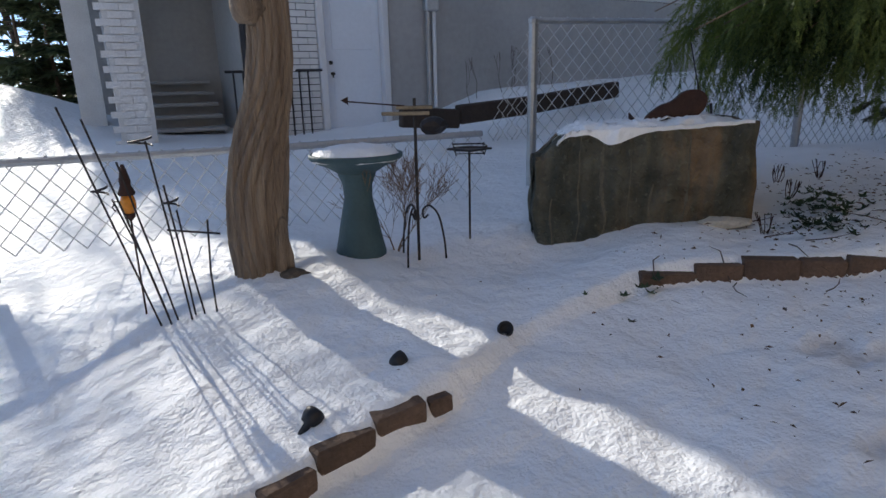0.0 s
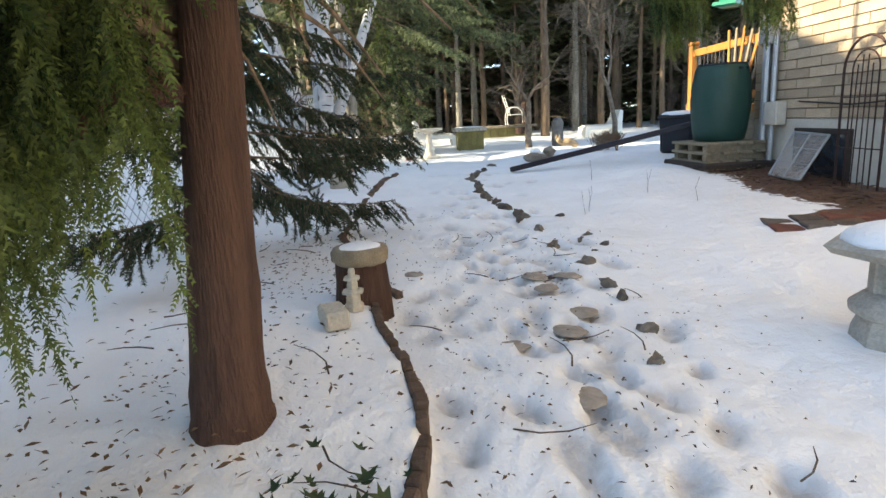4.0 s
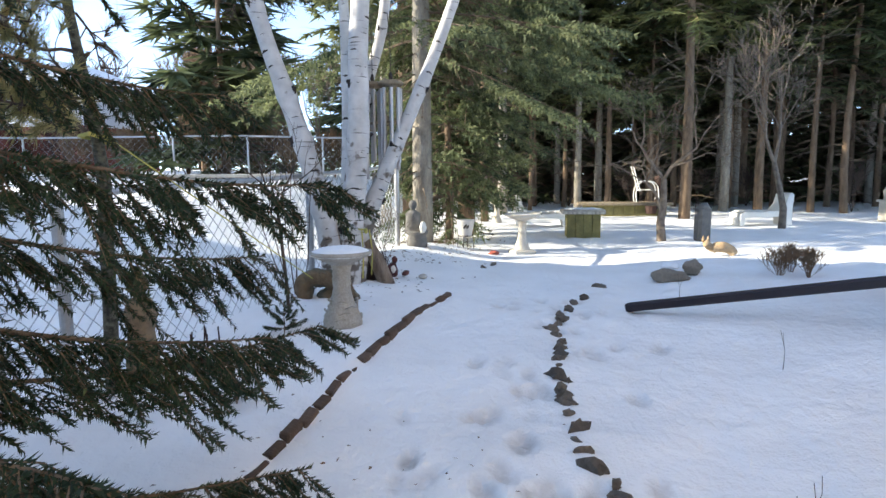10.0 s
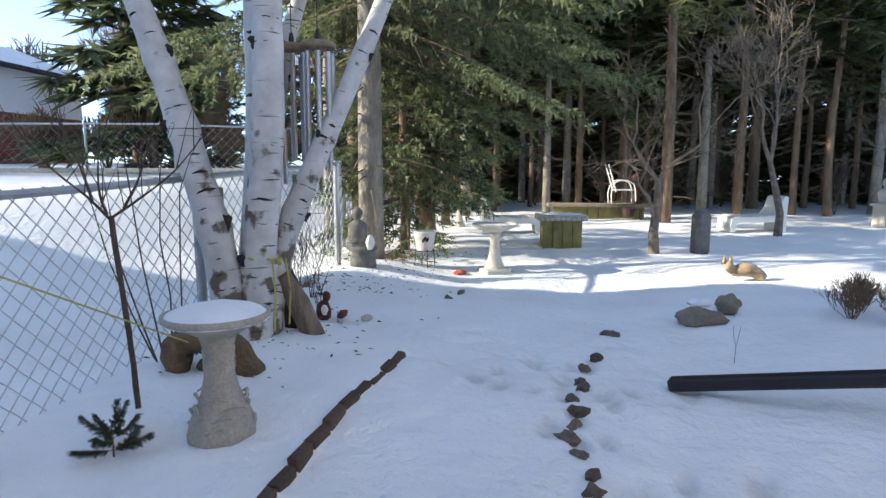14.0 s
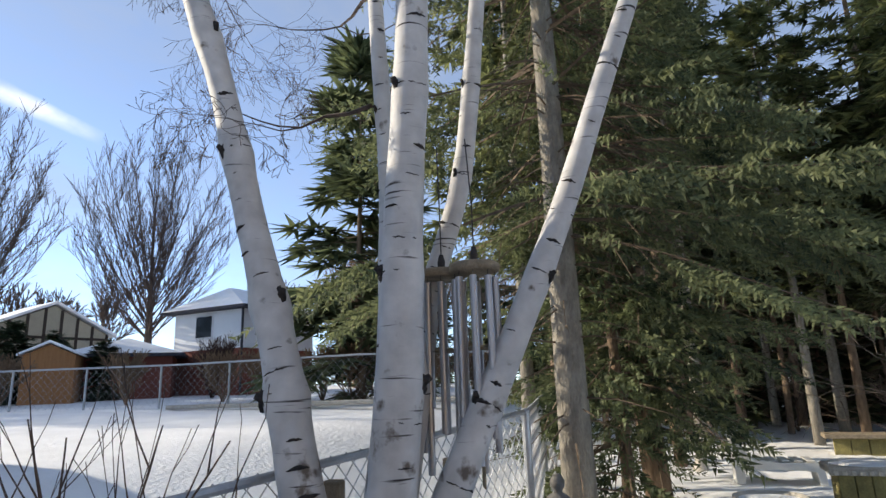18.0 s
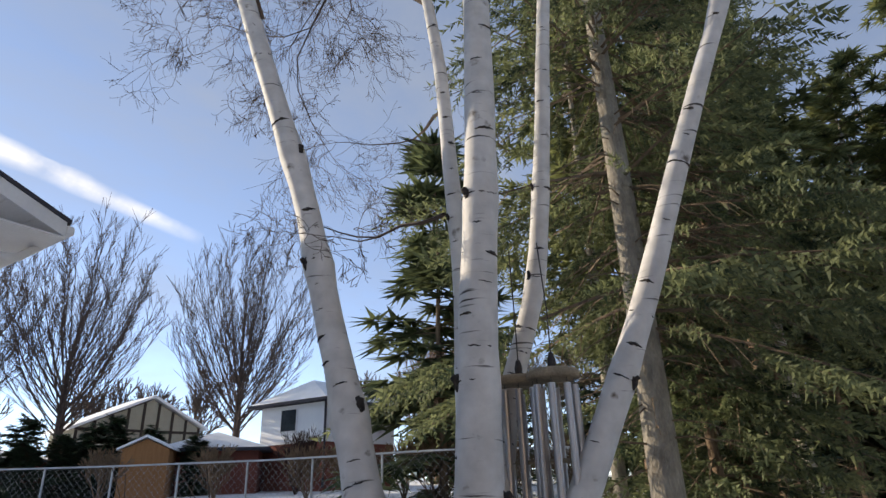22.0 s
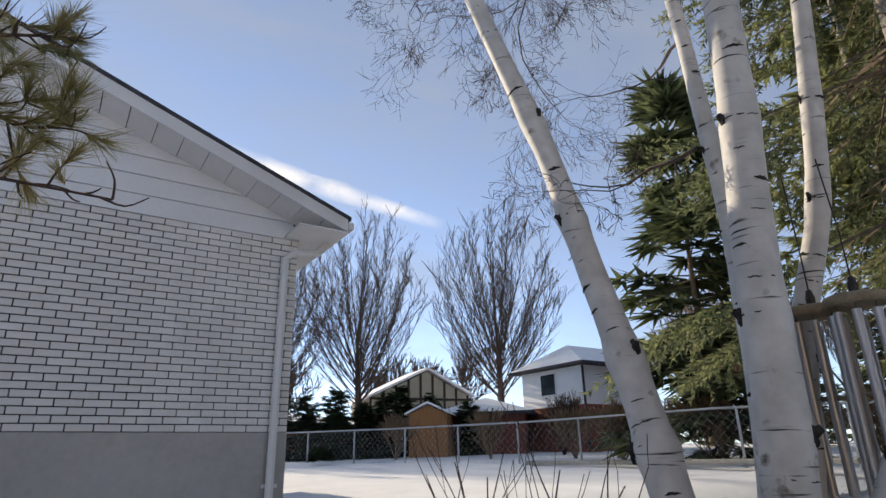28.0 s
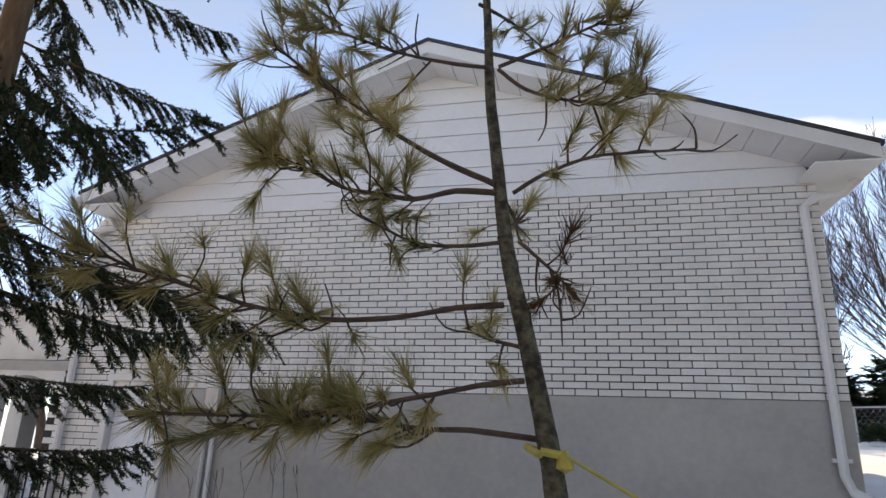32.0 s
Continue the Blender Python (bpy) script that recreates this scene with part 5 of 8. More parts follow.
near = thing("young_spruce", "young dark green spruce with needled branches over the path", "tree", (7.11, 2.32, gz(7.11, 2.32)))
part("trunk", Shape().tube([(0, 0, -0.1), (0.02, 0, 1.2), (-0.02, 0.02, 2.6), (0, 0, 4.2), (0, 0, 5.4)], [0.075, 0.062, 0.045, 0.025, 0.006], 10, wobble=0.05), BROWN_BARK, near, smooth=True)
sets = [needle_branch(1.45, 31), needle_branch(1.5, 32), needle_branch(1.25, 33)]
rng = random.Random(17)
plan = [(0.5, -55, 1.0), (0.75, -42, 1.08), (1.05, -60, 1.05), (1.3, -38, 1.0), (1.55, -70, 1.0), (1.85, -48, 1.0), (2.15, -62, 0.95), (2.4, -92, 0.85), (2.45, -35, 0.85), (2.8, -60, 0.8)]
for k in range(17):
    plan.append((0.5 + k * 0.22, rng.uniform(60, 260), 1.05 - 0.03 * k))
for k in range(9):
    plan.append((1.0 + k * 0.38, rng.uniform(-10, 75), 0.62 - 0.02 * k))
for k in range(6):
    plan.append((0.35 + k * 0.24, 38 + 9 * k, 0.72))
for k, (z, az, sc) in enumerate(plan):
    wm, lm = sets[k % 3]
    b = part("branch", wm, None, near)
    b.matrix_basis = pose(0, 0, z, rng.uniform(-12, 12), rng.uniform(-6, 8), az) @ Matrix.Scale(sc, 4)
    part("needles", lm, None, b)


# ---- young white pine tied with yellow tape ----
def tuft(s, c, d, rng, n=80, L=0.125):
    d = d.normalized()
    o = d.orthogonal().normalized()
    for k in range(n):
        ang, op = rng.uniform(0, 6.28), rng.uniform(0.05, 1.1) ** 1.3
        q = (d + (Matrix.Rotation(ang, 3, d) @ o) * op + Vector((0, 0, -0.25 * rng.random()))).normalized() * L * rng.uniform(0.45, 1.1)
        wv = q.cross(Vector((rng.uniform(-1, 1), rng.uniform(-1, 1), rng.uniform(-1, 1)))).normalized() * 0.0015
        b = c - d * rng.uniform(0, 0.055)
        s.add([b + wv, b - wv, b + q * 0.6 - wv * 0.7, b + q], [(0, 1, 3), (1, 2, 3)])


pine = thing("young_pine", "slender young pine with yellowing needle tufts, tied with yellow tape", "tree")
part("trunk", Shape().tube(path_points([(9.03, 2.88, 0.5), (8.95, 2.77, 1.77), (8.95, 2.77, 1.93), (8.92, 2.77, 2.15), (8.86, 2.77, 2.46), (8.8, 2.77, 2.75), (8.77, 2.77, 3.03), (8.74, 2.77, 3.34), (8.73, 2.77, 3.62), (8.68, 2.76, 4.6), (8.65, 2.76, 5.6)], 4), [0.042 - 0.00085 * i for i in range(41)], 12, wobble=0.05), PINE_BARK, pine, smooth=True)
PINE_ARMS = [
    [(8.89, 2.81, 2.16), (8.7, 2.72, 2.18), (8.57, 2.67, 2.18), (8.42, 2.6, 2.2), (8.31, 2.55, 2.21), (8.2, 2.5, 2.21)],
    [(8.85, 2.79, 2.33), (8.72, 2.74, 2.31), (8.6, 2.68, 2.28), (8.42, 2.6, 2.24), (8.25, 2.52, 2.21), (8.08, 2.44, 2.2), (7.89, 2.36, 2.2)],
    [(8.79, 2.76, 2.56), (8.65, 2.7, 2.54), (8.48, 2.63, 2.5), (8.31, 2.55, 2.48), (8.2, 2.5, 2.49), (8.08, 2.45, 2.51), (7.94, 2.38, 2.55), (7.8, 2.32, 2.59), (7.68, 2.27, 2.64)],
    [(8.79, 2.77, 2.77), (8.65, 2.7, 2.74), (8.53, 2.65, 2.74), (8.45, 2.61, 2.77), (8.37, 2.57, 2.81)],
    [(8.77, 2.76, 2.94), (8.64, 2.7, 2.93), (8.52, 2.65, 2.89), (8.41, 2.59, 2.89), (8.31, 2.55, 2.9), (8.18, 2.49, 2.96), (8.09, 2.45, 2.97)],
    [(8.76, 2.75, 2.97), (8.6, 2.68, 3.03), (8.45, 2.61, 3.11), (8.32, 2.56, 3.2), (8.19, 2.49, 3.28), (8.06, 2.44, 3.39)],
    [(8.74, 2.74, 3.41), (8.59, 2.68, 3.41), (8.43, 2.6, 3.42), (8.27, 2.53, 3.46), (8.17, 2.49, 3.47)],
    [(8.82, 2.77, 2.94), (8.93, 2.76, 3.0), (9.08, 2.74, 3.04), (9.22, 2.73, 3.04), (9.39, 2.71, 3.03)],
    [(8.77, 2.77, 3.42), (8.87, 2.76, 3.32), (9.01, 2.75, 3.26), (9.16, 2.73, 3.22), (9.23, 2.73, 3.27)],
    [(8.77, 2.77, 3.43), (8.93, 2.76, 3.48), (9.09, 2.74, 3.53), (9.2, 2.73, 3.56)],
    [(8.84, 2.77, 2.77), (8.9, 2.76, 2.71), (8.95, 2.76, 2.65), (8.97, 2.75, 2.51)],
    [(8.84, 2.77, 2.43), (8.73, 2.78, 2.46), (8.67, 2.78, 2.49)],
    [(8.68, 2.75, 3.9), (8.4, 2.6, 4.0), (8.1, 2.45, 4.15)], [(8.67, 2.74, 4.2), (9.0, 2.6, 4.35), (9.3, 2.5, 4.45)], [(8.7, 2.76, 3.7), (8.8, 3.1, 3.85), (8.9, 3.5, 4.0)], [(8.8, 2.77, 2.9), (8.8, 3.1, 2.95), (8.75, 3.4, 3.05)],
]
prng = random.Random(66)
for k, pts in enumerate(PINE_ARMS):
    p = path_points(pts, 4)
    n = len(p)
    limb = Shape().tube(p, [(0.0105 if n > 20 else 0.0075) * (1 - 0.6 * i / n) for i in range(n)], 6, wobble=0.1)
    leaf = Shape()
    sparse = k in (3, 7, 10, 11)
    for i in range(n // 3 if not sparse else n // 4, n):
        for j in range(2 if not sparse else 1):
            d = (p[min(i + 1, n - 1)] - p[i - 1]).normalized()
            o = Vector((prng.uniform(-0.6, 0.6), prng.uniform(-0.8, 0.8), prng.uniform(-0.5, 1.0)))
            q = (d * 0.5 + o).normalized()
            L = prng.uniform(0.05, 0.2)
            mid = p[i] + q * L * 0.55 + Vector((0, 0, -0.03 * prng.random()))
            end = mid + (q * 0.6 + Vector((prng.uniform(-0.4, 0.4), prng.uniform(-0.4, 0.4), prng.uniform(-0.35, 0.6)))).normalized() * L * 0.5
            limb.tube(path_points([p[i], mid, end], 3), [0.0042, 0.004, 0.0035, 0.003, 0.0027, 0.0024, 0.002], 4, cap=False)
            if prng.random() < (0.5 if sparse else 0.7):
                tuft(leaf, end, end - mid, prng)
                if prng.random() < 0.4:
                    tuft(leaf, mid, end - mid + Vector((prng.uniform(-0.1, 0.1), prng.uniform(-0.1, 0.1), 0.02)), prng, 60, 0.085)
    if not sparse:
        tuft(leaf, p[-1], p[-1] - p[-3], prng, 120)
    b = part("branch", limb, TWIG, pine)
    if leaf.v:
        part("needles", leaf, DEAD_NEEDLE if k in (10, 12) else PINE_NEEDLE, b, "yellow-green long needles")
tape = part("tape", Shape().tube([(8.9, 2.73, 2.13), (8.96, 2.74, 2.12), (8.97, 2.83, 2.12), (8.88, 2.84, 2.13), (8.86, 2.76, 2.14), (8.9, 2.72, 2.12)], 0.012, 5).rock((8.97, 2.73, 2.1), (0.03, 0.025, 0.03), 5, 0.6, 1), YELLOW, pine, "yellow plastic tape wound round the trunk")
part("rope", Shape().tube([(8.97, 2.73, 2.12), (10.3, 2.56, 1.41), (11.6, 2.4, 0.72)], 0.005, 5), YELLOW, tape, "taut yellow rope")


# ---- cedar by the stone ----
def spray(s, c, d, L, rng):
    """A flat pinnate spray of scale leaves."""
    d = d.normalized()
    o = d.cross(Vector((rng.uniform(-1, 1), rng.uniform(-1, 1), 0.3))).normalized()
    f = o.cross(d)
    n = max(4, int(L / 0.011))
    for i in range(n):
        t = i / n
        p = c + d * (L * t) + Vector((0, 0, -0.12 * L * t * t))
        ll = (0.01 + 0.2 * L * (1 - t) * (0.35 + 0.65 * min(1, 4 * t))) * rng.uniform(0.5, 1.35)
        for side in (-1, 1):
            q = (d * rng.uniform(0.6, 1.3) + o * side * 0.7 + f * rng.uniform(-0.6, 0.6)).normalized()
            wv = (d * 0.6 - o * side * 0.7).normalized() * 0.0042
            s.add([p - wv, p + wv, p + q * ll], [(0, 1, 2)])


def branchlet(s, c, az, B, rng):
    """A drooping branchlet set with sprays, tapering to its hanging tip."""
    out = Vector((math.cos(az), math.sin(az), 0))
    n = max(4, int(B / 0.036))
    p, d = Vector(c), (out * 0.8 + Vector((0, 0, -0.25))).normalized()
    for i in range(n):
        d = (d + Vector((rng.gauss(0, 0.06), rng.gauss(0, 0.06), -0.16))).normalized()
        p = p + d * (B / n)
        t = (i + 1) / n
        L = (0.15 - 0.08 * t) * rng.uniform(0.7, 1.25)
        side = d.cross(Vector((out.y, -out.x, 0.3))).normalized() if i % 2 else Vector((-out.y, out.x, 0))
        for sg in (-1, 1):
            spray(s, p, d * 0.75 + side * sg * 0.6 + Vector((0, 0, -0.35)), L, rng)
    spray(s, p, d, 0.13, rng)


cedar = thing("cedar_tree", "cedar with reddish peeling trunk and drooping green fronds", "tree", (4.53, 1.61, 0))
g0 = gz(4.53, 1.61)
p = path_points([(-0.02, 0.0, g0 - 0.1), (0.0, 0.0, g0 + 0.1), (0.01, -0.03, 1.1), (0.02, -0.08, 1.8), (0.03, -0.13, 2.6), (0.05, -0.2, 4.2)], 6)
part("trunk", Shape().tube(p, [0.146 - 0.0032 * i + (0.03 * math.exp(-i / 2.0)) for i in range(len(p))], 20, wobble=0.05, seed=2), CEDAR_BARK, cedar, smooth=True)
part("limb_stub", Shape().tube([(-0.02, 0.0, 1.62), (-0.16, 0.12, 1.62), (-0.32, 0.22, 1.5)], [0.04, 0.035, 0.025], 8, wobble=0.1), CEDAR_BARK, cedar, "broken stub of a limb")
crng = random.Random(12)
arms = []
for k in range(42):
    az = crng.uniform(0, 2 * math.pi)
    L = crng.uniform(0.6, 1.75)
    arms.append((az, L, crng.uniform(1.75, 2.75)))
arms += [(radians(-41.5), 4.4, 3.5), (radians(-43), 4.5, 3.6), (radians(-51), 4.4, 3.55), (radians(-52.5), 4.3, 3.5), (radians(-150), 1.2, 2.5), (radians(150), 1.5, 2.0), (radians(165), 1.3, 1.9), (radians(130), 1.4, 2.0), (radians(175), 1.6, 2.2), (radians(190), 1.3, 2.3), (radians(110), 1.3, 1.9), (radians(140), 1.9, 1.95), (radians(155), 1.8, 1.8), (radians(168), 1.7, 2.05), (radians(125), 1.7, 1.85), (radians(95), 1.3, 1.8), (radians(80), 1.2, 1.85), (radians(60), 1.1, 1.9), (radians(148), 1.2, 1.7), (radians(160), 0.9, 1.75), (radians(135), 0.8, 1.7), (radians(118), 0.9, 1.65), (radians(100), 0.8, 1.6), (radians(75), 0.8, 1.6), (radians(30), 1.0, 2.1), (radians(10), 1.2, 2.2), (radians(-15), 1.0, 2.3)]
for az, L, z in arms:
    d = Vector((math.cos(az), math.sin(az), 0.0))
    far = L > 3.5
    p = [Vector((0.05, 0.02, z)) + d * (L * i / 5) + Vector((0, 0, 0.12 * math.sin(i * 0.7) - (0.045 if far else 0.01) * i * i)) for i in range(6)]
    limb = part("limb", Shape().tube(p, [0.022, 0.018, 0.014, 0.01, 0.007, 0.003], 5), BROWN_BARK, cedar)
    leaf = Shape()
    for i in range(int(L * 16) if not far else 22):
        t = (crng.uniform(0.15, 1.0) if not far else crng.uniform(0.88, 1.0)) * 4.999
        c = p[int(t)].lerp(p[int(t) + 1], t - int(t)) + Vector((crng.gauss(0, 0.05), crng.gauss(0, 0.05), crng.uniform(-0.05, 0.05)))
        wx, wy = c.x + 4.53, c.y + 1.61
        B = crng.uniform(0.25, 0.85)
        if wx > 4.75 and wy > 0.6:
            continue
        if far:
            B = min(B, 0.46)
        if wy < 1.15 and wx < 4.6:
            if wy < 0.75 or c.z < 2.2:
                continue
            B = min(B, 0.28)
        floor_z = float(np.interp(wx, [3.0, 3.3, 3.8, 4.4, 4.5], [1.85, 1.6, 0.95, 0.95, 1.25]))
        if 172 < math.degrees(math.atan2(c.y, c.x)) % 360 < 290:
            floor_z = 1.85
        if wx < 3.0:
            continue
        B = min(B, c.z - floor_z)
        if B > 0.1:
            branchlet(leaf, c, az + crng.gauss(0, 0.8 if not far else 0.3), B, crng)
    if leaf.v:
        part("fronds", leaf, CEDAR_LEAF, limb)

# ---- things round the start: stone, driftwood, birdbaths, stakes ----
def on(x, y, dz=0.0):
    return (x, y, gz(x, y) + dz)


def snow_cap(name, label, c, r, h, seed=0, ry=None):
    ry = ry or r
    s = Shape()
    n, m = 24, 6
    for i in range(m + 1):
        t = i / m
        for k in range(n):
            a = 2 * math.pi * k / n
            w = 1 + 0.06 * noise.noise((math.cos(a) * 2 + seed, math.sin(a) * 2, t))
            s.v.append((c[0] + r * w * (1 - t ** 2.2) * math.cos(a), c[1] + ry * w * (1 - t ** 2.2) * math.sin(a), c[2] + h * math.sin(t * math.pi / 2) + 0.006 * noise.noise((a * 2, t * 3, seed))))
    s.f = [(i * n + k, i * n + (k + 1) % n, (i + 1) * n + (k + 1) % n, (i + 1) * n + k) for i in range(m) for k in range(n)] + [tuple(range(n))[::-1]]
    return solid(name, s, SNOW_CAP, label, "snow", True)


# driftwood trunk
s, n = Shape(), 150
axis = path_points([(0.57, 3.03, 0.2), (0.575, 3.03, 0.45), (0.595, 3.04, 0.71), (0.625, 3.04, 0.9), (0.665, 3.04, 1.08), (0.705, 3.03, 1.26), (0.73, 3.03, 1.44), (0.73, 3.03, 1.65), (0.72, 3.03, 2.1)], 6)
for i, p in enumerate(axis):
    t = i / (len(axis) - 1)
    r = float(np.interp(p.z, [0.2, 0.36, 0.5, 0.75, 0.95, 1.1, 1.3, 1.6, 2.1], [0.125, 0.12, 0.135, 0.142, 0.134, 0.117, 0.1, 0.095, 0.1]))
    for k in range(n):
        a = 2 * math.pi * k / n
        u = a + 0.5 * math.sin(t * 5)
        q = r * (1 + 0.2 * abs(math.sin(u * 8 + 1.6 * math.sin(t * 8))) ** 0.5 + 0.07 * abs(math.sin(u * 21 + 2.5 * math.sin(t * 6 + u))) - 0.17 + 0.09 * noise.noise((math.cos(u) * 2.6, math.sin(u) * 2.6, t * 2.2)) + 0.05 * noise.noise((math.cos(u) * 9, math.sin(u) * 9, t * 5)))
        s.v.append((p.x + q * math.cos(a), p.y + q * math.sin(a) * 0.9, p.z))
s.f = [(i * n + k, i * n + (k + 1) % n, (i + 1) * n + (k + 1) % n, (i + 1) * n + k) for i in range(len(axis) - 1) for k in range(n)] + [tuple((len(axis) - 1) * n + k for k in range(n))]
dw = solid("driftwood_trunk", s, DRIFT, "upright weathered driftwood trunk with deep wavy grain", "driftwood", True)
part("knot", Shape().rock((0.62, 2.96, 1.6), (0.07, 0.055, 0.08), 3, 0.5, 2), DRIFT, dw, "broken dark knot", True)
part("root_flare", Shape().rock((0.68, 2.94, 0.42), (0.05, 0.045, 0.17), 8, 0.6, 2), DRIFT, dw, "jagged broken edge", True)
solid("flat_rock", Shape().rock((0.70, 2.86, gz(0.7, 2.86) + 0.0), (0.085, 0.05, 0.04), 4, 0.4, 2), PEBBLE, "small brown rock at the foot of the driftwood", "rock")


def birdbath(name, label, x, y, mat, height, rim, foot, neck, square_foot=False, snow=0.05, depth=0.09, flute=0.0, flared=False):
    z = gz(x, y) - 0.04
    b = thing(name, label, "birdbath", (x, y, z))
    profile = [(foot, 0), (foot * 1.02, 0.04), (foot * 0.92, 0.1), (neck * 1.35, height * 0.38), (neck, height * 0.6), (neck * 1.05, height * 0.72), (neck * 1.35, height - depth - 0.015), (neck * 1.4, height - depth)]
    if flared:
        profile = [(foot * 1.05, 0), (foot * 1.06, 0.06), (foot * 0.96, 0.12), (foot * 0.74, 0.19), (neck * 1.22, 0.27), (neck * 1.02, 0.34), (neck * 0.98, height * 0.65), (neck * 1.1, height * 0.73), (neck * 1.02, height * 0.75), (neck * 1.3, height - depth)]
    part("pedestal", Shape().lathe(profile, 28, flute=flute, flutes=8), mat, b, "", True)
    part("bowl", Shape().lathe([(neck * 1.35, height - depth - 0.01), (rim * 0.62, height - depth * 0.72), (rim * 0.93, height - 0.03), (rim, height - 0.012), (rim, height + 0.008), (rim * 0.95, height + 0.012), (rim * 0.86, height - 0.015), (rim * 0.5, height - 0.03), (0.02, height - 0.035)], 36), mat, b, "", True)
    if flared:
        for k in range(4):
            a = k * math.pi / 2 + 0.6
            side, out = Vector((-math.sin(a), math.cos(a), 0)), Vector((math.cos(a), math.sin(a), 0))
            star, leaf_cut = Shape(), Shape()
            for m in range(4):
                v = side * math.cos(m * math.pi / 4) * 0.03 + Vector((0, 0, math.sin(m * math.pi / 4) * 0.04))
                star.tube([out * neck * 1.0 + Vector((0, 0, 0.4)) - v, out * neck * 1.0 + Vector((0, 0, 0.4)) + v], 0.004, 5)
            part("carved_star", star, mat, b)
            for m in range(5):
                c = out * (foot * (0.95 - 0.07 * m)) + side * 0.05 * math.sin(m * 2.1 + k) + Vector((0, 0, 0.05 + 0.045 * m))
                leaf_cut.tube([c - side * 0.055, c + out * 0.012 + Vector((0, 0, 0.025)), c + side * 0.055], [0.004, 0.011, 0.004], 5)
            part("carved_leaf", leaf_cut, mat, b, "", True)
    if snow:
        snow_cap("bath_snow", "snow filling the bowl of a birdbath", (x, y, z + height - 0.025), rim * 0.965, snow, int(x * 10))
    return b


birdbath("birdbath", "teal glazed birdbath with a snow-filled bowl", 1.19, 3.18, TEAL, 0.60, 0.265, 0.145, 0.08, snow=0.085)
birdbath("birdbath", "pale concrete birdbath with carved leaf pedestal and thick snow", 10.56, 1.95, CONCRETE, 0.64, 0.255, 0.155, 0.072, snow=0.075, flute=0.03, flared=True)
birdbath("birdbath", "cream cast-stone birdbath on a slim square-footed pedestal", 15.6, 0.66, PALE_STONE, 0.68, 0.30, 0.15, 0.06, snow=0.02)
part("square_base", Shape().box((15.6, 0.66, gz(15.6, 0.66) + 0.02), (0.36, 0.36, 0.09), 0.4, 0.02), PALE_STONE)
bpy.data.objects["square_base"].parent = bpy.data.objects["birdbath.002"]
bpy.data.objects["square_base"].matrix_parent_inverse = bpy.data.objects["birdbath.002"].matrix_basis.inverted()

# large standing stone with snow
s = Shape()
A, B = Vector((2.24, 2.88, 0)), Vector((3.42, 2.22, 0))
ax = (B - A).normalized()
bx = Vector((-ax.y, ax.x, 0))
L, nu, nv, nw = (B - A).length, 110, 60, 24


def stone_pt(u, v, w):
    top = 0.93 + 0.06 * u - 0.13 * (1 - smoothstep(0.0, 0.16, u)) + 0.006 * math.sin(u * 9)
    z = 0.15 + (top - 0.15) * v
    k = noise.noise((u * 2.2, w * 1.5, v * 1.1)) * 0.05 + noise.noise((u * 9, w * 5, v * 2)) * 0.026 + noise.noise((u * 26, w * 12, v * 9)) * 0.014 + noise.noise((u * 60, w * 30, v * 34)) * 0.005
    p = A + ax * (L * u) + bx * (w * (0.34 + 0.12 * u)) + Vector((0, 0, z))
    ed = min(1.0, min(u, 1 - u) * 11 + 0.1) ** 0.6 * min(1.0, (1 - v) * 8 + 0.2) ** 0.6
    return p + bx * (0.05 * (1 - ed) - k) * (1 if w < 0.5 else -1) + ax * 0.03 * noise.noise((v * 3, w * 3, 5 * u)) + Vector((0, 0, k * 0.5))


def sheet(fn, na, nb):
    k = len(s.v)
    for i in range(na + 1):
        for j in range(nb + 1):
            s.v.append(tuple(fn(i / na, j / nb)))
    s.f += [(k + i * (nb + 1) + j, k + (i + 1) * (nb + 1) + j, k + (i + 1) * (nb + 1) + j + 1, k + i * (nb + 1) + j + 1) for i in range(na) for j in range(nb)]


sheet(lambda a, b: stone_pt(a, b, 0), nu, nv)
sheet(lambda a, b: stone_pt(a, b, 1), nu, nv)
sheet(lambda a, b: stone_pt(a, 1, b), nu, nw)
sheet(lambda a, b: stone_pt(0, a, b), nv, nw)
sheet(lambda a, b: stone_pt(1, a, b), nv, nw)
boulder = solid("standing_stone", s, STONE, "large brown upright boulder streaked with rust, snow on top", "boulder", True)
VEIN = material("pale_stone_vein", (0.165, 0.148, 0.108), (0.115, 0.104, 0.078), 0.85, 14, 60, 0.5)
for u0, v0, v1, half in ((0.2, 0.1, 0.97, 0.007), (0.31, 0.16, 0.98, 0.013), (0.43, 0.2, 0.8, 0.005), (0.7, 0.25, 0.98, 0.007), (0.53, 0.25, 0.6, 0.01), (0.08, 0.1, 0.55, 0.008)):
    vein, nn = Shape(), 26
    for q in range(nn + 1):
        v = v0 + (v1 - v0) * q / nn
        uc = u0 + 0.005 * noise.noise((v * 4, u0 * 20, 1)) - 0.008 * (1 - v)
        hw = 0.6 * half * (0.55 + 0.45 * math.sin(math.pi * q / nn)) * (1 + 0.7 * noise.noise((v * 14, u0 * 9, 3)))
        vein.v += [tuple(stone_pt(uc - hw, v, 0) - bx * 0.001), tuple(stone_pt(uc, v, 0) - bx * 0.007), tuple(stone_pt(uc + hw, v, 0) - bx * 0.001)]
    vein.f += [(3 * q + e, 3 * q + e + 1, 3 * q + e + 4, 3 * q + e + 3) for q in range(nn) for e in (0, 1)]
    part("vein", vein, VEIN, boulder, "pale raised vein in the stone", True)
s = Shape()


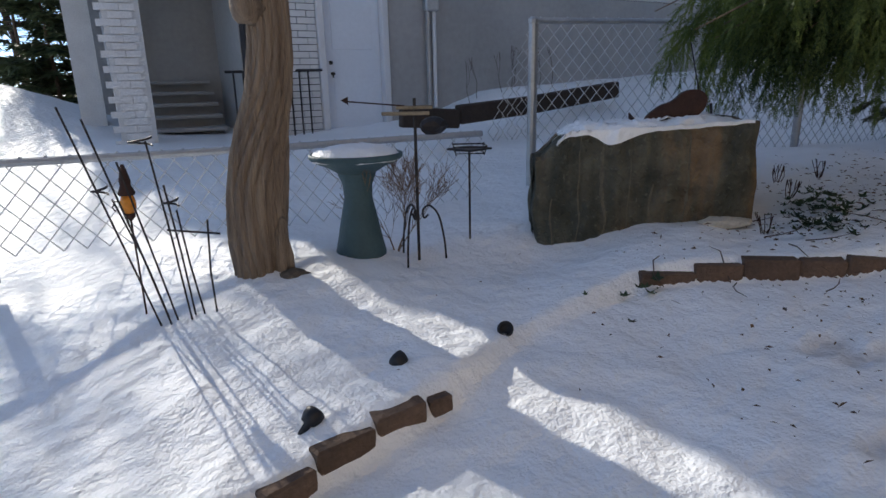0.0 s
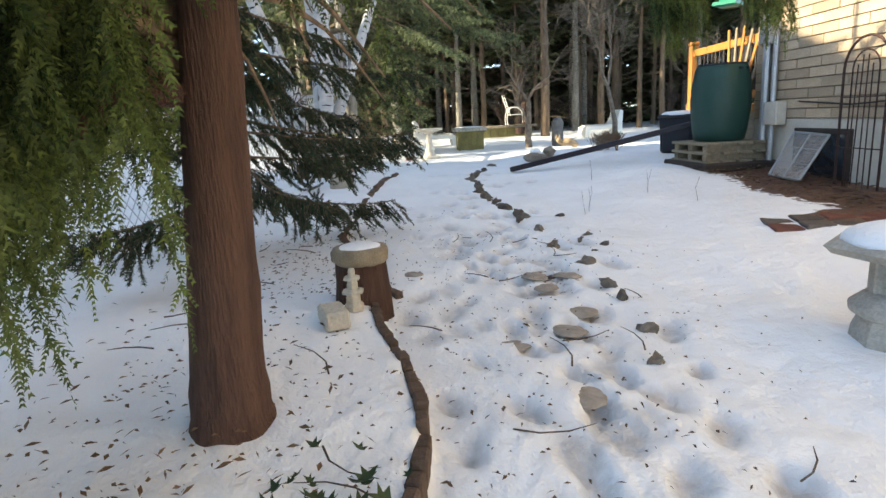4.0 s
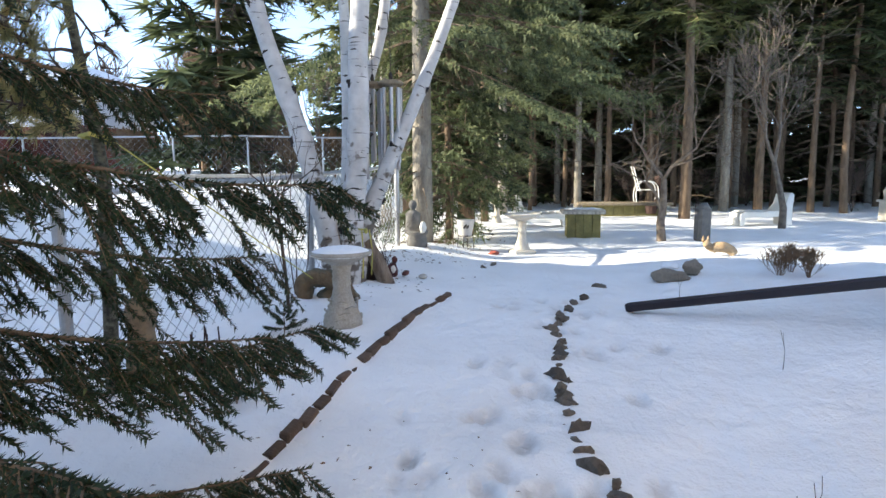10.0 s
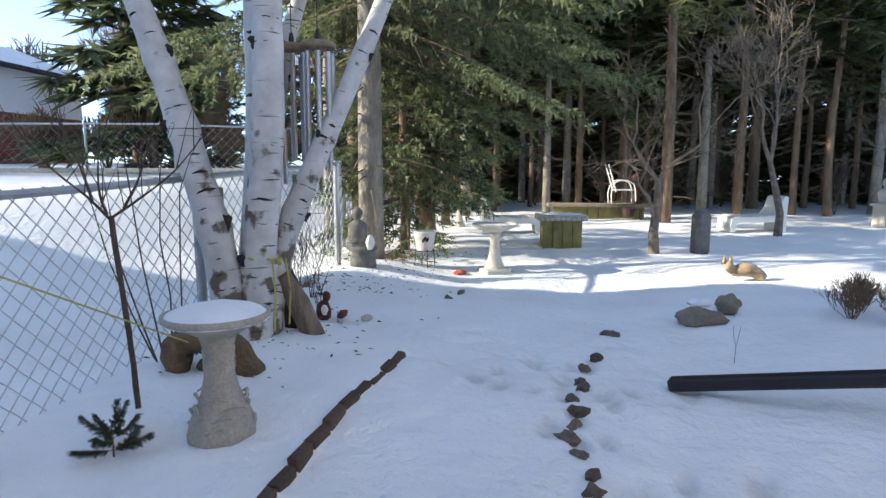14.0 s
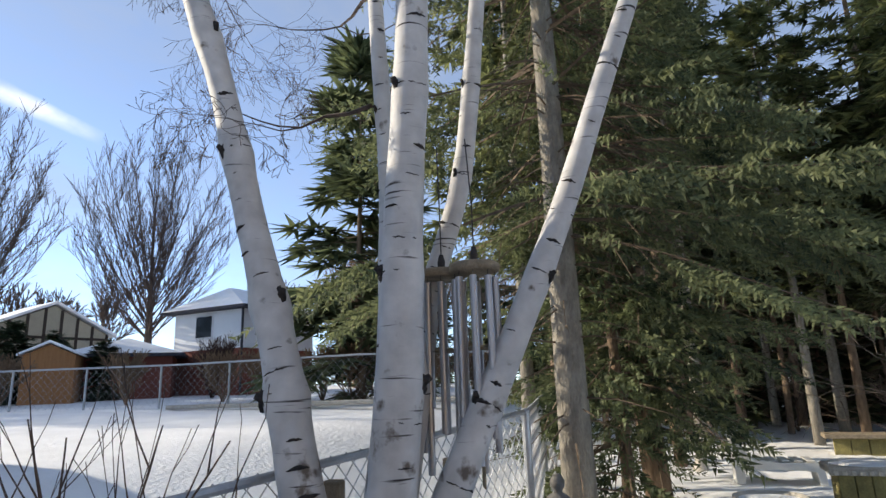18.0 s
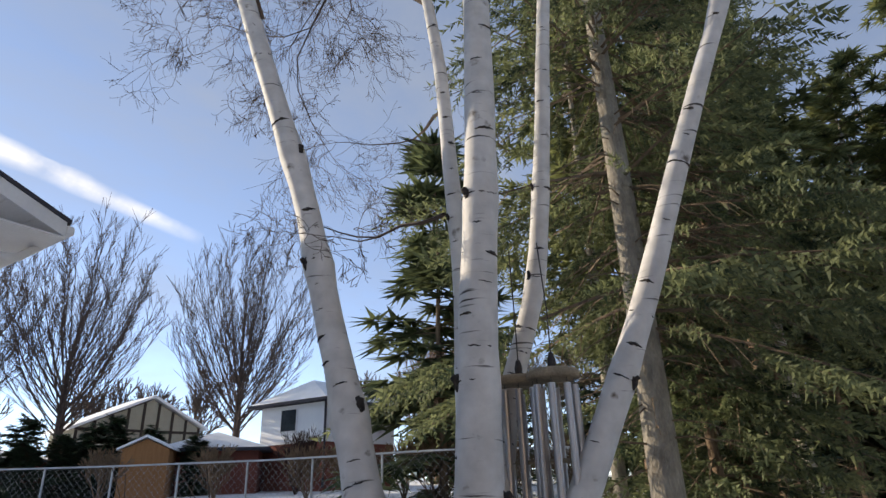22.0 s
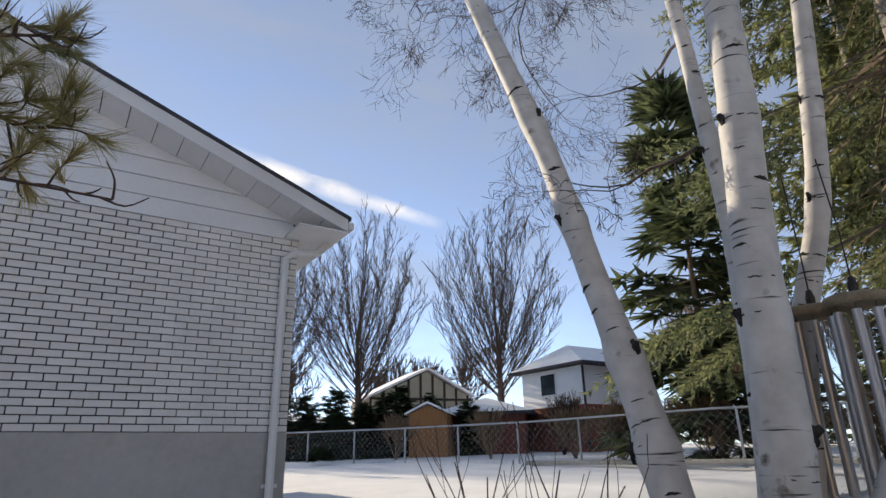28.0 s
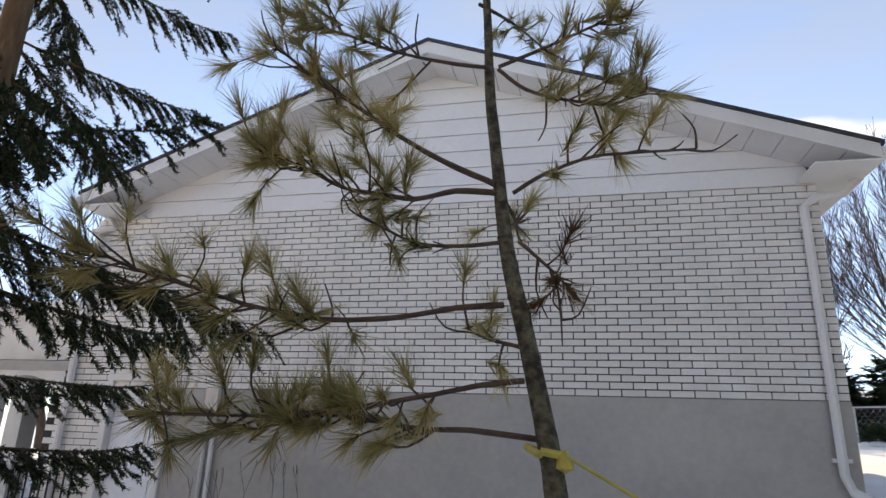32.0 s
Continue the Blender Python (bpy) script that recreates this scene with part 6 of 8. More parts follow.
def cap_pt(u, w):
    uu = 0.09 + 0.86 * u
    if w < 0.3:
        fall = (1 - w / 0.3) * (0.012 + 0.02 * max(0, noise.noise((u * 6, 1, 0))) + 0.10 * math.exp(-((u - 0.3) / 0.09) ** 2) * (0.7 + 1.3 * noise.noise((u * 55, 3, 0)) * (w / 0.3)))
        return stone_pt(uu, 1 - fall / 0.8, 0) - bx * (0.012 + 0.02 * (w / 0.3)) + Vector((0, 0, 0.018 * (w / 0.3)))
    k = (w - 0.3) / 0.7
    e = min(1, 7 * min(u, 1 - u)) * min(1, 0.45 + 4 * min(k, 1 - k))
    return stone_pt(uu, 1, 0.97 * k) + Vector((0, 0, -0.015 + 0.055 * e + (0.014 * noise.noise((u * 9, k * 5, 1)) + 0.012 * noise.noise((u * 34, k * 13, 4)) + 0.007 * noise.noise((u * 80, k * 30, 2))) * e)) - bx * 0.03 * max(0, 1 - 5 * k)


sheet(cap_pt, 120, 40)
solid("snow_on_stone", s, SNOW_CAP, "melting snow lying on the boulder's top", "snow", True)
solid("flat_rock", Shape().rock((3.16, 2.23, gz(3.16, 2.23) + 0.03), (0.17, 0.07, 0.035), 9, 0.35, 2, -0.5), PALE_STONE, "pale slab leaning on the boulder's foot", "rock")

# rusted instrument-shaped ornament behind the stone
orn = thing("rusty_ornament", "rusty brown metal garden ornament shaped like an instrument case", "ornament", (3.14, 2.66, 1.04))
body = Shape()
prof = []
for k in range(40):
    a = 2 * math.pi * k / 40
    x = 0.22 * math.cos(a)
    wdt = 0.085 + 0.035 * (1 if math.cos(a) > 0 else -0.35) * abs(math.cos(a)) - 0.02 * math.exp(-((math.cos(a) - 0.1) / 0.25) ** 2)
    prof.append((x, wdt * math.sin(a)))
ca, sa = math.cos(0.45), math.sin(0.45)
front = [(ca * x - sa * z, -0.02, sa * x + ca * z) for x, z in prof]
body.add(front + [(x, 0.02, z) for x, y, z in front], [tuple(range(40)), tuple(range(79, 39, -1))] + [(k, (k + 1) % 40, 40 + (k + 1) % 40, 40 + k) for k in range(40)])
bd = part("case_body", body, RUST, orn)
bd.rotation_euler = (0, 0, radians(-30))
part("hanging_wire", Shape().tube([(0.13, -0.08, 0.12), (0.10, -0.06, 0.25), (0.06, -0.04, 0.42)], 0.004, 5), DARK_IRON, orn)
part("stand_leg", Shape().tube([(0.2, -0.12, 0.05), (0.22, -0.13, -0.12)], 0.008, 5), DARK_IRON, orn)
part("stand_leg", Shape().tube([(-0.1, 0.06, -0.05), (-0.1, 0.06, -0.16)], 0.008, 5), DARK_IRON, orn)
solid("rusty_figurine", Shape().tube([(2.99, 2.8, 0.86), (2.97, 2.81, 0.93), (2.945, 2.82, 1.0), (2.93, 2.83, 1.04)], [0.022, 0.026, 0.016, 0.004], 8, wobble=0.2).rock((2.94, 2.81, 1.0), (0.02, 0.02, 0.02), 2, 0.3, 1), RUST, "small rusty bird-like metal figurine", "figurine")

# wire stakes with amber lamp
st = thing("stake_trellis", "bundle of thin dark metal stakes with curled tops", "stake", on(0.1, 2.74))
srng = random.Random(3)
for k, (bx_, by_, tx, ty, h) in enumerate(((-0.02, 0.02, -0.28, 0.14, 0.95), (0.02, 0, -0.2, 0.10, 0.9), (0.05, 0.02, -0.1, 0.1, 0.72), (0.1, -0.02, 0.02, 0.08, 0.8), (0.12, 0.02, 0.06, 0.0, 0.62), (0.16, -0.04, 0.1, 0.05, 0.5), (0.2, -0.06, 0.21, -0.04, 0.46), (0.02, 0.06, -0.14, 0.2, 0.55))):
    part("stake", Shape().tube([(bx_, by_, -0.05), ((bx_ + tx) / 2 + srng.uniform(-0.01, 0.01), (by_ + ty) / 2, h / 2), (tx, ty, h)], 0.0048, 6), DARK_IRON, st)
for c, r, z in (((0.0, 0.09), 0.045, 0.78), ((-0.18, 0.15), 0.03, 0.58), ((0.08, 0.03), 0.03, 0.52)):
    part("ring", Shape().tube([(c[0] + r * math.cos(a * 0.35), c[1] + r * math.sin(a * 0.35), z + 0.002 * a) for a in range(19)], 0.005, 5), DARK_IRON, st)
part("cross_bar", Shape().tube([(0.05, 0.03, 0.42), (0.25, -0.08, 0.4)], 0.005, 5), DARK_IRON, st)
lamp = solid("garden_lamp", Shape().lathe([(0.006, 0), (0.006, 0.5), (0.03, 0.52), (0.03, 0.54)], 10).lathe([(0.045, 0.63), (0.05, 0.64), (0.03, 0.68), (0.034, 0.7), (0.02, 0.75), (0.01, 0.78)], 12), RUST, "small garden lamp with an amber glass globe", "lamp", True, at=on(0.02, 2.93))
lamp.scale = (0.72, 0.72, 0.9)
part("globe", Shape().lathe([(0.025, 0.54), (0.042, 0.565), (0.045, 0.595), (0.032, 0.635)], 14), AMBER, lamp, "amber glass globe", True)
part("scroll", Shape().tube([(-0.03, 0, 0.6), (-0.07, 0.03, 0.6), (-0.09, 0.04, 0.57), (-0.075, 0.03, 0.55)], 0.004, 5), DARK_IRON, lamp)

# bird-feeder stands
fs = thing("feeder_stand", "black wrought-iron feeder stand with three scrolled legs and a flat tray", "stand", on(1.47, 2.98))
part("pole", Shape().tube([(0, 0, 0), (0, 0, 0.92)], 0.009, 8), DARK_IRON, fs)
for k in range(3):
    a = radians(100 + 120 * k)
    d = Vector((math.cos(a), math.sin(a), 0))
    p = [d * 0.16, d * 0.15 + Vector((0, 0, 0.12)), d * 0.12 + Vector((0, 0, 0.26)), d * 0.07 + Vector((0, 0, 0.32)), d * 0.03 + Vector((0, 0, 0.3)), d * 0.035 + Vector((0, 0, 0.25)), d * 0.06 + Vector((0, 0, 0.27))]
    part("leg", Shape().tube(path_points(p, 4), 0.006, 6), DARK_IRON, fs)
part("tray", Shape().box((0.0, 0.0, 0.87), (0.2, 0.07, 0.018), -0.5, 0.005).box((-0.06, -0.01, 0.84), (0.26, 0.02, 0.02), -0.5, 0.004), WOOD_GREY, fs, "weathered wooden perch tray")
part("arrow", Shape().tube([(-0.06, 0.0, 0.88), (-0.34, 0.16, 0.91)], 0.004, 5).add([(-0.36, 0.17, 0.915), (-0.32, 0.16, 0.935), (-0.32, 0.16, 0.89)], [(0, 1, 2)]), RUST, fs)
f2 = thing("tray_feeder", "black wire tray feeder on a thin pole", "stand", on(1.91, 3.13))
part("pole", Shape().tube([(0, 0, 0), (0, 0, 0.56)], 0.007, 8), DARK_IRON, f2)
part("rim", Shape().tube([(0.14 * math.cos(a * math.pi / 2 + 0.3), 0.14 * math.sin(a * math.pi / 2 + 0.3), 0.6) for a in range(5)], 0.005, 5), DARK_IRON, f2)
part("rim", Shape().tube([(0.12 * math.cos(a * math.pi / 2 + 0.3), 0.12 * math.sin(a * math.pi / 2 + 0.3), 0.56) for a in range(5)], 0.005, 5), DARK_IRON, f2)
for k in range(4):
    a = k * math.pi / 2 + 0.3
    part("upright", Shape().tube([(0.12 * math.cos(a), 0.12 * math.sin(a), 0.55), (0.14 * math.cos(a), 0.14 * math.sin(a), 0.61)], 0.004, 5), DARK_IRON, f2)
part("tray", Shape().box((0, 0, 0.58), (0.2, 0.2, 0.012), 0.3, 0.003), DARK_IRON, f2)
solid("watering_basin", Shape().rock((1.86, 3.5, 0.98), (0.1, 0.08, 0.06), 6, 0.2, 2), DARK_IRON, "dark hanging basin above the fence", "basin")
bare("dry_shrub", "small reddish dry shrub behind the birdbath", on(1.42, 3.2), 0.75, 0.005, 4, 201, BROWN_TWIG, 0.6, 0.3, (3, 4), category="shrub", min_r=0.0013, first=0.3, stems=4)

# snow-covered timber edging of the neighbour's bed
tb = thing("timber_edging", "dark wooden bed edging half buried in snow", "edging")
for a, b in (((2.6, 5.6, 0.92), (3.25, 5.55, 0.88)), ((3.25, 5.55, 0.92), (4.3, 5.7, 0.98)), ((4.3, 5.7, 0.98), (5.9, 5.95, 1.12))):
    a, b = Vector(a), Vector(b)
    m = Matrix.Rotation(math.atan2(b.y - a.y, b.x - a.x), 4, "Z") @ Matrix.Rotation(-math.atan2(b.z - a.z, (b.xy - a.xy).length), 4, "Y")
    part("timber", Shape().box((a + b) / 2, ((b - a).length, 0.12, 0.2), ch=0.015, m=m), TIMBER_DARK, tb)
for k in range(7):
    bare("weed_plant", "dry plant stems in a snowy bed by the house", (4.6 + k * 0.23, 7.5 + 0.2 * math.sin(k * 2), gz(4.6 + k * 0.23, 7.5)), 0.6, 0.006, 2, 210 + k, TWIG, 0.4, 0.5, (2, 2), category="plant", min_r=0.003, first=0.45, group="dry stems by the house")


# ---- edging blocks and path stones ----
def edging(points, width, gap, group, label, seed, hgt=0.1, sink=0.05, thick=0.08):
    rng = random.Random(seed)
    p = path_points([(x, y, 0) for x, y in points], 12)
    dist = [0]
    for i in range(1, len(p)):
        dist.append(dist[-1] + (p[i] - p[i - 1]).length)

    def at(s):
        i = min(max(int(np.searchsorted(dist, s)), 1), len(p) - 1)
        return p[i - 1].lerp(p[i], (s - dist[i - 1]) / max(dist[i] - dist[i - 1], 1e-6))
    s = 0.0
    while s < dist[-1] - width * 0.5:
        L = width * rng.uniform(0.85, 1.1)
        a, b = at(s), at(min(s + L, dist[-1]))
        c = (a + b) / 2
        sh = Shape().box((0, 0, 0), ((b - a).length - gap, thick * rng.uniform(0.85, 1.1), hgt * rng.uniform(0.85, 1.15)), ch=0.008)
        sh.v = [(x + 0.008 * noise.noise((x * 20, y * 20, s)), y + 0.008 * noise.noise((x * 20, s, z * 20)), z + 0.008 * noise.noise((s, y * 20, x * 20))) for x, y, z in sh.v]
        ob = solid("edging_block", sh, BLOCK, label, "edging block", False, group)
        ob.matrix_basis = pose(c.x, c.y, gz(c.x, c.y) + sink - hgt / 2 + rng.uniform(-0.012, 0.012), rng.uniform(-5, 5), rng.uniform(-3, 3), math.degrees(math.atan2(b.y - a.y, b.x - a.x)) + rng.uniform(-3, 3))
        s += L


edging([(0.2, 1.5), (0.45, 1.58), (0.68, 1.64), (0.93, 1.68)], 0.22, 0.016, "blocks edging the first bed", "brown block edging the bed, capped with snow", 1, 0.12, 0.005)
edging([(2.2, 2.0), (2.6, 1.8), (3.1, 1.47), (3.5, 1.24), (3.85, 1.08)], 0.26, 0.008, "blocks edging the cedar bed", "brown edging block beside the path, half sunk in snow", 2, 0.12, 0.022)
edging([(3.85, 1.08), (4.14, 1.0), (4.5, 0.97), (4.95, 1.04), (5.3, 1.14), (5.62, 1.2)], 0.1, 0.004, "narrow blocks edging the cedar bed", "narrow dark edging piece curving along the path", 3, 0.1, 0.035, 0.05)
edging([(5.98, 1.08), (6.15, 1.18), (6.4, 1.28), (7.0, 1.45), (7.55, 1.6)], 0.16, 0.004, "dark pieces edging the long bed", "dark wooden edging piece along the snowy path", 4, 0.1, 0.05, 0.055)
edging([(7.6, 1.62), (8.35, 1.59), (9.1, 1.57), (9.83, 1.54), (10.8, 1.44), (11.88, 1.26)], 0.2, 0.014, "brown blocks edging the long bed", "brown edging block poking through the snow", 6, 0.09, 0.018, 0.06)
RS = [(5.76, -0.16, 0.06), (6.01, -0.16, 0.06), (6.46, -0.16, 0.07), (7.23, -0.39, 0.06), (7.12, -0.3, 0.05), (7.55, -0.06, 0.07), (8.08, -0.37, 0.05), (7.0, -0.06, 0.06), (8.33, -0.03, 0.07), (8.05, 0.02, 0.06), (8.56, 0.07, 0.08), (8.71, 0.11, 0.07), (8.97, 0.11, 0.08), (9.31, 0.17, 0.07), (9.5, 0.19, 0.06), (9.69, 0.21, 0.08), (10.0, 0.2, 0.06), (10.24, 0.18, 0.07), (10.55, 0.2, 0.06), (10.85, 0.19, 0.06), (11.2, 0.16, 0.05), (11.5, 0.08, 0.05), (12.0, -0.1, 0.06), (12.6, -0.3, 0.09), (5.3, -0.12, 0.06), (4.95, -0.02, 0.05), (14.12, 1.0, 0.07), (13.87, 1.12, 0.05), (6.9, -0.42, 0.05), (6.72, -0.3, 0.045)]
rrng = random.Random(31)
line = sorted(p for p in RS if 7.9 < p[0] < 12.1 and p[1] > -0.2)
RS += [(a[0] + (b[0] - a[0]) * 0.5 + rrng.uniform(-0.04, 0.04), (a[1] + b[1]) / 2 + rrng.uniform(-0.05, 0.05), rrng.uniform(0.04, 0.075)) for a, b in zip(line, line[1:]) if b[0] - a[0] > 0.16]
for k, (x, y, r) in enumerate(RS):
    solid("path_rock", Shape().rock((0, 0, 0), (r * 0.85, r * 0.45, r * 0.6), k + 1, 0.8, 2), PEBBLE, "rough grey-brown rock edging the path, ringed by melted snow", "rock", False, "rocks edging the path", at=on(x, y, r * 0.12), turn=40 * k if x < 8 else 100 + 50 * math.sin(k * 3.7))
STEP_STONE = material("damp_flagstone", (0.42, 0.36, 0.3), (0.27, 0.235, 0.205), 0.8, 7, 40, 0.4)
for k, (x, y, r) in enumerate([(6.27, 0.23, 0.13), (6.24, 0.03, 0.12), (6.02, 0.21, 0.11), (5.58, 0.12, 0.14), (6.47, 1.0, 0.1), (5.2, 0.55, 0.12), (4.7, 0.35, 0.14), (5.35, 0.25, 0.13), (3.6, 0.55, 0.12)]):
    solid("stepping_stone", Shape().rock((0, 0, 0), (r * 0.72, r * 0.58, 0.012), k + 50, 0.3, 3), STEP_STONE, "flat stepping stone showing through trodden snow", "stone", True, "stepping stones in the path", at=on(x, y, 0.002), turn=57 * k)
for x, y in ((0.84, 1.86), (1.36, 1.95), (0.42, 1.72)):
    sl = solid("solar_light", Shape().lathe([(0.012, -0.05), (0.014, 0.0), (0.028, 0.005), (0.036, 0.03), (0.034, 0.05), (0.026, 0.056), (0.022, 0.035)], 14), BLACK_PLASTIC, "small black solar garden light sunk in snow", "lamp", True, "solar lights along the bed", at=on(x, y, 0.0))
    sl.rotation_euler = (0.9, 0.5, 4 * x)

# twigs, leaves and needles scattered on the snow
lit = Shape()
lrng = random.Random(8)


def litter(n, fx, fy, size):
    for k in range(n):
        x, y = fx(), fy()
        L, w, a = size * lrng.uniform(0.5, 1.6), size * lrng.uniform(0.15, 0.5), lrng.uniform(0, 6.28)
        c, q = Vector((x, y, gz(x, y) + 0.018 + 0.02 * lrng.random())), Vector((math.cos(a), math.sin(a), lrng.uniform(-0.3, 0.3)))
        o = Vector((-math.sin(a), math.cos(a), lrng.uniform(-0.3, 0.3)))
        lit.add([c - q * L, c - o * w + Vector((0, 0, 0.006)), c + q * L, c + o * w], [(0, 1, 2, 3)])


litter(420, lambda: lrng.gauss(4.2, 0.8), lambda: lrng.gauss(1.9, 0.55), 0.018)
litter(260, lambda: lrng.uniform(1.6, 5.0), lambda: lrng.gauss(0.7, 0.5), 0.014)
litter(120, lambda: lrng.uniform(5, 9), lambda: lrng.gauss(0.9, 0.6), 0.012)
litter(160, lambda: lrng.gauss(6.6, 0.8), lambda: lrng.gauss(1.9, 0.4), 0.016)
litter(900, lambda: lrng.uniform(5.0, 9.4), lambda: lrng.uniform(-3.1, -2.3), 0.03)
litter(700, lambda: lrng.uniform(13.6, 19), lambda: lrng.gauss(2.2, 0.5), 0.03)
litter(600, lambda: lrng.gauss(4.0, 0.9), lambda: lrng.gauss(1.6, 0.6), 0.008)
litter(700, lambda: lrng.uniform(1.8, 7.5), lambda: lrng.gauss(0.3, 0.55), 0.008)
litter(300, lambda: lrng.uniform(5.8, 8), lambda: lrng.gauss(1.7, 0.3), 0.012)
litter(90, lambda: lrng.uniform(11, 13), lambda: lrng.gauss(2.1, 0.4), 0.02)
solid("leaf_litter", lit, LEAF_BROWN, "brown leaves and bits of twig scattered on the snow", "leaf litter", kind="stuff")
ivy = Shape()
for cx, cy, n in ((3.75, 2.05, 70), (3.5, 1.85, 50), (3.95, 1.2, 60), (3.3, 1.75, 26), (2.0, 1.9, 8)):
    for k in range(n):
        x, y = lrng.gauss(cx, 0.14), lrng.gauss(cy, 0.1)
        a, L = lrng.uniform(0, 6.28), lrng.uniform(0.016, 0.04)
        c, q, o = Vector((x, y, gz(x, y) + lrng.uniform(0.02, 0.08))), Vector((math.cos(a), math.sin(a), lrng.uniform(-0.5, 0.5))), Vector((-math.sin(a), math.cos(a), lrng.uniform(-0.5, 0.5)))
        up = Vector((0, 0, L * 0.35))
        ivy.add([c - q * L * 0.5, c - q * L * 0.7 - o * L * 0.7 + up, c - q * L * 0.1 - o * L * 0.45, c + q * L * 0.1 - o * L * 0.95 + up, c + q * L * 0.35 - o * L * 0.35, c + q * L * 1.1 + up, c + q * L * 0.35 + o * L * 0.35, c + q * L * 0.1 + o * L * 0.95 + up, c - q * L * 0.1 + o * L * 0.45, c - q * L * 0.7 + o * L * 0.7 + up], [(0, 1, 2), (0, 2, 4, 6, 8), (2, 3, 4), (4, 5, 6), (6, 7, 8), (8, 9, 0)])
solid("ivy_patch", ivy, IVY, "dark evergreen ivy leaves poking through snow", "plant", kind="stuff")
tw = Shape()
for k in range(46):
    x, y = lrng.uniform(2.2, 7.5), lrng.choice([lrng.gauss(1.7, 0.5), lrng.gauss(0.4, 0.5)])
    a, L = lrng.uniform(0, 6.28), lrng.uniform(0.08, 0.3)
    pts = [(x + math.cos(a + 0.2 * j) * L * j / 3, y + math.sin(a + 0.2 * j) * L * j / 3, gz(x + math.cos(a) * L * j / 3, y + math.sin(a) * L * j / 3) + 0.02 + 0.01 * j) for j in range(4)]
    tw.tube(pts, [0.004, 0.0035, 0.003, 0.0015], 4)
solid("fallen_twigs", tw, TWIG, "thin dark twigs lying on the snow", "twigs", kind="stuff")
for k, (x, y) in enumerate(((3.9, 2.3), (4.15, 2.55), (3.7, 2.45), (4.4, 2.4), (3.2, 2.0), (13.2, 2.3), (13.5, 2.35), (12.9, 2.55))):
    bare("plant_stubble", "cut brown plant stems standing in the snow", on(x, y), 0.16, 0.005, 1, 230 + k, RUST, 0.3, 0.6, (1, 2), category="plant", min_r=0.003, first=0.6, stems=6, group="cut plant stems")

# ---- stump planter and small ornaments ----
sp = thing("log_planter", "bark-covered log planter with a pale snow-topped rim", "planter", on(5.77, 1.27, -0.06))
part("log", Shape().lathe([(0.155, -0.05), (0.148, 0.05), (0.138, 0.17), (0.13, 0.29)], 40, flute=0.05, flutes=11, noise_amp=0.012), CEDAR_BARK, sp, "", True)
part("rim", Shape().lathe([(0.132, 0.27), (0.152, 0.29), (0.155, 0.335), (0.145, 0.355), (0.11, 0.36), (0.05, 0.355)], 30, noise_amp=0.014), WOOD_GREY, sp, "pale sawn rim", True)
snow_cap("planter_snow", "snow on top of the log planter", on(5.77, 1.27, 0.29), 0.12, 0.025, 2)
pg = thing("mini_pagoda", "small grey stone pagoda ornament in the snow", "ornament", on(5.55, 1.3))
for k, (r, z, h) in enumerate(((0.055, 0, 0.04), (0.04, 0.04, 0.05), (0.06, 0.09, 0.02), (0.03, 0.11, 0.05), (0.045, 0.16, 0.018), (0.02, 0.178, 0.04))):
    part("tier", Shape().lathe([(r, z), (r, z + h * 0.6), (r * 0.75, z + h)], 6), PALE_STONE, pg)
solid("stone_block", Shape().box((0, 0, 0.03), (0.2, 0.12, 0.09), ch=0.012), PALE_STONE, "pale stone block in the snow", "stone", at=on(5.38, 1.38), turn=20)

ln = thing("stone_lantern", "grey cast-stone pagoda lantern with a snowy hexagonal roof", "lantern", on(4.98, -1.12), 12)
part("foot", Shape().lathe([(0.2, -0.05), (0.19, 0.04), (0.17, 0.09)], 8), CONCRETE, ln)
part("base", Shape().lathe([(0.17, 0.09), (0.205, 0.11), (0.21, 0.14), (0.16, 0.185), (0.14, 0.2)], 24), CONCRETE, ln, "", True)
for k in range(6):
    a = k * math.pi / 3
    part("wall_post", Shape().box((0.115 * math.cos(a), 0.115 * math.sin(a), 0.275), (0.05, 0.075, 0.16), a, 0.006), CONCRETE, ln)
part("sill", Shape().lathe([(0.135, 0.195), (0.135, 0.225), (0.1, 0.228)], 6), CONCRETE, ln)
part("roof", Shape().lathe([(0.12, 0.35), (0.3, 0.37), (0.335, 0.405), (0.3, 0.42), (0.16, 0.46), (0.06, 0.49)], 6), CONCRETE, ln)
snow_cap("lantern_snow", "snow lying on the lantern's roof", on(4.98, -1.12, 0.405), 0.26, 0.1, 7)

# ---- beside the tan brick house ----
rb = thing("rain_barrel", "dark green plastic rain barrel", "barrel", (9.85, -2.76, 1.06))
part("body", Shape().lathe([(0.26, 0), (0.285, 0.02), (0.31, 0.14), (0.335, 0.36), (0.34, 0.5), (0.325, 0.68), (0.3, 0.82), (0.285, 0.87), (0.27, 0.88)], 36), BARREL, rb, "", True)
part("lid", Shape().lathe([(0.275, 0.875), (0.28, 0.885), (0.27, 0.9), (0.1, 0.905)], 32), BLACK_PLASTIC, rb, "", True)
for a in (3.4, 3.8):
    part("vent_hole", Shape().box((0.3 * math.cos(a), 0.3 * math.sin(a), 0.83), (0.02, 0.05, 0.03), a, 0.004), BLACK_PLASTIC, rb)
pl = thing("pallet_stack", "stack of weathered wooden pallet boards under the barrel", "pallet", (9.85, -2.76, gz(9.85, -2.76)), 4)
zz = 1.06 - gz(9.85, -2.76)
